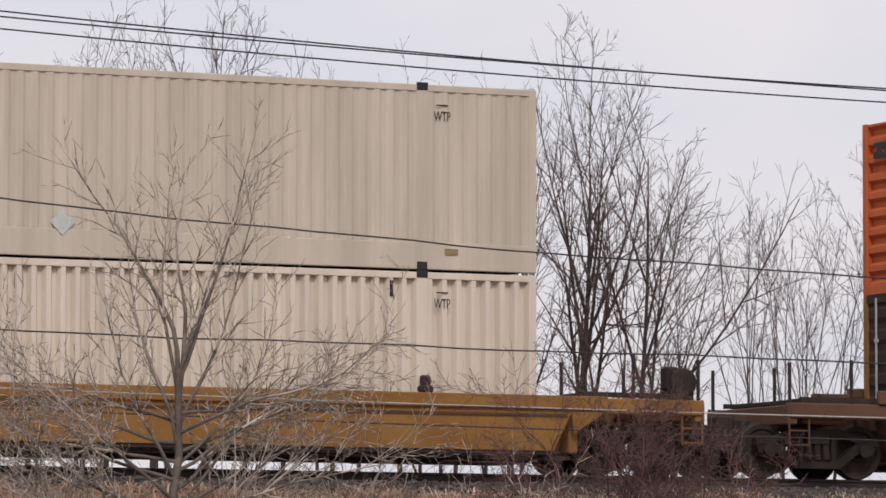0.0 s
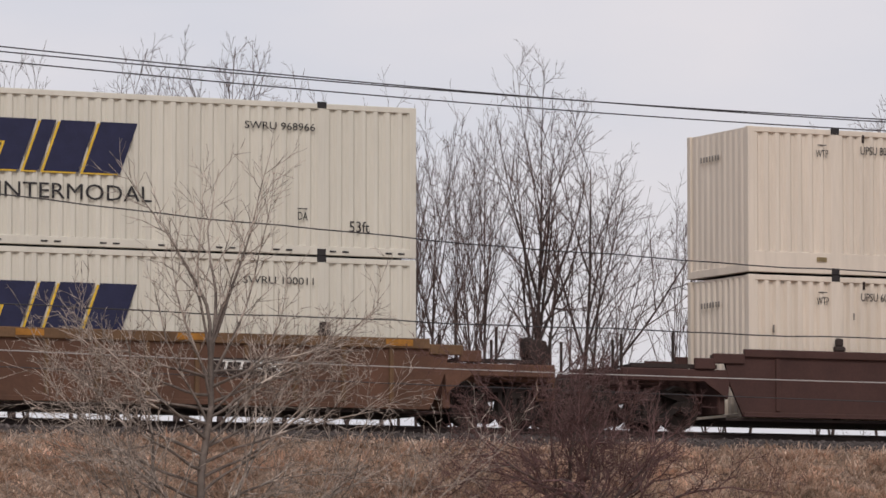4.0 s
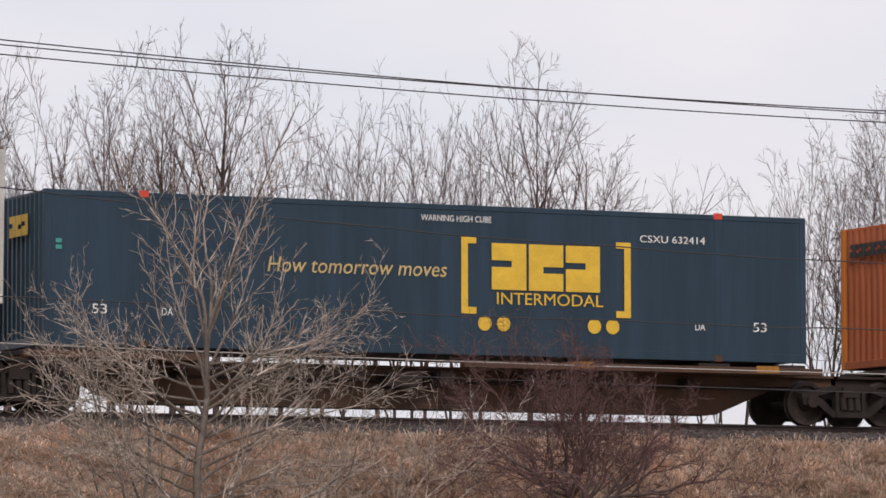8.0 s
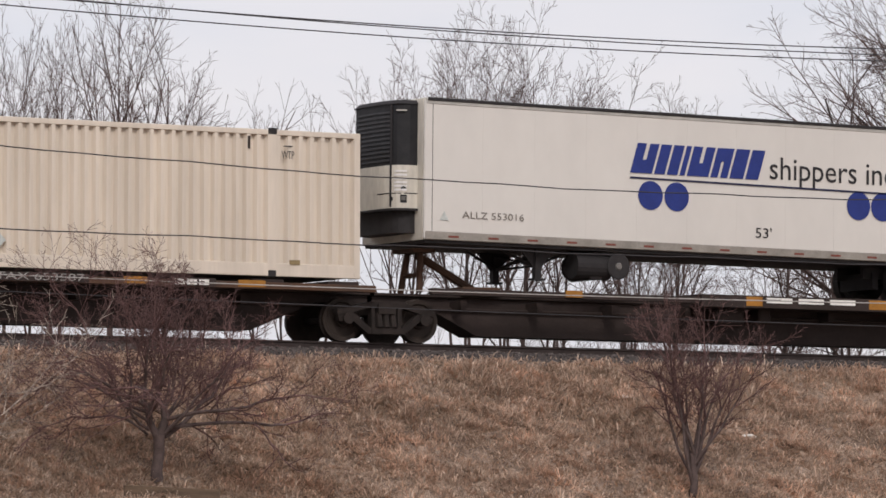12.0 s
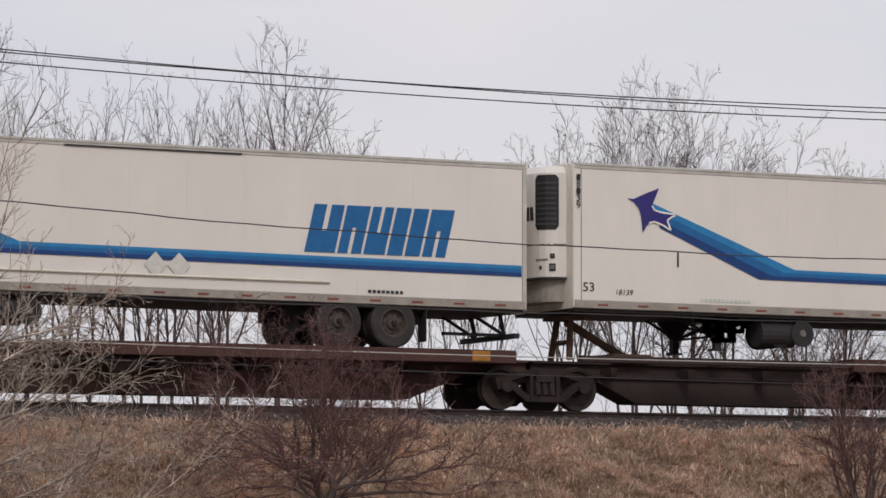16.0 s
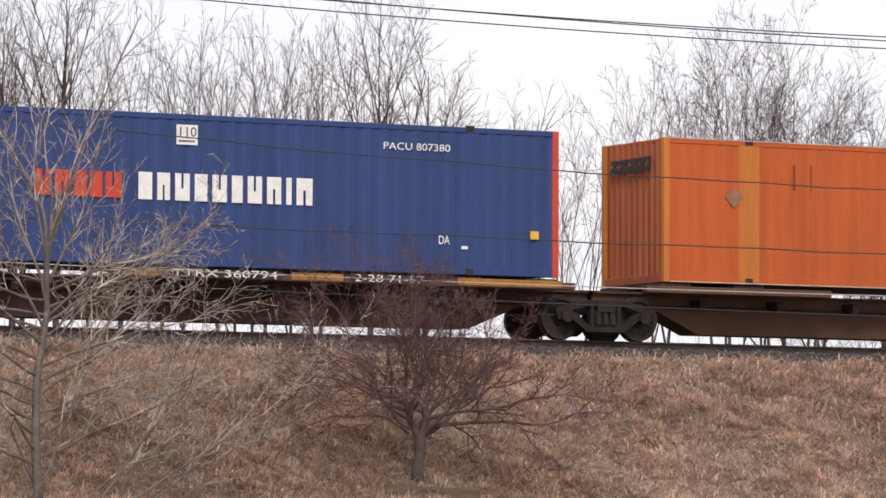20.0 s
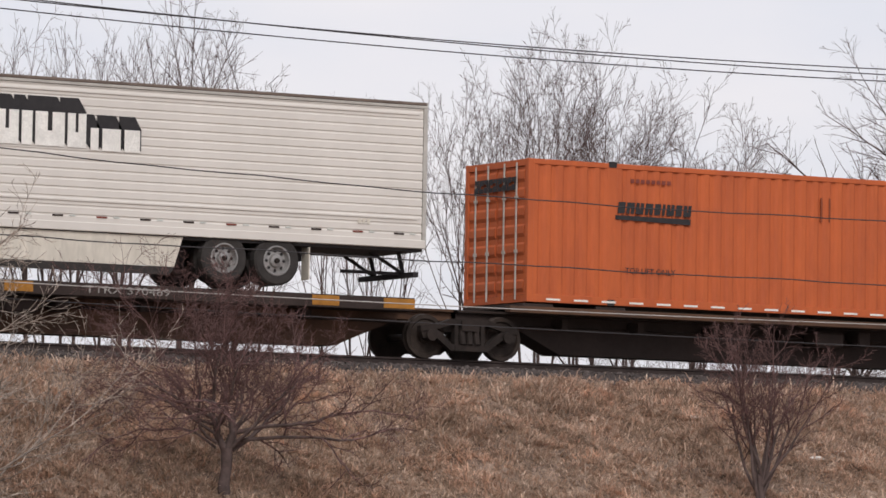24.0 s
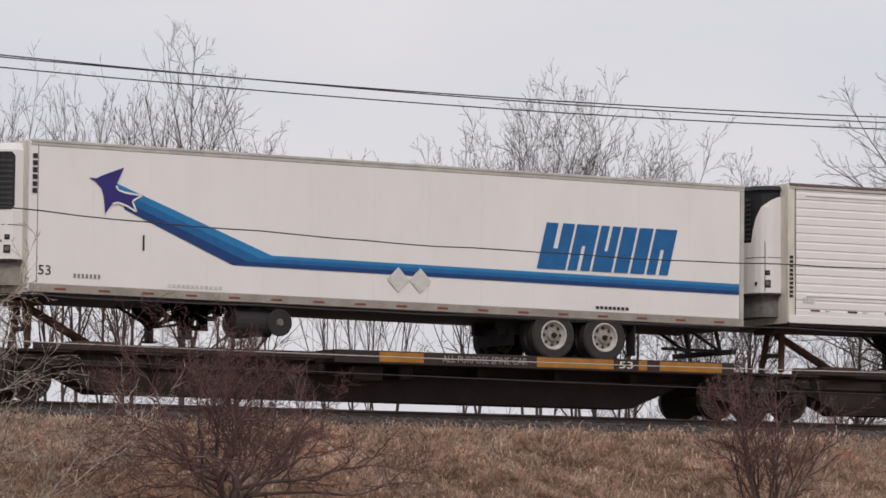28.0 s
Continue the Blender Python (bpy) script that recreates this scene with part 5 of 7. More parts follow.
def marten_trailer(label, wheels, rim, flip, skin, soot=False, number=""):
    ob = trailer(label, skin, 2.93, 0.84, wheels, rim, flip=flip, reefer="white", tank=5.0, leg=3.6)
    X = (lambda x: LENGTH - x) if flip else (lambda x: x)
    yb = YW - 0.003
    # swoosh: three bands from the bird down to the long stripe
    for f0, f1, mt in ((0.0, 0.36, MARK_DEEP), (0.36, 0.7, MARK_AZURE), (0.7, 1.0, MARK_SKY)):
        a = [(2.0 - 0.2 * f, 1.68 + 0.50 * f) for f in (f0, f1)]
        b = [(4.35 + 0.85 * f, 0.715 + 0.225 * f) for f in (f0, f1)]
        c = [(LENGTH - 0.12, 0.66 + 0.22 * f) for f in (f0, f1)]
        pts = [a[0], b[0], c[0], c[1], b[1], a[1]]
        mark(ob, plate([(X(x), z) for x, z in pts], mt, yb), "blue sweeping stripe" if f0 == 0 else "")
    bird = [(1.24, 2.25), (1.38, 2.24), (1.50, 2.30), (1.70, 2.38), (1.975, 2.485), (1.88, 2.28), (1.81, 2.12), (1.86, 2.04), (2.0, 2.0), (2.37, 1.96), (2.25, 1.90), (2.16, 1.84), (2.2, 1.75), (2.25, 1.64), (2.05, 1.74), (1.86, 1.80), (1.74, 1.77), (1.66, 1.68), (1.59, 1.57), (1.57, 1.76), (1.55, 1.92), (1.50, 2.06), (1.38, 2.18)]
    drop = 0.09 if flip else 0.0
    mark(ob, plate([(X(x), z - drop) for x, z in bird], MARK_INDIGO, yb - 0.008), "dark blue swooping bird")
    # white line round the forked tail
    tail = [(1.81, 2.12), (1.86, 2.04), (2.0, 2.0), (2.37, 1.96), (2.25, 1.90), (2.16, 1.84), (2.2, 1.75), (2.25, 1.64), (2.05, 1.74), (1.86, 1.80), (1.74, 1.77)]
    for (xa, za), (xb, zb) in zip(tail, tail[1:]):
        dx, dz = xb - xa, zb - za
        k = 0.017 / math.hypot(dx, dz)
        mark(ob, plate([(X(xa - dz * k), za + dx * k - drop), (X(xb - dz * k), zb + dx * k - drop), (X(xb + dz * k), zb - dx * k - drop), (X(xa + dz * k), za - dx * k - drop)], MARK_WHITE, yb - 0.016, name="tail_line"))
    if soot:
        mark(ob, plate([(x, z) for x, z in ((2.1, 1.75), (3.2, 1.75), (3.2, 2.75), (2.1, 2.75))], SOOT, yb - 0.022, 0.002, "soot_stain"), "dark soot stain with soft edges")
        part("side_pipe", rod(bmesh.new(), (4.05, YW - 0.02, 0.40), (11.75, YW - 0.02, 0.40), 0.025, 8), OFFWHITE, ob, "long white side pipe")
        part("edge_strip", boxes((6.1, 9.85, YW - 0.02, YW + 0.01, 2.80, 2.83)), CHASSIS, ob, "dark edge strip")
    e = (11.2, 14.5) if not flip else (1.35, 4.6)
    mark(ob, name_blocks(e[0], e[1] - 0.2, 0.98, 1.92, (-0.8, -0.62, -0.56, 0.4, 0.4, -0.62), MARK_AZURE, yb, 0.24, 0.07), "slanted blue block")
    for x in (8.02, 8.52):
        mark(ob, diamond(X(x), 0.60, 0.25, PLACARD if flip else PLACARD_FAINT, yb - 0.006), "faded hazard placard")
    mark(ob, lettering("53", 0.26, MARK_DARK, X(0.34), 0.42, yb, 0.26))
    if number:
        mark(ob, lettering(number, 0.16, MARK_DARK, X(1.15), 0.34, yb, 0.40, shear=0.2))
    else:
        mark(ob, bars(X(1.25) - 0.3, X(1.25) + 0.3, 0.31, 0.39, 7, MARK_FADED, yb, gap=0.5))
    mark(ob, bars(X(3.55) - 0.6, X(3.55) + 0.6, 0.22, 0.28, 12, PLACARD, yb))
    mark(ob, plate([(X(2.4), 0.9), (X(2.44), 0.9), (X(2.44), 1.2), (X(2.4), 1.2)], MARK_DARK, yb))
    mark(ob, bars(X(13.0) - 0.4, X(13.0) + 0.4, 0.22, 0.28, 8, MARK_DARK, yb))
    if not flip:
        if number:
            for i, digit in enumerate(number):
                mark(ob, lettering(digit, 0.19, MARK_DARK, 0.1, 2.62 - 0.14 * i, yb - 0.01, 0.09))
        else:
            me = bars(0.0, 0.8, -0.05, 0.05, 6, MARK_DARK, yb - 0.01)
            turn_marks(me, Matrix.Translation((0.1, 0, 2.65)) @ Matrix.Rotation(radians(90), 4, "Y"))
            mark(ob, me)
    else:
        for a, b, z0, z1, m2, lab in ((-1.0, 1.0, 0.72, 0.98, MARK_AZURE, "blue band across the doors"),):
            me = plate([(a, z0), (b, z0), (b, z1), (a, z1)], m2, 0)
            on_end(me, 0.012)
            mark(ob, me, lab)
        me = name_blocks(-0.85, 0.75, 1.15, 1.55, (-0.8, -0.62, -0.56, 0.4, 0.4, -0.62), MARK_DEEP, 0, 0.24, 0.09)
        on_end(me, 0.012)
        mark(ob, me, "blue block emblem on the doors")
        for y in (-0.6, 0.0, 0.6):
            me = diamond(y, 0.45, 0.2, PLACARD, 0)
            on_end(me, 0.012)
            mark(ob, me)
    return ob


def alliance_trailer():
    ob = trailer("white smooth-sided road trailer with blue circles and a dark nose unit", WHITE, 2.86, 0.8, (12.1, 13.32), RIM_DARK, reefer="dark", tank=4.2, leg=2.9)
    yb = YW - 0.003
    mark(ob, name_blocks(4.85, 8.0, 1.58, 2.2, (-0.56, 0.27, 0.27, 0.13, -0.56, -0.44, 0.36, 0.34), MARK_BLUE, yb), "slanted blue block")
    part("roof_edge", boxes((0.05, LENGTH - 0.05, -HALF - 0.022, -HALF + 0.02, 2.80, 2.865), bevel=0.01), CHASSIS, ob, "dark roof edge")
    mark(ob, lettering("shippers inc.", 0.68, MARK_DARK, 9.95, 1.82, yb, 3.3))
    mark(ob, plate([(4.85, 1.46), (11.65, 1.42), (11.65, 1.46), (4.85, 1.50)], MARK_NAVY, yb, name="underline"), "thin dark underline")
    for x, z in ((5.35, 1.13), (5.99, 1.13), (10.55, 1.15), (11.17, 1.15)):
        mark(ob, disc(x, z, 0.3, MARK_BLUE, yb), "blue disc")
    mark(ob, lettering("53'", 0.3, MARK_DARK, 8.15, 0.46, yb, 0.4))
    mark(ob, bars(13.4, 15.7, 0.48, 0.60, 17, MARK_FADED, yb, gap=0.5))
    mark(ob, lettering("ALLZ 553016", 0.2, MARK_FADED, 1.6, 0.52, yb, 1.45))
    mark(ob, plate([(0.35, 0.4), (0.55, 0.4), (0.45, 0.58)], PLACARD, yb))
    mark(ob, plate([(11.3, 0.25), (11.62, 0.5), (11.68, 0.6), (11.52, 0.48), (11.28, 0.28)], CAR_DARK, yb), "dark scrape")
    return ob


# ---- rail cars ----
WHEEL_R = 0.44


def bogie_prototype():
    """A two-axle freight bogie, its middle at x = 0 on the rail; the two wheelsets turn."""
    bm = bmesh.new()
    for y in (-0.98, 0.98):
        for k in (-1, 1):
            # top member, slanting lower member, column and pedestal of a cast side frame
            prism([(k * u, v) for u, v in ((0.0, 0.68), (0.40, 0.68), (0.80, 0.57), (1.12, 0.53), (1.12, 0.64), (0.74, 0.69), (0.42, 0.80), (0.0, 0.80))], y - 0.08, y + 0.08, bm)
            prism([(k * u, v) for u, v in ((0.30, 0.16), (0.42, 0.16), (0.80, 0.44), (0.80, 0.57), (0.70, 0.55), (0.38, 0.29), (0.30, 0.29))], y - 0.08, y + 0.08, bm)
            prism([(k * u, v) for u, v in ((0.26, 0.28), (0.34, 0.28), (0.34, 0.69), (0.26, 0.69))], y - 0.08, y + 0.08, bm)
            prism([(k * u, v) for u, v in ((0.72, 0.40), (1.06, 0.40), (1.10, 0.54), (0.72, 0.58))], y - 0.06, y + 0.06, bm)
        prism([(-0.34, 0.16), (0.34, 0.16), (0.34, 0.29), (-0.34, 0.29)], y - 0.10, y + 0.10, bm)
        for x in (-0.88, 0.88):
            rod(bm, (x, y - 0.13, 0.46), (x, y + 0.13, 0.46), 0.12, 12)
        for x in (-0.16, 0.0, 0.16):
            rod(bm, (x, y - 0.09 if y < 0 else y + 0.09, 0.29), (x, y - 0.03 if y < 0 else y + 0.03, 0.58), 0.068, 8)
    box(bm, -0.2, 0.2, -1.1, 1.1, 0.56, 0.76)
    bogie = part("bogie", bm, STEEL, None)
    for x in (-0.88, 0.88):
        bm = bmesh.new()
        for y in (-0.755, 0.755):
            s = -1 if y < 0 else 1
            turned([(-s * 0.075, 0.46), (-s * 0.04, 0.455), (-s * 0.035, WHEEL_R), (s * 0.065, WHEEL_R - 0.005), (s * 0.065, 0.36), (s * 0.03, 0.33), (s * 0.03, 0.16), (s * 0.08, 0.14), (s * 0.08, 0.05)], sides=24, bm=bm, centre=(0, y, 0))
        rod(bm, (0, -0.9, 0), (0, 0.9, 0), 0.08, 10)
        w = part("wheelset", bm, WHEEL, bogie)
        w.location = (x, 0, WHEEL_R)
    return bogie


def fit_bogie(proto, car, x, first):
    b = proto if first else copy_thing(proto, pose(x, 0, RAIL_TOP))
    b.parent = car
    b.matrix_basis = pose(x, 0, RAIL_TOP)


def coupler(car, x, s):
    part("coupler", boxes((min(x, x + s * 0.55), max(x, x + s * 0.55), -0.11, 0.11, 0.66, 0.92), (min(x + s * 0.4, x + s * 0.72), max(x + s * 0.4, x + s * 0.72), -0.17, 0.17, 0.62, 0.96), bevel=0.03), CAR_DARK, car)


def brake_stand(car, x):
    bm = boxes((x - 0.34, x + 0.3, -0.8, -0.4, 1.02, 1.38), (x - 0.02, x + 0.34, -0.75, -0.45, 1.34, 1.52), bevel=0.05)
    turned([(-0.03, 0.17), (0.0, 0.2), (0.03, 0.17)], sides=20, bm=bm, centre=(x - 0.3, -0.82, 1.28))
    part("brake_stand", bm, CAR_DARK, car, "dark brake gear stand")


def spine_car(left, right, sort, paint, lettered, left_end, right_end, stripes, opening=None):
    """One platform of a spine car under a load whose rear lies at x = 0. left, right: where the bogie middles lie."""
    car = thing("spine_car", "weathered low spine car platform with yellow plates and dark bogies", "railway car", "railway cars of the train")
    top = 1.0
    lo, hi = left - (1.5 if left_end else 0.05), right + (1.5 if right_end else 0.05)
    sill = [(lo, 0.72), (left + 1.25, 0.72), (left + 2.5, 0.13), (right - 2.7, 0.13), (right - 1.25, 0.72), (hi, 0.72), (hi, top - 0.1), (lo, top - 0.1)]
    part("centre_sill", prism(sill, -0.36, 0.36), paint, car)
    edge_mat = CAR_RUST if paint is CAR_BROWN else paint
    part("sill_flange", boxes((lo, hi, -0.46, 0.46, top - 0.098, top - 0.05)), edge_mat, car)
    trailerish = sort != "box"
    nose_left = sort != "trailer_flip"
    # side runways
    if trailerish:
        a, b = (6.6, 15.9) if nose_left else (0.3, 9.5)
        for y0, y1 in ((-1.33, -0.5), (0.5, 1.33)):
            part("wheel_runway", boxes((a, b, y0, y1, top - 0.17, top + 0.088), bevel=0.008), CAR_DARK if lettered else CAR_MAROON, car)
        c, d = (max(lo, 0.2), a) if nose_left else (b, min(hi, 15.9))
        for y0, y1 in ((-1.28, -1.1), (1.1, 1.28)):
            part("side_strip", boxes((c, d, y0, y1, top - 0.10, top + 0.03), bevel=0.008), edge_mat, car)
    else:
        a, b = 0.0, 16.0
        for y0, y1 in ((-1.33, -1.12), (1.12, 1.33)):
            for c, d in ((-0.4, opening[0]), (opening[1], 16.5)) if opening else ((-0.4, 16.5),):
                part("side_strip", boxes((c, d, y0, y1, top - 0.10, top + 0.035), bevel=0.008), CAR_RUST if paint in (CAR_DARK, CAR_MAROON) else paint, car)
        for x in (0.3, 2.0, 14.1, 15.8):
            part("container_pad", boxes((x - 0.35, x + 0.35, -1.25, 1.25, top + 0.0, top + 0.1), bevel=0.01), CAR_DARK, car)
    for x in np.arange(1.2, 15.6, 1.8):
        part("cross_bearer", boxes((float(x) - 0.07, float(x) + 0.07, -0.8, 0.8, 0.62, top - 0.18)), CAR_DARK, car)
    # yellow plates along the near edge
    for x0, x1 in stripes:
        deep = 0.13 if trailerish and a < x0 < b else 0.07
        part("yellow_plate", boxes((x0, x1, -1.337, -1.318, top - deep, top + 0.065)), SIGNAL_YELLOW, car, "scuffed yellow reflective plate")
    for text, x, w in lettered:
        part("name_board", boxes((x - w / 2 - 0.1, x + w / 2 + 0.1, -1.339, -1.316, top - (0.16 if trailerish else 0.09), top + 0.075)), CAR_DARK, car)
        if text == "bars":
            mark(car, emblem(x - w / 2, x + w / 2, top - 0.06, top + 0.05, 3, MARK_WHITE, -1.34, 0, 0.2, 0.2))
        else:
            mark(car, lettering(text, 0.2, STENCIL if text.startswith("ALL") or text[-6:] in ("370489", "653587", "653597") else MARK_WHITE, x, top - (0.04 if trailerish else 0.005), -1.34, w))
    if trailerish:
        k = 0.5 if nose_left else LENGTH - 0.5
        s = 1 if nose_left else -1
        bm = bmesh.new()
        for y in (-0.26, 0.26):
            rod(bm, (k, y, 1.86), (k - s * 0.1, y * 1.5, top), 0.07, 8)
        rod(bm, (k + s * 0.05, 0.0, 1.78), (k + s * 1.55, 0.0, top), 0.085, 8)
        rod(bm, (k - s * 0.05, -0.3, 1.35), (k - s * 0.05, 0.3, 1.35), 0.05, 8)
        box(bm, k - 0.26, k + 0.26, -0.42, 0.42, 1.8, 1.88)
        part("trailer_hitch", bm, CAR_RUST, car, "dark folding trailer hitch")
        part("hitch_foot", boxes((k + s * 1.2 - 0.4, k + s * 1.2 + 0.5, -0.6, 0.6, top - 0.05, top + 0.12), bevel=0.02), CAR_RUST, car)
    for end, x, s in ((left_end, lo, -1), (right_end, hi, 1)):
        if end:
            coupler(car, x, s)
            part("end_platform", boxes((min(x, x - s * 1.2), max(x, x - s * 1.2), -1.25, 1.25, top - 0.08, top + 0.02), bevel=0.01), CAR_RUST, car)
            for y in (-1.2, 1.2):
                bm = bmesh.new()
                rod(bm, (x - s * 0.1, y, 0.5), (x - s * 0.1, y, 1.3), 0.018, 6)
                rod(bm, (x - s * 0.55, y, 0.5), (x - s * 0.55, y, 1.3), 0.018, 6)
                for z in (0.6, 0.95, 1.3):
                    rod(bm, (x - s * 0.1, y, z), (x - s * 0.55, y, z), 0.018, 6)
                part("end_ladder", bm, CAR_RUST, car)
            if end == "brake":
                brake_stand(car, x - s * 0.25)
    part("air_line", rod(bmesh.new(), (lo + 0.4, -0.42, 0.66), (hi - 0.4, -0.42, 0.66), 0.03, 6), CAR_DARK, car)
    part("valve_box", boxes((7.2, 7.9, -0.95, -0.45, 0.5, 0.8), bevel=0.03), CAR_DARK, car)
    part("valve_box", boxes((8.3, 8.6, -0.9, -0.45, 0.55, 0.85), bevel=0.03), CAR_DARK, car)
    return car


def well_car(paint, label, sill_top, ribs, boards, chord=None):
    """A 53-foot well car; the container's rear lies at x = 0 and the bogies stand beyond the well."""
    car = thing("well_car", label, "railway car", "railway cars of the train")
    lo, hi = -0.55, LENGTH + 0.55
    low = 0.26
    tall = sill_top > 1.4
    deep = 0.20 if chord else 0.16 if tall else 0.22
    chord = chord or paint
    for face in (-1, 1):
        y = face * 1.42

        def slab(x0, x1, inner, outer, z0, z1):
            return (x0, x1, min(y + face * inner, y + face * outer), max(y + face * inner, y + face * outer), z0, z1)
        step = sill_top - 0.16 if tall else 1.0
        pts = [(lo + 0.05, 0.82), (lo + 0.32, low), (hi - 0.32, low), (hi - 0.05, 0.82), (hi + 0.1, step), (lo - 0.1, step)]
        part("side_sill", prism(pts, y - 0.03, y + 0.03), paint, car)
        if tall:
            # the top chord steps down beyond the well
            part("top_chord", boxes(slab(lo + 0.35, hi - 0.35, -0.02, 0.09, sill_top - deep, sill_top), bevel=0.015), chord, car)
            for k, x in ((-1, lo), (1, hi)):
                a, b = sorted((x - k * 0.35, x + k * 0.35))
                part("chord_end", boxes(slab(a, b, -0.02, 0.085, sill_top - 0.30, sill_top - 0.10), bevel=0.015), chord, car)
                a, b = sorted((x + k * 0.30, x + k * 0.75))
                part("chord_end", boxes(slab(a, b, -0.02, 0.075, sill_top - 0.42, sill_top - 0.20), bevel=0.015), paint, car)
        else:
            part("top_chord", boxes(slab(lo - 0.6, hi + 0.6, -0.02, 0.09, sill_top - deep, sill_top), bevel=0.015), chord, car)
            part("lower_panel", prism([(lo + 0.12, 0.74), (lo + 0.36, low + 0.02), (hi - 0.36, low + 0.02), (hi - 0.12, 0.74)], y + face * 0.032, y + face * 0.075), paint, car)
            part("upper_lip", boxes(slab(lo + 0.1, hi - 0.1, 0.0, 0.055, 0.82, 0.86)), CAR_RUST, car)
        part("bottom_chord", boxes(slab(lo + 0.34, hi - 0.34, -0.06, 0.05, low - 0.05, low + 0.05), bevel=0.01), paint if tall else CAR_DARK, car)
        for x in np.arange(0.55, 15.8, ribs) if tall else ():
            part("side_rib", boxes(slab(x - 0.045, x + 0.045, 0.0, 0.075, low + 0.07, sill_top - deep - 0.01), bevel=0.012), chord, car)
        for k, x in ((-1, lo), (1, hi)):
            # side sill above the bogie, out to the end of the car
            a, b = sorted((x - k * 0.05, x + k * 2.35))
            part("end_sill", boxes(slab(a, b, -0.10, 0.02, 0.88, 1.13), bevel=0.02), paint, car)
            part("sill_bracket", prism([(x - k * 0.02, 0.90), (x + k * 0.55, 0.90), (x + k * 0.02, 0.55)], y - 0.05, y + 0.05), paint, car)
        for x in (LIFT_L, LIFT_R):
            part("guide_bracket", boxes(slab(x - 0.13, x + 0.13, -0.05, 0.05, sill_top, sill_top + 0.11), slab(x - 0.09, x + 0.09, -0.05, 0.03, sill_top + 0.10, sill_top + 0.27), bevel=0.03), CAR_DARK, car, "container guide bracket")
    part("well_floor", boxes((lo, hi, -1.35, 1.35, 0.14, 0.2)), CAR_DARK, car)
    for x, s in ((lo, -1), (hi, 1)):
        def across(a, b, *r):
            return (min(x + s * a, x + s * b), max(x + s * a, x + s * b), *r)
        part("end_frame", boxes(across(-0.05, 2.3, -0.4, 0.4, 0.74, 1.05), bevel=0.02), paint, car)
        part("end_bulkhead", boxes(across(0.0, 0.16, -1.32, 1.32, 0.25, 1.12), bevel=0.02), paint, car)
        part("bolster", boxes(across(1.25, 2.05, -1.3, 1.3, 0.80, 0.96), bevel=0.03), paint, car)
        part("end_beam", boxes(across(2.2, 2.38, -1.4, 1.4, 0.78, 1.10), bevel=0.02), paint, car)
        for k in range(9):
            part("walkway_bar", boxes(across(0.25 + 0.2 * k, 0.38 + 0.2 * k, -1.3, -0.55, 1.19, 1.22), across(0.25 + 0.2 * k, 0.38 + 0.2 * k, 0.55, 1.3, 1.19, 1.22)), CAR_DARK, car)
        part("walkway_frame", boxes(across(0.2, 2.1, -1.34, -1.28, 1.15, 1.23), across(0.2, 2.1, 1.28, 1.34, 1.15, 1.23), across(0.2, 0.26, -1.28, 1.28, 1.15, 1.2), across(2.04, 2.1, -1.28, 1.28, 1.15, 1.2)), CAR_DARK, car)
        for q, y, top in ((0.3, -1.3, 1.42), (1.15, -1.3, 1.85), (2.3, -1.32, 1.78), (0.3, 1.3, 1.42), (1.15, 1.3, 1.85), (2.3, 1.32, 1.78)):
            part("end_post", rod(bmesh.new(), (x + s * q, y, 1.1), (x + s * q, y, top), 0.03, 6), CAR_DARK, car)
        for y in (-1.38, 1.38):
            bm = bmesh.new()
            for q in (1.98, 2.34):
                rod(bm, (x + s * q, y, 0.42), (x + s * q, y, 1.14), 0.018, 6)
            for z in (0.45, 0.68, 0.9):
                rod(bm, (x + s * 1.98, y, z), (x + s * 2.34, y, z), 0.016, 6)
            part("end_ladder", bm, paint, car)
        coupler(car, x + s * 2.3, s)
        if s > 0:
            q = x + s * 2.0
            part("brake_stand", boxes((q - 0.05, q + 0.32, -1.15, -0.72, 1.1, 1.62), (q - 0.12, q + 0.1, -1.05, -0.8, 1.3, 1.68), bevel=0.03), CAR_DARK, car, "dark brake gear stand")
            part("brake_wheel", turned([(-0.03, 0.20), (-0.01, 0.23), (0.02, 0.23), (0.03, 0.20)], sides=18, centre=(q + 0.1, -1.2, 1.42)), CAR_DARK, car)
    for text, x, z, w, size in boards:
        part("name_board", boxes((x - w / 2 - 0.08, x + w / 2 + 0.08, -1.5, -1.44, z - size * 0.6, z + size * 0.6)), CAR_DARK, car)
        if text == "bars":
            mark(car, emblem(x - w / 2, x + w / 2, z - size / 2, z + size / 2, 3, OFFWHITE, -1.502, 0.0, 0.12, 0.2))
        else:
            mark(car, lettering(text, size, MARK_WHITE, x, z, -1.502, w, shear=0.15))
    for x in (0.4, 5.0, 8.2, 11.4, 15.7) if chord is not paint else ():
        part("yellow_plate", boxes((x - 0.28, x + 0.28, -1.525, -1.505, sill_top - 0.15, sill_top - 0.03)), SIGNAL_YELLOW, car)
    return car


# ---- the train ----
PROTO = bogie_prototype()
MOVERS = []


def ride(ob, x, z=0.0, tip=0.0):
    """tip: degrees by which a trailer leans on its hitch."""
    z -= LENGTH / 2 * math.sin(radians(tip))
    ob.matrix_basis = pose(x, 0, z, 0, -tip, 0)
    MOVERS.append((ob, x, z, tip))
    return ob


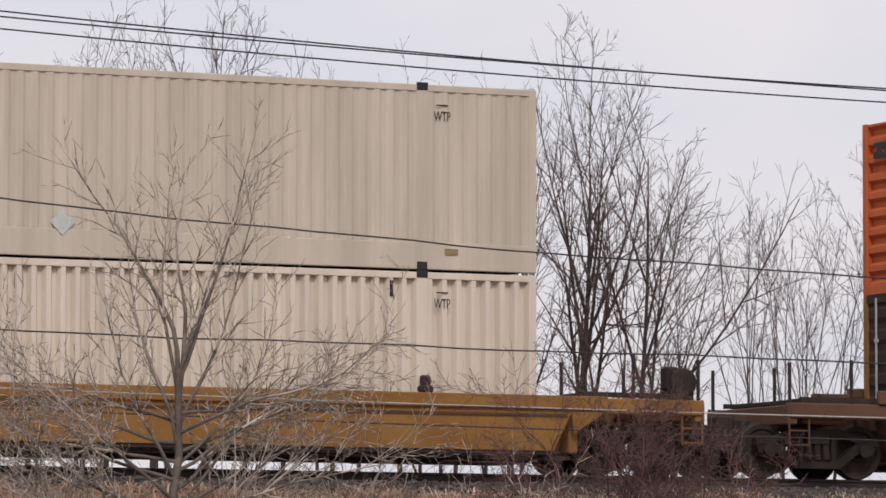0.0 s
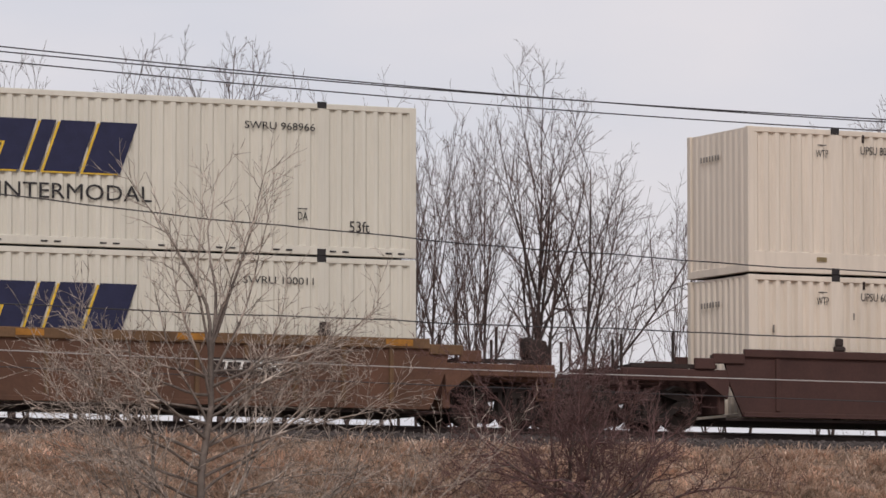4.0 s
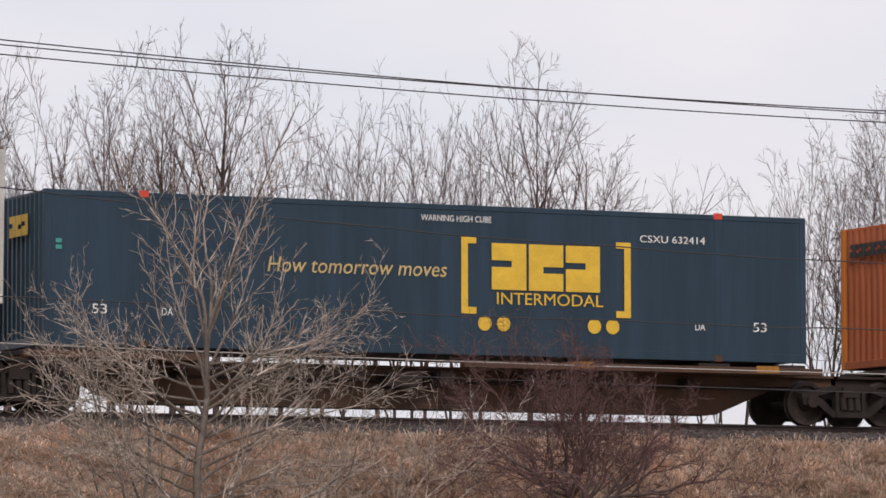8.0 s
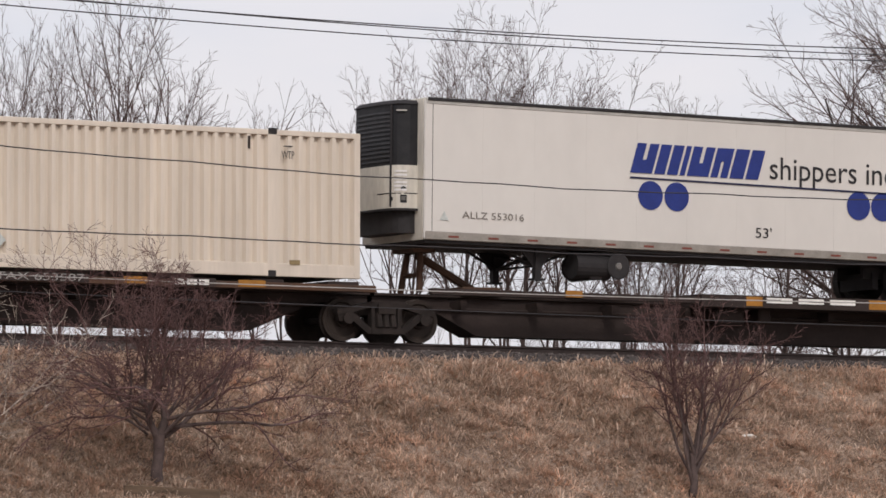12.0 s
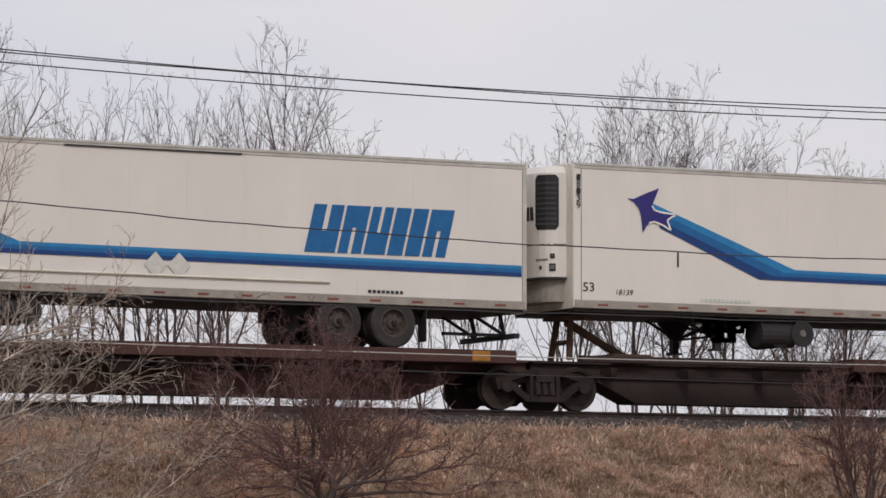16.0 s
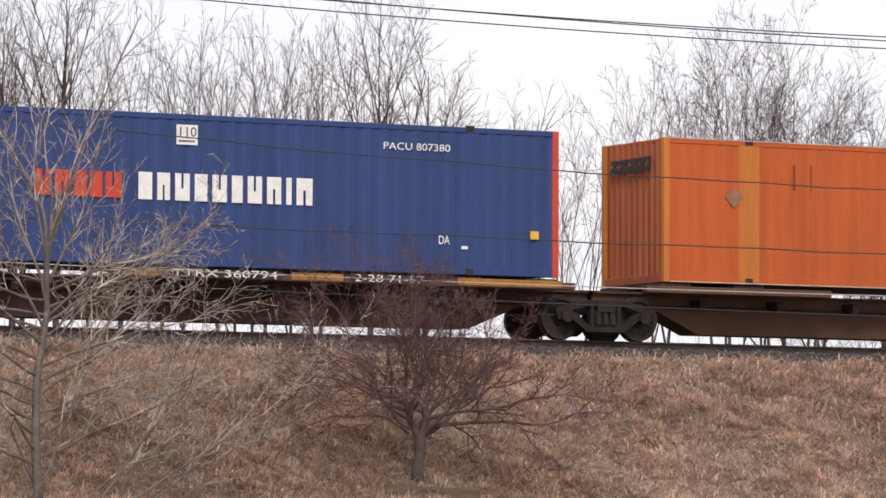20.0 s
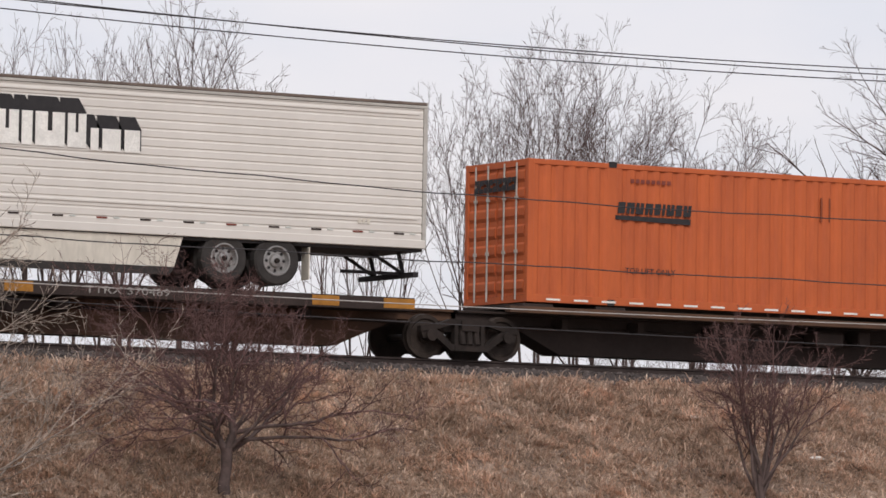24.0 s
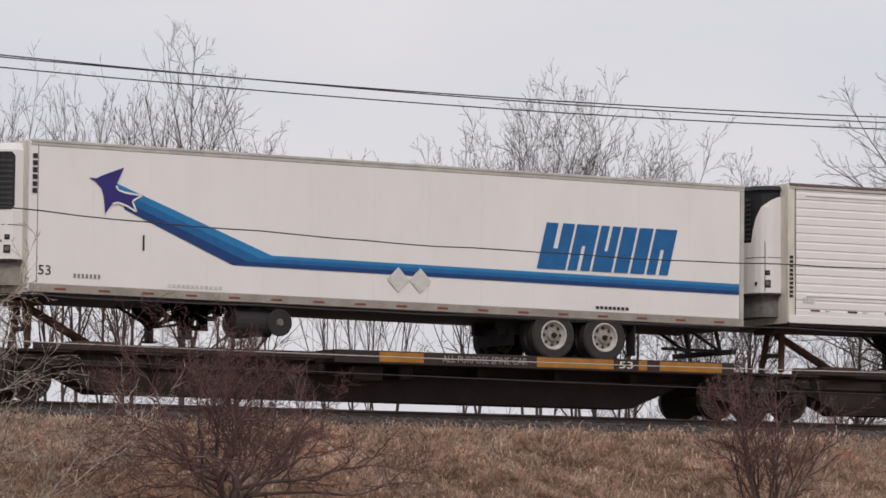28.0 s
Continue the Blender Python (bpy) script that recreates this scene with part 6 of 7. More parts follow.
# rear of each load along the train, floor height, load
LOADS = [
    (83.99, 3.08, beige_box("UPSU 804598", BEIGE_GREY, BEIGE, 0.018, 1, 0.42)),
    (83.99, 0.14, beige_box("UPSU 601322", BEIGE, None, 0.085)),
    (60.53, 3.11, beige_box("UPSU 801553", BEIGE, None, 0.042, 0, 0.42)),
    (60.53, 0.16, beige_box("UPSU 601791", BEIGE, None, 0.06)),
    (37.13, 3.12, swift_box("SWRU 968966", True)),
    (37.13, 0.18, swift_box("SWRU 100011", False)),
    (107.5, 3.10, orange_box("orange freight container with worn black emblem", "ribbed")),
    (107.5, 0.20, container("dark grey freight container in a well car", CAR_DARK, CAR_YELLOW)),
    (16.08, 1.18, orange_box("orange smooth-sided freight container with ochre posts", "smooth")),
    (-2.34, 1.14, navy_box()),
    (-54.19, 1.16, beige_box("UPSU 601931", BEIGE, None, 0.075, 0, 0.26)),
    (-72.90, 1.16, beige_box("UPSU 601133", BEIGE, None, 0.075, 0, 0.26)),
    (-127.20, 1.14, orange_box("orange ribbed freight container with louvred end", "ribbed")),
    (-147.89, 1.12, orange_box("orange smooth-sided freight container with ochre posts", "smooth")),
    (-166.42, 1.13, blue_box()),
    (-185.19, 1.14, orange_box("bright orange freight container with grey placards", "plain")),
    (-205.87, 1.13, orange_box("orange ribbed freight container with worn doors", "rear")),
    (-19.30, 1.94, prime_trailer("white ribbed refrigerated trailer with dark shield emblem", "intermodal", (12.55, 13.75), RIM_ALU, (5.4, 11.5), 5.0, None, lift=0.1)),
    (-36.57, 1.93, alliance_trailer()),
    (-91.07, 1.93, marten_trailer("white refrigerated trailer with blue bird and stripe", (12.3, 13.5), RIM_DULL, False, WHITE, False, "18139")),
    (-108.30, 1.96, marten_trailer("white refrigerated trailer with blue bird and soot stain", (12.0, 13.2), RIM_DARK, False, WHITE, True, "19489")),
    (-224.36, 2.08, prime_trailer("white ribbed refrigerated trailer with block emblem", "inc", (11.7, 12.85), RIM_ALU, (5.0, 10.8), 4.4, (2.75, 0.42))),
    (-243.59, 2.05, marten_trailer("white refrigerated trailer with reversed blue bird and stripe", (11.4, 12.6), RIM_WHITE, True, WHITE_NEW, False, "20125")),
    (-261.54, 1.94, prime_trailer("clean white ribbed refrigerated trailer with shield and leaf badge", "intermodal", (12.65, 13.85), RIM_WHITE, (5.4, 11.5), 5.0, (6.7, -0.42), WHITE_NEW)),
    (-278.80, 1.91, marten_trailer("white refrigerated trailer with blue bird, stripe and white wheels", (11.65, 12.85), RIM_WHITE, False, WHITE_NEW)),
]
TIP = {-19.30: -0.46, -36.57: -0.54, -91.07: -0.33, -108.30: -0.42, -243.59: 0.53, -261.54: -0.16, -278.80: -0.51}
for x, z, ob in LOADS:
    ride(ob, x, z, TIP.get(x, 0.0))

WELLS = [
    (107.5, well_car(CAR_BROWN, "rust-brown well car under stacked containers", 1.55, 1.0, [])),
    (83.99, well_car(CAR_YELLOW, "weathered yellow well car with low sides", 1.15, 1.25, [("DTTX", 3.45, 0.46, 0.7, 0.2), ("467890", 4.62, 0.46, 0.95, 0.2)])),
    (60.53, well_car(CAR_MAROON, "dark maroon well car under stacked beige containers", 1.55, 2.6, [])),
    (37.13, well_car(CAR_BROWN, "rust-brown well car with ochre top chord", 1.57, 1.0, [("TTRX", 12.6, 0.95, 1.3, 0.26)], CHORD)),
]
first = True
for x, car in WELLS:
    ride(car, x)
    for bx in (-2.2, LENGTH + 2.2):
        fit_bogie(PROTO, car, bx, first)
        first = False

# platforms: rear of load, kind, paint, lettering, coupled at the rear, coupled at the head, yellow plates
PLAIN = ((0.6, 1.3), (5.2, 5.7), (10.9, 11.4), (14.4, 15.2))
PLATFORMS = [
    (16.08, "box", CAR_DARK, [("TTAX 653597", 4.0, 2.2)], False, "brake", PLAIN),
    (-2.34, "box", CAR_RUST, [], False, False, ((10.9, 11.4), (15.0, 15.5))),
    (-19.30, "trailer", CAR_DARK, [("bars", 11.9, 0.5)], False, False, ((8.0, 8.5), (10.2, 10.7), (14.0, 14.6))),
    (-36.57, "trailer", CAR_DARK, [("bars", 9.4, 2.4)], False, False, ((3.3, 3.7), (7.7, 8.3), (10.8, 11.3), (14.6, 15.1))),
    (-54.19, "box", CAR_DARK, [("TTAX 653587", 9.0, 2.1), ("bars", 12.4, 0.8)], "bare", False, ((0.2, 1.2), (10.9, 11.4), (13.4, 14.0))),
    (-72.90, "box", CAR_RUST, [], False, "bare", ((0.5, 1.0), (8.4, 8.9))),
    (-91.07, "trailer", CAR_DARK, [], False, False, ((10.8, 11.3), (14.6, 15.1))),
    (-108.30, "trailer", CAR_MAROON, [], "bare", False, ((14.9, 15.3),)),
    (-127.20, "box", CAR_DARK, [("2-28 71-57", 2.6, 1.3), ("TTRX 360754", 5.9, 1.9)], False, "brake", ((0.1, 1.9), (4.6, 5.0), (7.6, 8.2), (14.0, 15.2))),
    (-147.89, "box", CAR_BROWN, [("TTRX ALL PURPOSE SPINE CAR", 12.2, 3.4)], False, False, ((9.0, 10.4), (14.2, 16.3))),
    (-166.42, "box", CAR_MAROON, [("TTRX 360794", 8.9, 2.2), ("2-28 71-57", 12.4, 1.5)], "bare", False, ((1.2, 2.2), (6.8, 7.6), (10.3, 11.4), (13.9, 16.2))),
    (-185.19, "box", CAR_DARK, [("TTRX 370489", 5.8, 1.7)], False, "brake", ((0.1, 0.7), (14.0, 14.6))),
    (-205.87, "box", CAR_DARK, [], False, False, ((10.0, 10.6), (13.8, 14.4), (16.0, 16.4))),
    (-224.36, "trailer", CAR_RUST, [("TTRX 370489", 9.6, 1.8)], "bare", False, ((1.8, 2.4), (7.0, 7.6), (13.6, 14.2), (15.2, 15.9))),
    (-243.59, "trailer_flip", CAR_BROWN, [("TTAX 653533", 4.1, 2.3), ("53", 7.5, 0.35)], False, "brake", ((0.4, 2.3), (5.4, 7.1), (8.2, 9.0), (15.2, 15.7))),
    # last two platforms: dark paint stands in for the shade on sill and edges
    (-261.54, "trailer", CAR_DARK, [("bars", 10.2, 0.9), ("53", 13.3, 0.32)], False, False, ((7.7, 9.6), (10.9, 13.0), (13.7, 13.9), (14.2, 15.7))),
    (-278.80, "trailer", CAR_DARK, [("ALL PURPOSE SPINE CAR", 10.0, 1.95), ("53", 13.3, 0.32)], False, False, ((7.6, 8.6), (11.2, 13.0), (13.6, 13.8), (14.1, 15.6))),
]
# stretches of a platform where the side strip is left open under the box
OPENINGS = {-2.34: (3.2, 8.6), -147.89: (3.9, 8.7), -166.42: (3.4, 6.6), -185.19: (9.2, 11.9)}
for i, (x, sort, paint, words, rear, head, plates) in enumerate(PLATFORMS):
    # an articulated joint lies midway between two loads; a coupled end keeps its own bogie inboard
    ahead = PLATFORMS[i - 1][0] if i else None
    behind = PLATFORMS[i + 1][0] if i + 1 < len(PLATFORMS) else x - 17.3
    right = LENGTH - 0.75 if head else (ahead - x + LENGTH) / 2
    left = 0.75 if rear else (behind + LENGTH - x) / 2
    car = ride(spine_car(left, right, sort, paint, words, rear, head, plates, OPENINGS.get(x)), x)
    fit_bogie(PROTO, car, left, False)
    if head:
        fit_bogie(PROTO, car, right, False)


# ---- trees, bushes, grass, wires, litter ----
class Wood:
    """Collects tapering branch pieces and turns them into tubes."""

    def __init__(self, seed):
        self.rnd = random.Random(seed)
        self.thick, self.thin, self.least = [], [], 0.0038
        self.stems = 0
        self.low, self.fade = 1.05, 0.45

    def stem(self, p, d, length, r, level, spec):
        """A wandering stem with side branches. spec: one row a level of (pieces, wander, lift, bare part, children, child angle, child length, child radius)."""
        rnd = self.rnd
        n, wander, lift, bare, kids, angle, clen, crad = spec[level]
        step = length / n
        r_end = max(0.003, r * (0.16 if level == 0 else 0.3 if level < len(spec) - 1 else 0.55))
        self.stems += level == 0
        spots = []
        q = p
        for i in range(n):
            d = (d + Vector((rnd.gauss(0, wander), rnd.gauss(0, wander), rnd.gauss(0, wander) + lift))).normalized()
            e = q + d * step
            a, b = r + (r_end - r) * i / n, r + (r_end - r) * (i + 1) / n
            (self.thick if a > 0.022 else self.thin).append((*q, *e, a, b, self.stems))
            spots.append((q, e, d, a))
            q = e
        if level + 1 < len(spec) and spec[level + 1]:
            count = kids if kids >= 1 else (1 if rnd.random() < kids else 0)
            count = max(1, round(count * rnd.uniform(0.75, 1.25))) if kids >= 1 else count
            turn = rnd.uniform(0, 6.28)
            for k in range(count):
                f = bare + (1 - bare) * (k + rnd.random() * 0.8) / count
                q0, e0, dd, a = spots[min(n - 1, int(f * n))]
                w = f * n - int(f * n)
                turn += 2.4 + rnd.uniform(-0.4, 0.4)
                u = dd.orthogonal().normalized()
                u = Matrix.Rotation(turn, 3, dd) @ u
                ang = radians(angle * rnd.uniform(0.7, 1.3))
                cd = dd * math.cos(ang) + u * math.sin(ang)
                self.stem(q0.lerp(e0, min(1, w)), cd, clen * length * (self.low - self.fade * f) * rnd.uniform(0.7, 1.25), max(self.least, min(a * 0.72, r * crad)), level + 1, spec)
        return spots

    def mesh(self, pieces, sides, mat, name):
        s = np.array(pieces, dtype=np.float64)
        p, q, r0, r1 = s[:, 0:3], s[:, 3:6], s[:, 6], s[:, 7]
        d = q - p
        d /= np.linalg.norm(d, axis=1)[:, None] + 1e-9
        h = np.where(np.abs(d[:, 2:3]) < 0.9, np.array([[0, 0, 1.0]]), np.array([[1.0, 0, 0]]))
        u = np.cross(d, h)
        u /= np.linalg.norm(u, axis=1)[:, None] + 1e-9
        v = np.cross(d, u)
        a = np.arange(sides) * 2 * math.pi / sides
        ring = np.cos(a)[None, :, None] * u[:, None, :] + np.sin(a)[None, :, None] * v[:, None, :]
        lo = p[:, None, :] + ring * r0[:, None, None]
        hi = (q + d * r1[:, None] * 0.3)[:, None, :] + ring * r1[:, None, None]
        verts = np.concatenate([lo, hi], 1).reshape(-1, 3)
        base = (np.arange(len(s)) * 2 * sides)[:, None]
        i = np.arange(sides)[None, :]
        j = (i + 1) % sides
        faces = np.stack([base + i, base + j, base + sides + j, base + sides + i], -1).reshape(-1, 4)
        me = bpy.data.meshes.new(name)
        me.vertices.add(len(verts))
        me.vertices.foreach_set("co", verts.ravel())
        me.loops.add(len(faces) * 4)
        me.loops.foreach_set("vertex_index", faces.ravel().astype(np.int32))
        me.polygons.add(len(faces))
        me.polygons.foreach_set("loop_start", np.arange(len(faces), dtype=np.int32) * 4)
        me.polygons.foreach_set("use_smooth", np.ones(len(faces), dtype=bool))
        me.update(calc_edges=True)
        me.materials.append(mat)
        return me

    def tree(self, name, label, category, group, mat, at, twig=None):
        ob = thing(name, label, category, group, at=pose(*at))
        for k in sorted({p[8] for p in self.thick}):
            part("stem" if self.stems > 1 else "trunk", self.mesh([p for p in self.thick if p[8] == k], 6, mat, "stem"), None, ob)
        part("crown", self.mesh(self.thin, 3, twig or mat, "crown"), None, ob)
        return ob


def far_tree(seed, x, y, top, half, stems, girth, lean=0.0, sweep=0.0, dense=1.0):
    """A bare tree behind the track: ascending stems from one foot, crown half as wide as given; sweep bends its limbs outwards."""
    w = Wood(seed)
    w.least, w.low, w.fade = 0.0052, 1.3, 0.8
    base = float(bank_height(x, y)) - 0.1
    h = top - base
    reach = 0.56 if stems < 3 else 0.50
    angle = 1.5 * math.degrees(math.asin(min(0.5, half / (0.8 * reach * h)))) + 4 + 12 * sweep
    limbs = round((14 if stems == 1 else 10 if stems == 2 else 8 if stems < 5 else 7) * dense)
    fine = dense > 0.8
    spec = [(12, 0.03, 0.02, 0.42, limbs, angle, reach, 0.60), (8, 0.036, 0.04 - 0.04 * sweep, 0.16, 8 if fine else 6, 35, 0.42, 0.55),
            (4, 0.05, 0.03 - 0.03 * sweep, 0.08, 4 if fine else 3, 36, 0.52, 0.6), (3, 0.05, 0.02, 0.1, 1 if fine else 0.6, 34, 0.5, 0.7), (2, 0.05, 0.02, 0.0, 0, 0, 0, 0)]
    for k in range(stems):
        u = (2 * k + 1) / stems - 1 + w.rnd.uniform(-0.15, 0.15)
        d = Vector((u * half * 0.62, w.rnd.uniform(-0.35, 0.35) * half, h)).normalized()
        g = h * (1 - 0.22 * abs(u) * (stems > 2)) * (w.rnd.uniform(0.86, 1.0) if stems > 1 else 1.0)
        w.stem(Vector((0.10 * u * (stems > 1), 0.05 * w.rnd.uniform(-1, 1), 0)), d, g, girth * (1 if k == stems // 2 else w.rnd.uniform(0.65, 0.9)), 0, spec)
    # stretch the crown to its height and width, and stand its middle over the foot
    rows = np.array(w.thick + w.thin)
    rows[:, [2, 5]] *= h / np.percentile(rows[:, 5], 99.6)
    high = rows[rows[:, 5] > 0.62 * h]
    mid = np.median(high[:, 3])
    wide = np.percentile(np.abs(high[:, 3] - mid), 93)
    k = min(1.7, max(0.55, half / wide))
    for a in (0, 3):
        rows[:, a] = (rows[:, a] - mid * rows[:, a + 2] / h) * k + lean * rows[:, a + 2]
        rows[:, a + 1] *= k
    w.thick, w.thin = ([tuple(r) for r in part_rows] for part_rows in (rows[:len(w.thick)], rows[len(w.thick):]))
    label = "bare grey-brown deciduous tree with several upright stems" if stems > 1 else "slender bare grey-brown deciduous tree"
    return w.tree("bare_tree", label, "tree", "bare trees behind the track", BARK, (x, y, base), TWIG)


# seed, place, height of the top, half width of the crown, stems, girth, lean, sweep, density
FAR = [
    (10, -13.0, 13, 8.0, 1.17, 2, 0.081, 0.0, 0.0, 1.05), (11, -11.4, 14, 7.6, 1.04, 2, 0.081, 0.0, 0.0, 1.05), (12, -10.1, 13, 8.2, 1.22, 1, 0.081, 0.0, 0.0, 1.05), (13, -8.74, 14, 8.4, 1.2, 3, 0.078, 0.0, 0.0, 0.92),
    (14, -7.75, 13, 8.5, 1.2, 3, 0.073, 0.0, 0.0, 0.92), (15, -7.1, 12, 8.65, 1.3, 3, 0.078, 0.0, 0.0, 0.92), (16, -5.5, 15, 8.4, 1.0, 2, 0.073, 0.0, 0.0, 0.92), (17, -5.3, 13, 8.8, 1.2, 3, 0.078, 0.0, 0.0, 0.92),
    (18, -4.6, 12, 9.1, 1.56, 1, 0.106, 0.0, 0.0, 1.05), (19, -2.67, 15, 8.1, 0.96, 1, 0.060, 0.0, 0.0, 0.78), (20, -2.34, 14, 7.8, 0.88, 1, 0.060, 0.0, 0.0, 0.78), (21, -1.95, 13, 8.1, 1.31, 2, 0.072, 0.0, 0.0, 0.78),
    (22, -0.38, 15, 7.7, 0.96, 1, 0.060, 0.0, 0.0, 0.78), (23, -0.3, 13.5, 8.7, 1.31, 1, 0.078, 0.0, 0.0, 0.78), (24, 1.34, 16, 7.9, 0.88, 1, 0.060, 0.0, 0.0, 0.78), (25, 1.05, 14, 8.15, 1.22, 2, 0.066, 0.0, 0.0, 0.78),
    (26, 2.23, 15, 7.7, 0.88, 1, 0.060, 0.0, 0.0, 0.78), (27, 1.95, 13, 8.0, 1.31, 2, 0.066, 0.0, 0.0, 0.78), (28, 3.3, 16, 7.8, 0.79, 1, 0.060, 0.0, 0.0, 0.78), (29, 2.9, 12, 9.25, 1.37, 1, 0.105, 0.0, 0.1, 0.82),
    (30, 4.0, 12.5, 8.0, 1.56, 3, 0.08, 0.055, 0.2), (31, 6.1, 15, 6.7, 1.14, 1, 0.054, 0.0, 0.0, 0.6), (32, 7.48, 14, 6.5, 0.70, 1, 0.048, 0.0, 0.0, 0.6), (33, 8.45, 14, 6.6, 0.79, 2, 0.048, 0.0, 0.0, 0.6),
    (34, 9.6, 15, 6.0, 1.05, 2, 0.048, 0.0, 0.0, 0.6), (35, 10.9, 13, 7.3, 1.17, 2, 0.066, 0.02, 0.2), (36, 12.2, 12, 8.1, 1.6, 4, 0.06, -0.04, 0.2), (37, 13.3, 12, 8.65, 2.0, 6, 0.06, 0.0, 0.25),
    (38, 14.6, 12.5, 8.25, 1.7, 4, 0.06, 0.04, 0.2), (39, 17.1, 13, 7.9, 1.7, 5, 0.06, 0.0, 0.2), (40, 18.9, 14, 7.2, 1.04, 2, 0.060, 0.04, 0.2), (41, 24.6, 11.5, 8.7, 2.4, 3, 0.13, -0.22, 0.8, 1.6),
    (42, 27.2, 11.5, 9.8, 2.8, 4, 0.14, -0.27, 0.8, 1.6), (43, 29.0, 12, 10.4, 2.8, 4, 0.14, -0.18, 0.8, 1.6), (44, 29.6, 13, 9.8, 2.2, 3, 0.12, -0.05, 0.6, 1.5),
    (45, 20.7, 12, 5.4, 1.5, 3, 0.085, 0.05, 0.5), (46, 22.4, 11.5, 5.0, 1.3, 2, 0.095, -0.05, 0.5),
]
for row in FAR:
    far_tree(*row)

# low brush behind the rails
for i in range(16):
    if i % 2 or i in (0, 2, 4):
        continue
    w = Wood(200 + i)
    x, y = -13 + 2.9 * i + w.rnd.uniform(-0.8, 0.8), 8.5 + w.rnd.uniform(-0.8, 2.0)
    base = float(bank_height(x, y)) - 0.1
    tall = w.rnd.uniform(2.9, 3.6) if x < 10 else w.rnd.uniform(3.4, 4.6)
    for k in range(3):
        a = k * 2.1 + w.rnd.random()
        w.stem(Vector((0.1 * math.cos(a), 0.1 * math.sin(a), 0)), Vector((0.45 * math.cos(a), 0.3 * math.sin(a), 1)).normalized(), tall * w.rnd.uniform(0.7, 1.1), 0.026, 0,
               [(6, 0.09, 0.03, 0.2, 5, 32, 0.42, 0.6), (5, 0.1, 0.06, 0.1, 3, 32, 0.5, 0.7), (3, 0.16, 0.05, 0, 0, 0, 0, 0)])
    w.tree("brush", "thin leafless grey-brown brush behind the rails", "shrub", "brush behind the track", BARK, (x, y, base), TWIG)

# a thicket of fine brush at the foot of the wood, lower at its one end
for k, (x, y, tall) in enumerate(((-11.8, 9.8, 3.7), (-10.3, 9.3, 3.6), (-8.6, 10.0, 3.7), (-7.0, 9.4, 3.6), (-5.2, 9.9, 3.7), (-3.4, 9.3, 3.5), (-1.6, 9.8, 3.6), (11.2, 10.2, 3.9), (12.1, 9.6, 3.8), (13.0, 10.4, 3.9), (13.9, 9.7, 4.0), (14.8, 10.3, 4.3), (15.6, 10.6, 5.0), (16.6, 11.2, 5.0), (17.7, 10.2, 5.0), (18.9, 11.0, 5.0), (20.1, 10.3, 5.0), (21.5, 11.2, 5.0))):
    w = Wood(240 + k)
    base = float(bank_height(x, y)) - 0.1
    for j in range(6):
        a = j * 2.4 + w.rnd.random()
        w.stem(Vector((0.35 * math.cos(a), 0.3 * math.sin(a), 0)), Vector((0.5 * math.cos(a), 0.4 * math.sin(a), 1)).normalized(), tall * w.rnd.uniform(0.8, 1.2), 0.02, 0,
               [(6, 0.09, 0.03, 0.1, 9, 34, 0.42, 0.6), (5, 0.1, 0.05, 0.1, 5, 34, 0.5, 0.7), (3, 0.16, 0.05, 0, 0, 0, 0, 0)])
    w.tree("brush", "thicket of fine leafless brown brush behind the rails", "shrub", "brush behind the track", BARK, (x, y, base), TWIG)


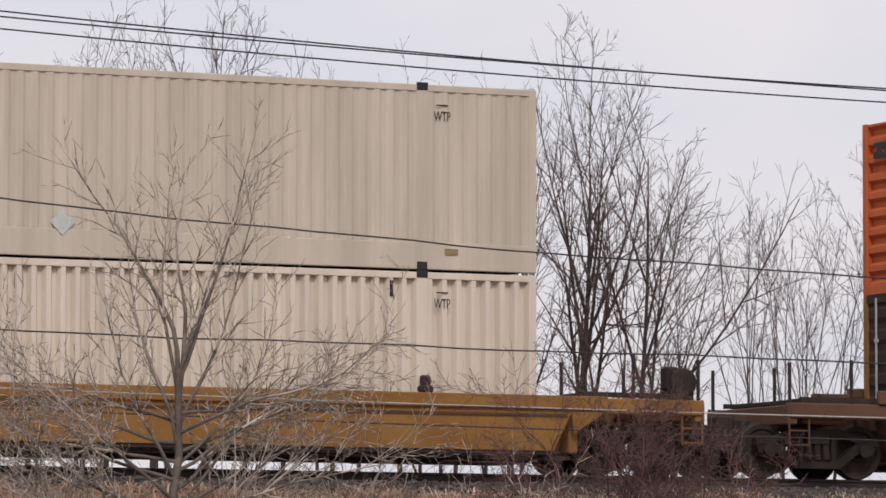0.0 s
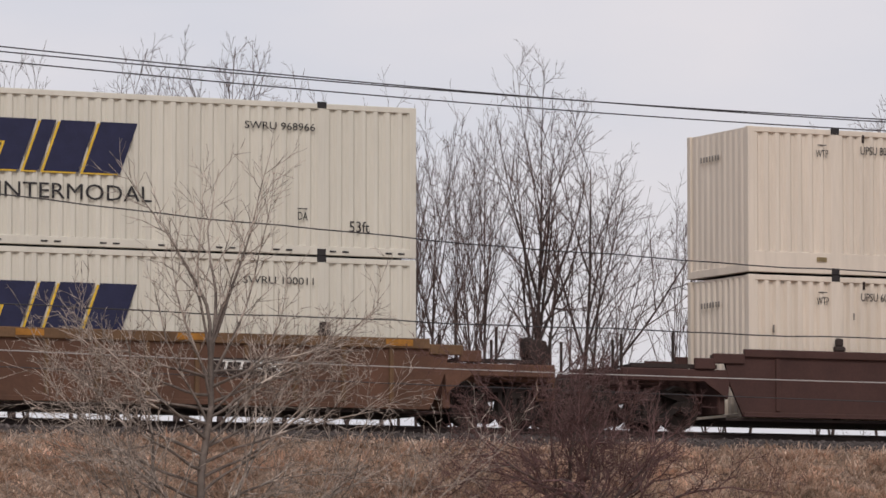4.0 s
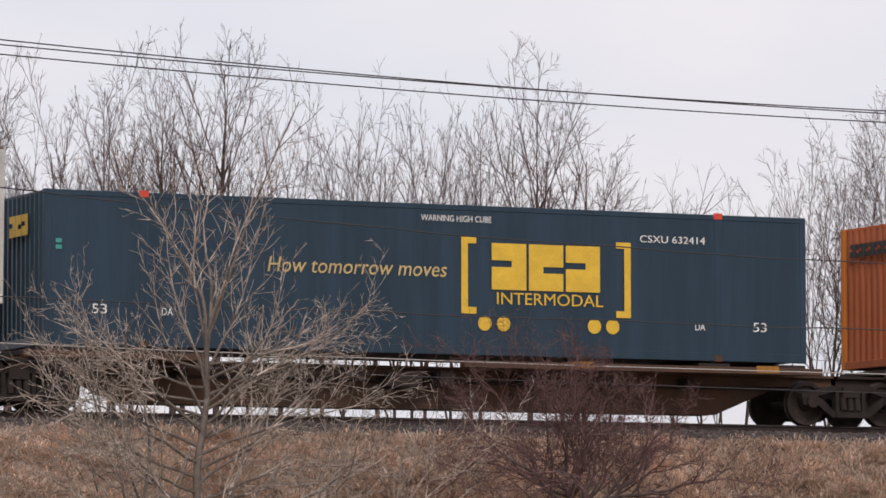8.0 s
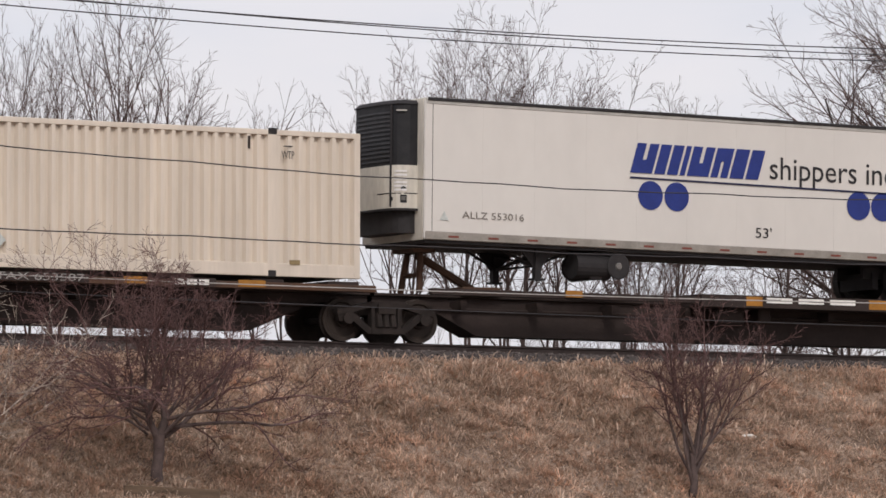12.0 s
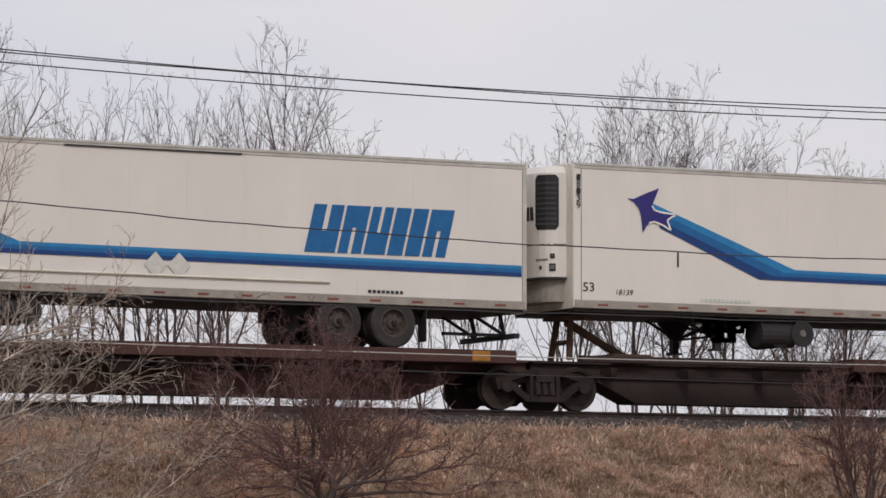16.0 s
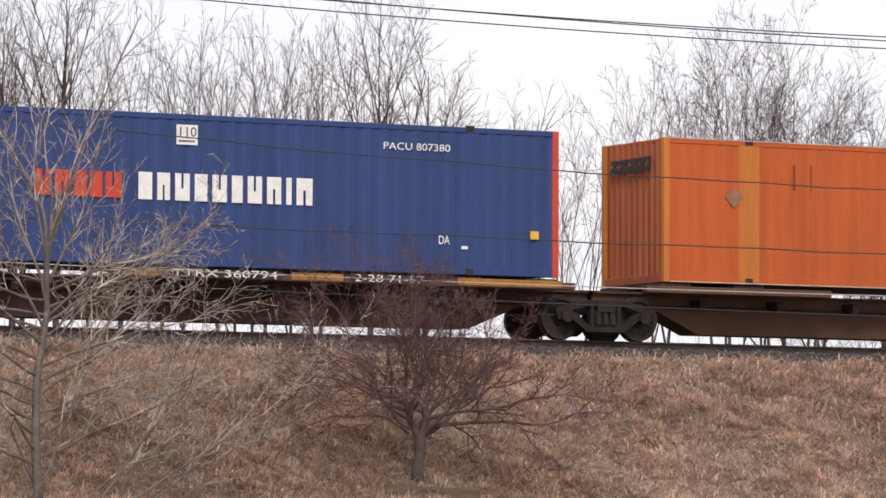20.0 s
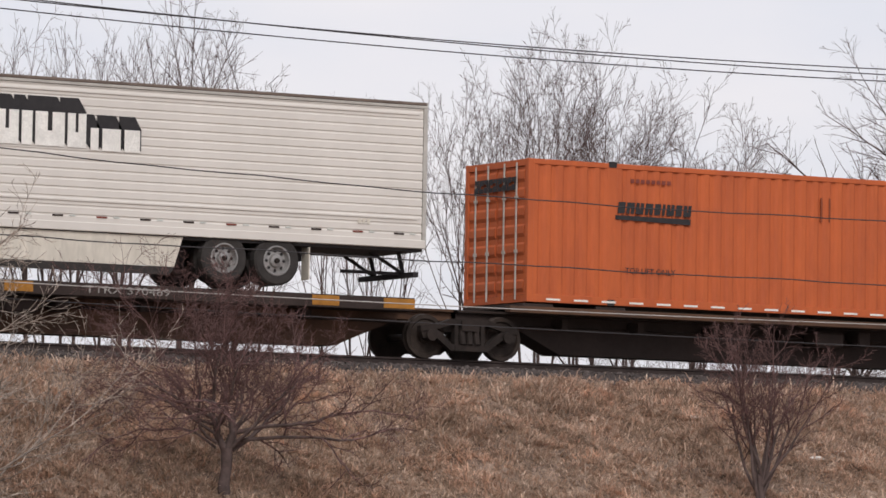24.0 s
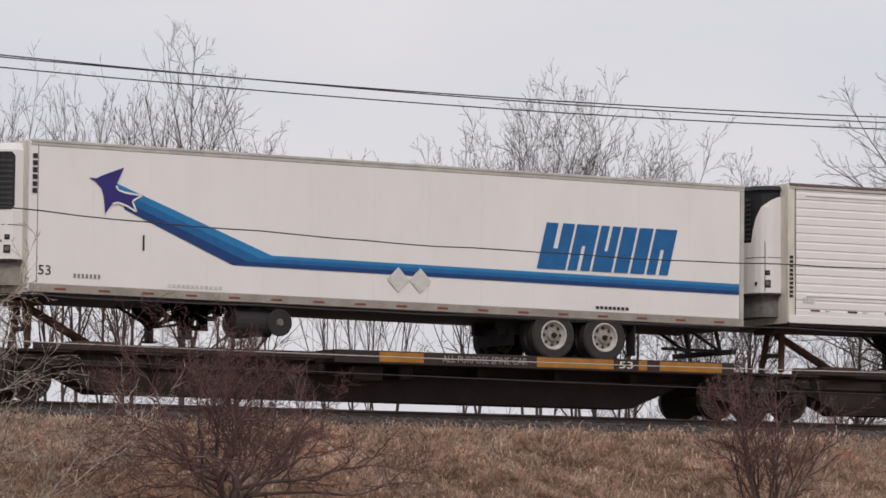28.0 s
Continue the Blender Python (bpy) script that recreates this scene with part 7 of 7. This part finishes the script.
def pale_tree():
    """The wide, many-stemmed bare tree at the foot of the bank."""
    w = Wood(71)
    w.least = 0.0064
    base = float(bank_height(-14.2, -10.2)) - 0.1
    # low chaotic twigs, sweeping side limbs, and a few crooked limbs that rise above them
    limb = [(11, 0.10, 0.03, 0.2, 7, 36, 0.42, 0.55), (8, 0.11, 0.035, 0.12, 4, 38, 0.5, 0.55), (5, 0.12, 0.03, 0.1, 2, 38, 0.5, 0.6), (3, 0.12, 0.03, 0, 0, 0, 0, 0)]
    sweep = [(12, 0.10, 0.008, 0.2, 8, 36, 0.42, 0.55), (8, 0.11, 0.02, 0.12, 5, 38, 0.5, 0.55), (5, 0.12, 0.02, 0.1, 2, 38, 0.5, 0.6), (3, 0.12, 0.02, 0, 0, 0, 0, 0)]
    rise = [(12, 0.085, 0.02, 0.15, 11, 36, 0.30, 0.42), (6, 0.10, 0.04, 0.1, 4, 36, 0.5, 0.6), (3, 0.12, 0.04, 0, 0, 0, 0, 0)]
    knots = [Vector((0, 0, 0)), Vector((-0.07, 0, 1.2)), Vector((-0.03, 0.06, 2.3)), Vector((0.13, 0.03, 3.4)), Vector((0.10, 0, 4.5))]
    for k in range(4):
        w.thick.append((*knots[k], *knots[k + 1], 0.088 - 0.011 * k, 0.077 - 0.011 * k, 1))
    w.stems = 1

    def trunk_at(z):
        k = next(k for k in range(4) if z <= knots[k + 1].z)
        return knots[k].lerp(knots[k + 1], (z - knots[k].z) / (knots[k + 1].z - knots[k].z))
    for z, dx, dy, dz, length, r in ((4.1, 0.85, 0.1, 3.3, 3.6, 0.036), (4.4, 1.5, -0.1, 2.8, 3.3, 0.034), (4.5, 0.05, 0.2, 3.3, 3.3, 0.034), (3.8, 1.25, 0.3, 2.7, 3.2, 0.03), (3.5, -0.8, -0.2, 2.2, 2.4, 0.026), (3.1, -1.5, 0.1, 1.7, 2.5, 0.028), (4.45, 0.5, 0.0, 3.0, 2.7, 0.026), (2.7, 2.0, 0.0, 1.6, 2.7, 0.028), (3.3, 1.9, -0.4, 2.1, 2.6, 0.026), (4.2, -0.45, 0.1, 2.9, 2.9, 0.028), (3.7, -1.1, 0.3, 2.3, 2.7, 0.026)):
        w.stem(trunk_at(z), Vector((dx, dy, dz)).normalized(), length * 1.12, r, 0, rise)
    for k in range(26):
        a = (0 if k % 2 else math.pi) + w.rnd.uniform(-0.8, 0.8)
        w.stem(trunk_at(0.8 + 3.3 * k / 26), Vector((math.cos(a), math.sin(a), w.rnd.uniform(0.15, 0.75))).normalized(), w.rnd.uniform(2.8, 4.2) * (1.1 - 0.012 * k), 0.03, 0, sweep)
    for x, dx, dy, length, r in ((-0.7, -0.5, 0.1, 4.2, 0.034), (0.85, 0.75, -0.1, 4.0, 0.032), (-0.3, 0.35, -0.3, 4.4, 0.032), (0.3, -0.3, 0.3, 4.2, 0.03), (-1.1, -0.9, -0.2, 4.0, 0.028), (1.3, 1.1, 0.2, 4.0, 0.028), (1.0, 1.9, -0.4, 4.5, 0.028), (-1.0, -1.8, 0.3, 4.4, 0.026), (0.6, 1.5, 0.5, 4.4, 0.026), (-1.3, -0.12, -0.2, 4.3, 0.045), (1.6, 2.2, 0.1, 3.8, 0.026), (-1.6, -2.2, -0.1, 3.8, 0.026)):
        w.stem(Vector((x, dy, -0.05)), Vector((dx, dy, 1)).normalized(), length * 1.12, r, 0, limb)
    w.tree("bare_tree", "wide pale grey bare tree with many crooked stems", "tree", "", BARK_PALE, (-14.2, -10.2, base), TWIG_PALE)


def crab_bush():
    """Low spreading bush on one short trunk."""
    w = Wood(83)
    w.least = 0.0036
    x, y = -6.1, -8.25
    base = float(bank_height(x, y)) - 0.12
    # a knotty trunk that forks, with limbs leaving it at many heights
    w.thick += [(0, 0, 0, -0.03, 0, 0.30, 0.135, 0.10, 0), (-0.03, 0, 0.28, 0.03, 0.02, 0.62, 0.105, 0.092, 0), (0.03, 0.02, 0.60, 0.02, 0, 0.92, 0.10, 0.105, 0),
                (0.02, 0, 0.90, 0.13, -0.03, 1.22, 0.09, 0.075, 0), (0.13, -0.03, 1.2, 0.10, 0, 1.55, 0.072, 0.05, 0), (0.0, 0, 0.88, -0.16, 0.04, 1.20, 0.075, 0.06, 0), (-0.16, 0.04, 1.18, -0.20, 0.02, 1.5, 0.06, 0.045, 0)]
    limb = [(13, 0.19, 0.012, 0.12, 9, 42, 0.44, 0.5), (8, 0.19, 0.03, 0.1, 7, 44, 0.50, 0.55), (5, 0.2, 0.025, 0.05, 6, 42, 0.55, 0.6), (3, 0.18, 0.03, 0, 0, 0, 0, 0)]
    for k in range(19):
        a = k * 2.4
        lift = (0.22, 0.62, 1.0, 1.7, 0.46)[k % 5]
        side = 0.11 if math.cos(a) > 0 else -0.16
        w.stem(Vector((side + 0.03 * math.cos(a), 0.05 * math.sin(a), 0.92 + 0.03 * k)), Vector((math.cos(a), math.sin(a) * 0.7, lift)).normalized(), (3.6, 3.25, 2.85, 2.45, 3.65)[k % 5], (0.044, 0.026, 0.036, 0.026, 0.03)[k % 5], 0, limb)
    w.tree("bush", "low spreading leafless bush of dense purplish-brown twigs on a short trunk", "bush", "bushes on the bank", BARK_DUSK, (x, y, base), BARK_RED)


def stem_bush(seed, x, y, tall, wide, stems):
    w = Wood(seed)
    w.least = 0.0040
    base = float(bank_height(x, y)) - 0.12
    limb = [(10, 0.10, 0.02, 0.25, 9, 34, 0.36, 0.5), (6, 0.13, 0.04, 0.1, 6, 36, 0.5, 0.55), (4, 0.15, 0.03, 0.05, 4, 38, 0.5, 0.6), (3, 0.16, 0.03, 0, 0, 0, 0, 0)]
    # a short crooked trunk that splits into upright stems
    w.thick += [(0, 0, 0, 0.05, 0, 0.45, 0.085, 0.07, 0), (0.05, 0, 0.43, 0.02, 0.02, 0.95, 0.07, 0.06, 0)]
    for k in range(stems):
        a = k * 2.4
        s = wide * math.sqrt((k + 0.5) / stems)
        z = 0.35 + 0.6 * (k % 4) / 3
        w.stem(Vector((0.03 + 0.03 * math.cos(a), 0.03 * math.sin(a), z)), Vector((s * math.cos(a), s * 0.7 * math.sin(a), 1)).normalized(), (tall - z) * w.rnd.uniform(0.78, 1.05), 0.034, 0, limb)
    w.tree("bush", "upright leafless bush of many purplish-brown stems", "bush", "bushes on the bank", BARK_DUSK, (x, y, base), BARK_RED)


pale_tree()
crab_bush()
stem_bush(91, 5.0, -8.6, 3.75, 0.62, 12)


# dry grass on the bank
def grass(name, seed, n, mat, longest, label, loose=1.0, near=-2.1, depth=8.6, span=(-18, 16)):
    rs = np.random.RandomState(seed)
    tufts = n // 42
    cx, cy = rs.uniform(*span, tufts), near - depth * rs.beta(1.0, 1.15, tufts)
    size = rs.uniform(0.05, 0.16, tufts)
    pick = rs.randint(0, tufts, n)
    ox, oy = rs.normal(0, 1, n) * size[pick] * 1.3 * loose, rs.normal(0, 1, n) * size[pick] * 0.8 * loose
    x, y = cx[pick] + ox, np.minimum(cy[pick] + oy, -2.12)
    clump = np.sin(1.7 * x + 0.6 * y + seed) * np.sin(1.3 * y - 0.4 * x + 1.0) + 0.8 * np.sin(4.3 * x - 2.1 * y) * np.sin(3.9 * y + 1.2 * x + seed) + 0.7 * np.sin(8.7 * x + 3.1 * y + 1.4 * np.sin(1.9 * x)) * np.sin(9.6 * y - 2.3 * x + 0.5 * seed)
    keep = rs.rand(n) < np.clip(0.72 + 0.5 * clump, 0.22, 1) * np.clip((-y - 2.05) / 0.6, 0.08, 1)
    x, y, clump = x[keep], y[keep], clump[keep]
    n = len(x)
    z = bank_height(x, y) - 0.02
    length = rs.uniform(0.07, longest, n) * (1 + 0.35 * clump) * (0.7 + 4.0 * size[pick][keep])
    comb = 0.9 * np.sin(0.8 * x + 1.3 * y) + 0.5 * np.sin(3.1 * x - 2.2 * y)
    az = np.arctan2(oy[keep], ox[keep]) + rs.normal(0, 0.9, n) + 0.5 * comb
    fall = np.clip(rs.normal(1.28, 0.32, n), 0.2, 1.52)
    dx, dy, dz = np.cos(az) * np.sin(fall), np.sin(az) * np.sin(fall), np.cos(fall)
    w = rs.uniform(0.006, 0.016, n)
    sx, sy = -np.sin(az) * w, np.cos(az) * w
    a = np.stack([x - sx, y - sy, z], -1)
    b = np.stack([x + sx, y + sy, z], -1)
    m = np.stack([x + dx * length * 0.55, y + dy * length * 0.55, z + dz * length * 0.65 + 0.02], -1)
    c = m + np.stack([sx, sy, 0 * sx], -1) * 0.8
    d = m - np.stack([sx, sy, 0 * sx], -1) * 0.8
    e = np.stack([x + dx * length * 1.1, y + dy * length * 1.1, z + dz * length * 0.85], -1)
    verts = np.stack([a, b, c, d, e], 1).reshape(-1, 3)
    k = np.arange(n)[:, None] * 5
    quads, tris = k + np.array([[0, 1, 2, 3]]), k + np.array([[3, 2, 4]])
    me = bpy.data.meshes.new(name)
    me.vertices.add(len(verts))
    me.vertices.foreach_set("co", verts.ravel())
    loops = np.concatenate([quads, tris], 1).ravel()
    me.loops.add(len(loops))
    me.loops.foreach_set("vertex_index", loops.astype(np.int32))
    me.polygons.add(2 * n)
    starts = (np.arange(n)[:, None] * 7 + np.array([[0, 4]])).ravel()
    me.polygons.foreach_set("loop_start", starts.astype(np.int32))
    me.update(calc_edges=True)
    me.materials.append(mat)
    tagged(new(name, me), label, "grass", kind="stuff")


def ballast():
    rs = np.random.RandomState(8)
    n = 9000
    x = rs.uniform(-24, 26, n)
    y = -0.75 - 1.95 * rs.beta(1.2, 1.6, n)
    z = bank_height(x, y) + rs.uniform(-0.01, 0.02, n)
    s = rs.uniform(0.02, 0.05, n)
    corners = np.array([[1, 0, 0], [-1, 0, 0], [0, 1, 0], [0, -1, 0], [0, 0, 0.9], [0, 0, -0.8]])
    verts = (corners[None] * rs.uniform(0.6, 1.3, (n, 6, 1)) + rs.normal(0, 0.15, (n, 6, 3))) * s[:, None, None] + np.stack([x, y, z], -1)[:, None]
    tri = np.array([[0, 2, 4], [2, 1, 4], [1, 3, 4], [3, 0, 4], [2, 0, 5], [1, 2, 5], [3, 1, 5], [0, 3, 5]])
    faces = (np.arange(n)[:, None, None] * 6 + tri[None]).reshape(-1, 3)
    me = bpy.data.meshes.new("ballast_stones")
    me.from_pydata(verts.reshape(-1, 3).tolist(), [], faces.tolist())
    me.materials.append(STONE)
    tagged(new("ballast_stones", me), "loose grey ballast stones beside the rails", "gravel", kind="stuff")


grass("dry_grass", 3, 250000, BLADE, 0.21, "matted dry brown grass covering the bank")
grass("bleached_grass", 9, 70000, BLADE_PALE, 0.30, "bleached straw lying over the bank")
grass("matted_grass", 5, 130000, BLADE_GREY, 0.17, "flattened dry grass and dead weeds between the tufts", 6.0)
grass("fallen_straw", 12, 42000, BLADE_PALE, 0.22, "pale fallen straw on the lower bank", 3.0, -5.4, 5.2)
grass("golden_grass", 17, 26000, BLADE_PALE, 0.3, "golden straw tussocks near the crest of the bank", 1.6, -2.9, 3.0, (-1.0, 11.0))
grass("grey_weeds", 21, 26000, BLADE_GREY, 0.24, "greyed dead weeds on the lower bank", 2.0, -4.5, 5.0, (-12.0, -1.5))
ballast()


# overhead wires in one plane before the train
def wire(height, r, mat, label, twist=0.0):
    rows = []
    ring = 6
    xs = np.arange(-75, 76, 0.75)
    for x in xs:
        s = 0.012 * math.sin(x * 1.1) + 0.008 * math.sin(x * 2.7 + 1) if twist else 0.0
        u = max(-22, min(22, x))
        c = Vector((x, -6.12 + 0.035 * x, height(u) + 0.04 * (abs(x) - abs(u)) + s))
        rows.append([(c.x, c.y + r * math.cos(k * 6.283 / ring), c.z + r * math.sin(k * 6.283 / ring)) for k in range(ring)])
    verts = [v for q in rows for v in q]
    faces = [(i * ring + k, i * ring + (k + 1) % ring, (i + 1) * ring + (k + 1) % ring, (i + 1) * ring + k) for i in range(len(rows) - 1) for k in range(ring)]
    ob = new("overhead_wire", mesh_of("overhead_wire", verts, faces, mat, True))
    tagged(ob, label, "wire", "overhead wires before the train")


def sag(x):
    return 5.465 - 0.00186 * x + 0.001309 * x * x + 0.0000079 * x**3


wire(lambda x: sag(x) + 0.20 - 0.0047 * (x + 5), 0.0125, WIRE, "dark overhead wire slung above the train")
wire(lambda x: sag(x) + 0.20 + 0.0028 * (x + 5), 0.0125, WIRE, "dark overhead wire slung above the train")
wire(sag, 0.0125, WIRE, "dark overhead wire slung above the train")
wire(lambda x: 2.782 - 0.01513 * x + 0.001656 * x * x, 0.013, WIRE, "dark twisted cable slung before the train", 1)
wire(lambda x: 1.503 - 0.00145 * x + 0.000225 * x * x, 0.013, WIRE, "dark cable slung low before the train", 1)
wire(lambda x: 0.668 + 0.0005 * x + 0.0005 * x * x, 0.012, WIRE_PALE, "pale cable slung low before the train")
wire(lambda x: 0.319 - 0.0069 * x + 0.000284 * x * x, 0.011, WIRE, "dark cable slung low before the train")


# litter and a board on the bank
def litter(seed, x, y, size):
    rnd = random.Random(seed)
    bm = bmesh.new()
    bmesh.ops.create_icosphere(bm, subdivisions=2, radius=1.0)
    for v in bm.verts:
        k = 1 + rnd.uniform(-0.35, 0.35)
        v.co = Vector((v.co.x * size * k, v.co.y * size * 0.6 * k, v.co.z * size * 0.28 * k + size * 0.12))
    me = bpy.data.meshes.new("litter")
    bm.to_mesh(me)
    bm.free()
    me.materials.append(LITTER)
    ob = new("litter", me)
    ob.location = (x, y, float(bank_height(x, y)))
    tagged(ob, "crumpled white plastic litter lying on the grass", "litter", "litter on the bank")


for k, (x, y, s) in enumerate(((-11.55, -3.45, 0.14), (6.15, -4.4, 0.10), (8.0, -6.0, 0.17), (8.55, -6.0, 0.10), (9.6, -5.2, 0.08), (-3.2, -5.5, 0.035), (1.5, -5.0, 0.03), (-6.6, -4.5, 0.03))):
    litter(k, x, y, s)


def plank():
    bm = boxes((-0.98, 0.98, -0.03, 0.03, -0.25, 0.2), bevel=0.01)
    for x in (-0.8, 0.8):
        box(bm, x - 0.05, x + 0.05, 0.03, 0.11, -0.1, 0.18)
    me = bpy.data.meshes.new("plank")
    bmesh.ops.recalc_face_normals(bm, faces=bm.faces)
    bm.to_mesh(me)
    bm.free()
    me.materials.append(BOARD)
    ob = new("plank", me)
    ob.matrix_basis = pose(-6.3, -9.2, float(bank_height(-6.3, -9.2)) - 0.02, 0, 2, 4)
    tagged(ob, "weathered grey-brown plank on edge in the grass", "plank")


plank()


# ---- what moves ----
def run_at(t):
    """Metres run at t seconds, smooth between the rows."""
    ts, ss = np.array([r[0] for r in RUN]), np.array([r[1] for r in RUN])
    v = np.gradient(ss, ts)
    i = int(np.clip(np.searchsorted(ts, t, "right") - 1, 0, len(ts) - 2))
    h = ts[i + 1] - ts[i]
    u = (t - ts[i]) / h
    return (2 * u**3 - 3 * u**2 + 1) * ss[i] + (u**3 - 2 * u**2 + u) * h * v[i] + (-2 * u**3 + 3 * u**2) * ss[i + 1] + (u**3 - u**2) * h * v[i + 1]


def motions():
    steps = [i / FPS for i in range(28 * FPS + 1)]
    turns = [math.degrees(run_at(t) / WHEEL_R) for t in steps]
    bogies = [o for o in scene.objects if o.name.split(".")[0] == "bogie"]
    proto = [o for o in bogies if o.name == "bogie"][0]
    sets = sorted((c for c in proto.children), key=lambda c: c.location.x)
    for c in sets:
        walk(c, [(t, pose(c.location.x, 0, WHEEL_R, 0, a, 0)) for t, a in zip(steps, turns)])
    for b in bogies:
        if b is proto:
            continue
        for c in b.children:
            walk_like(c, sets[0] if c.location.x < 0 else sets[1])
    rows = [(t, run_at(t)) for t in [r[0] for r in RUN] + [3.0, 3.5, 4.0, 13.0, 13.5, 14.0, 23.0, 23.5, 24.0]]
    rows.sort()
    for ob, x, z, tip in MOVERS:
        walk(ob, [(t, pose(x + s, 0, z, 0, -tip, 0)) for t, s in rows])


def walk_like(part_ob, model):
    """The same turning as another wheelset of the same bogie place."""
    part_ob.rotation_mode = "QUATERNION"
    part_ob.animation_data_create()
    part_ob.animation_data.action = model.animation_data.action
    part_ob.animation_data.action_slot = model.animation_data.action_slot


motions()
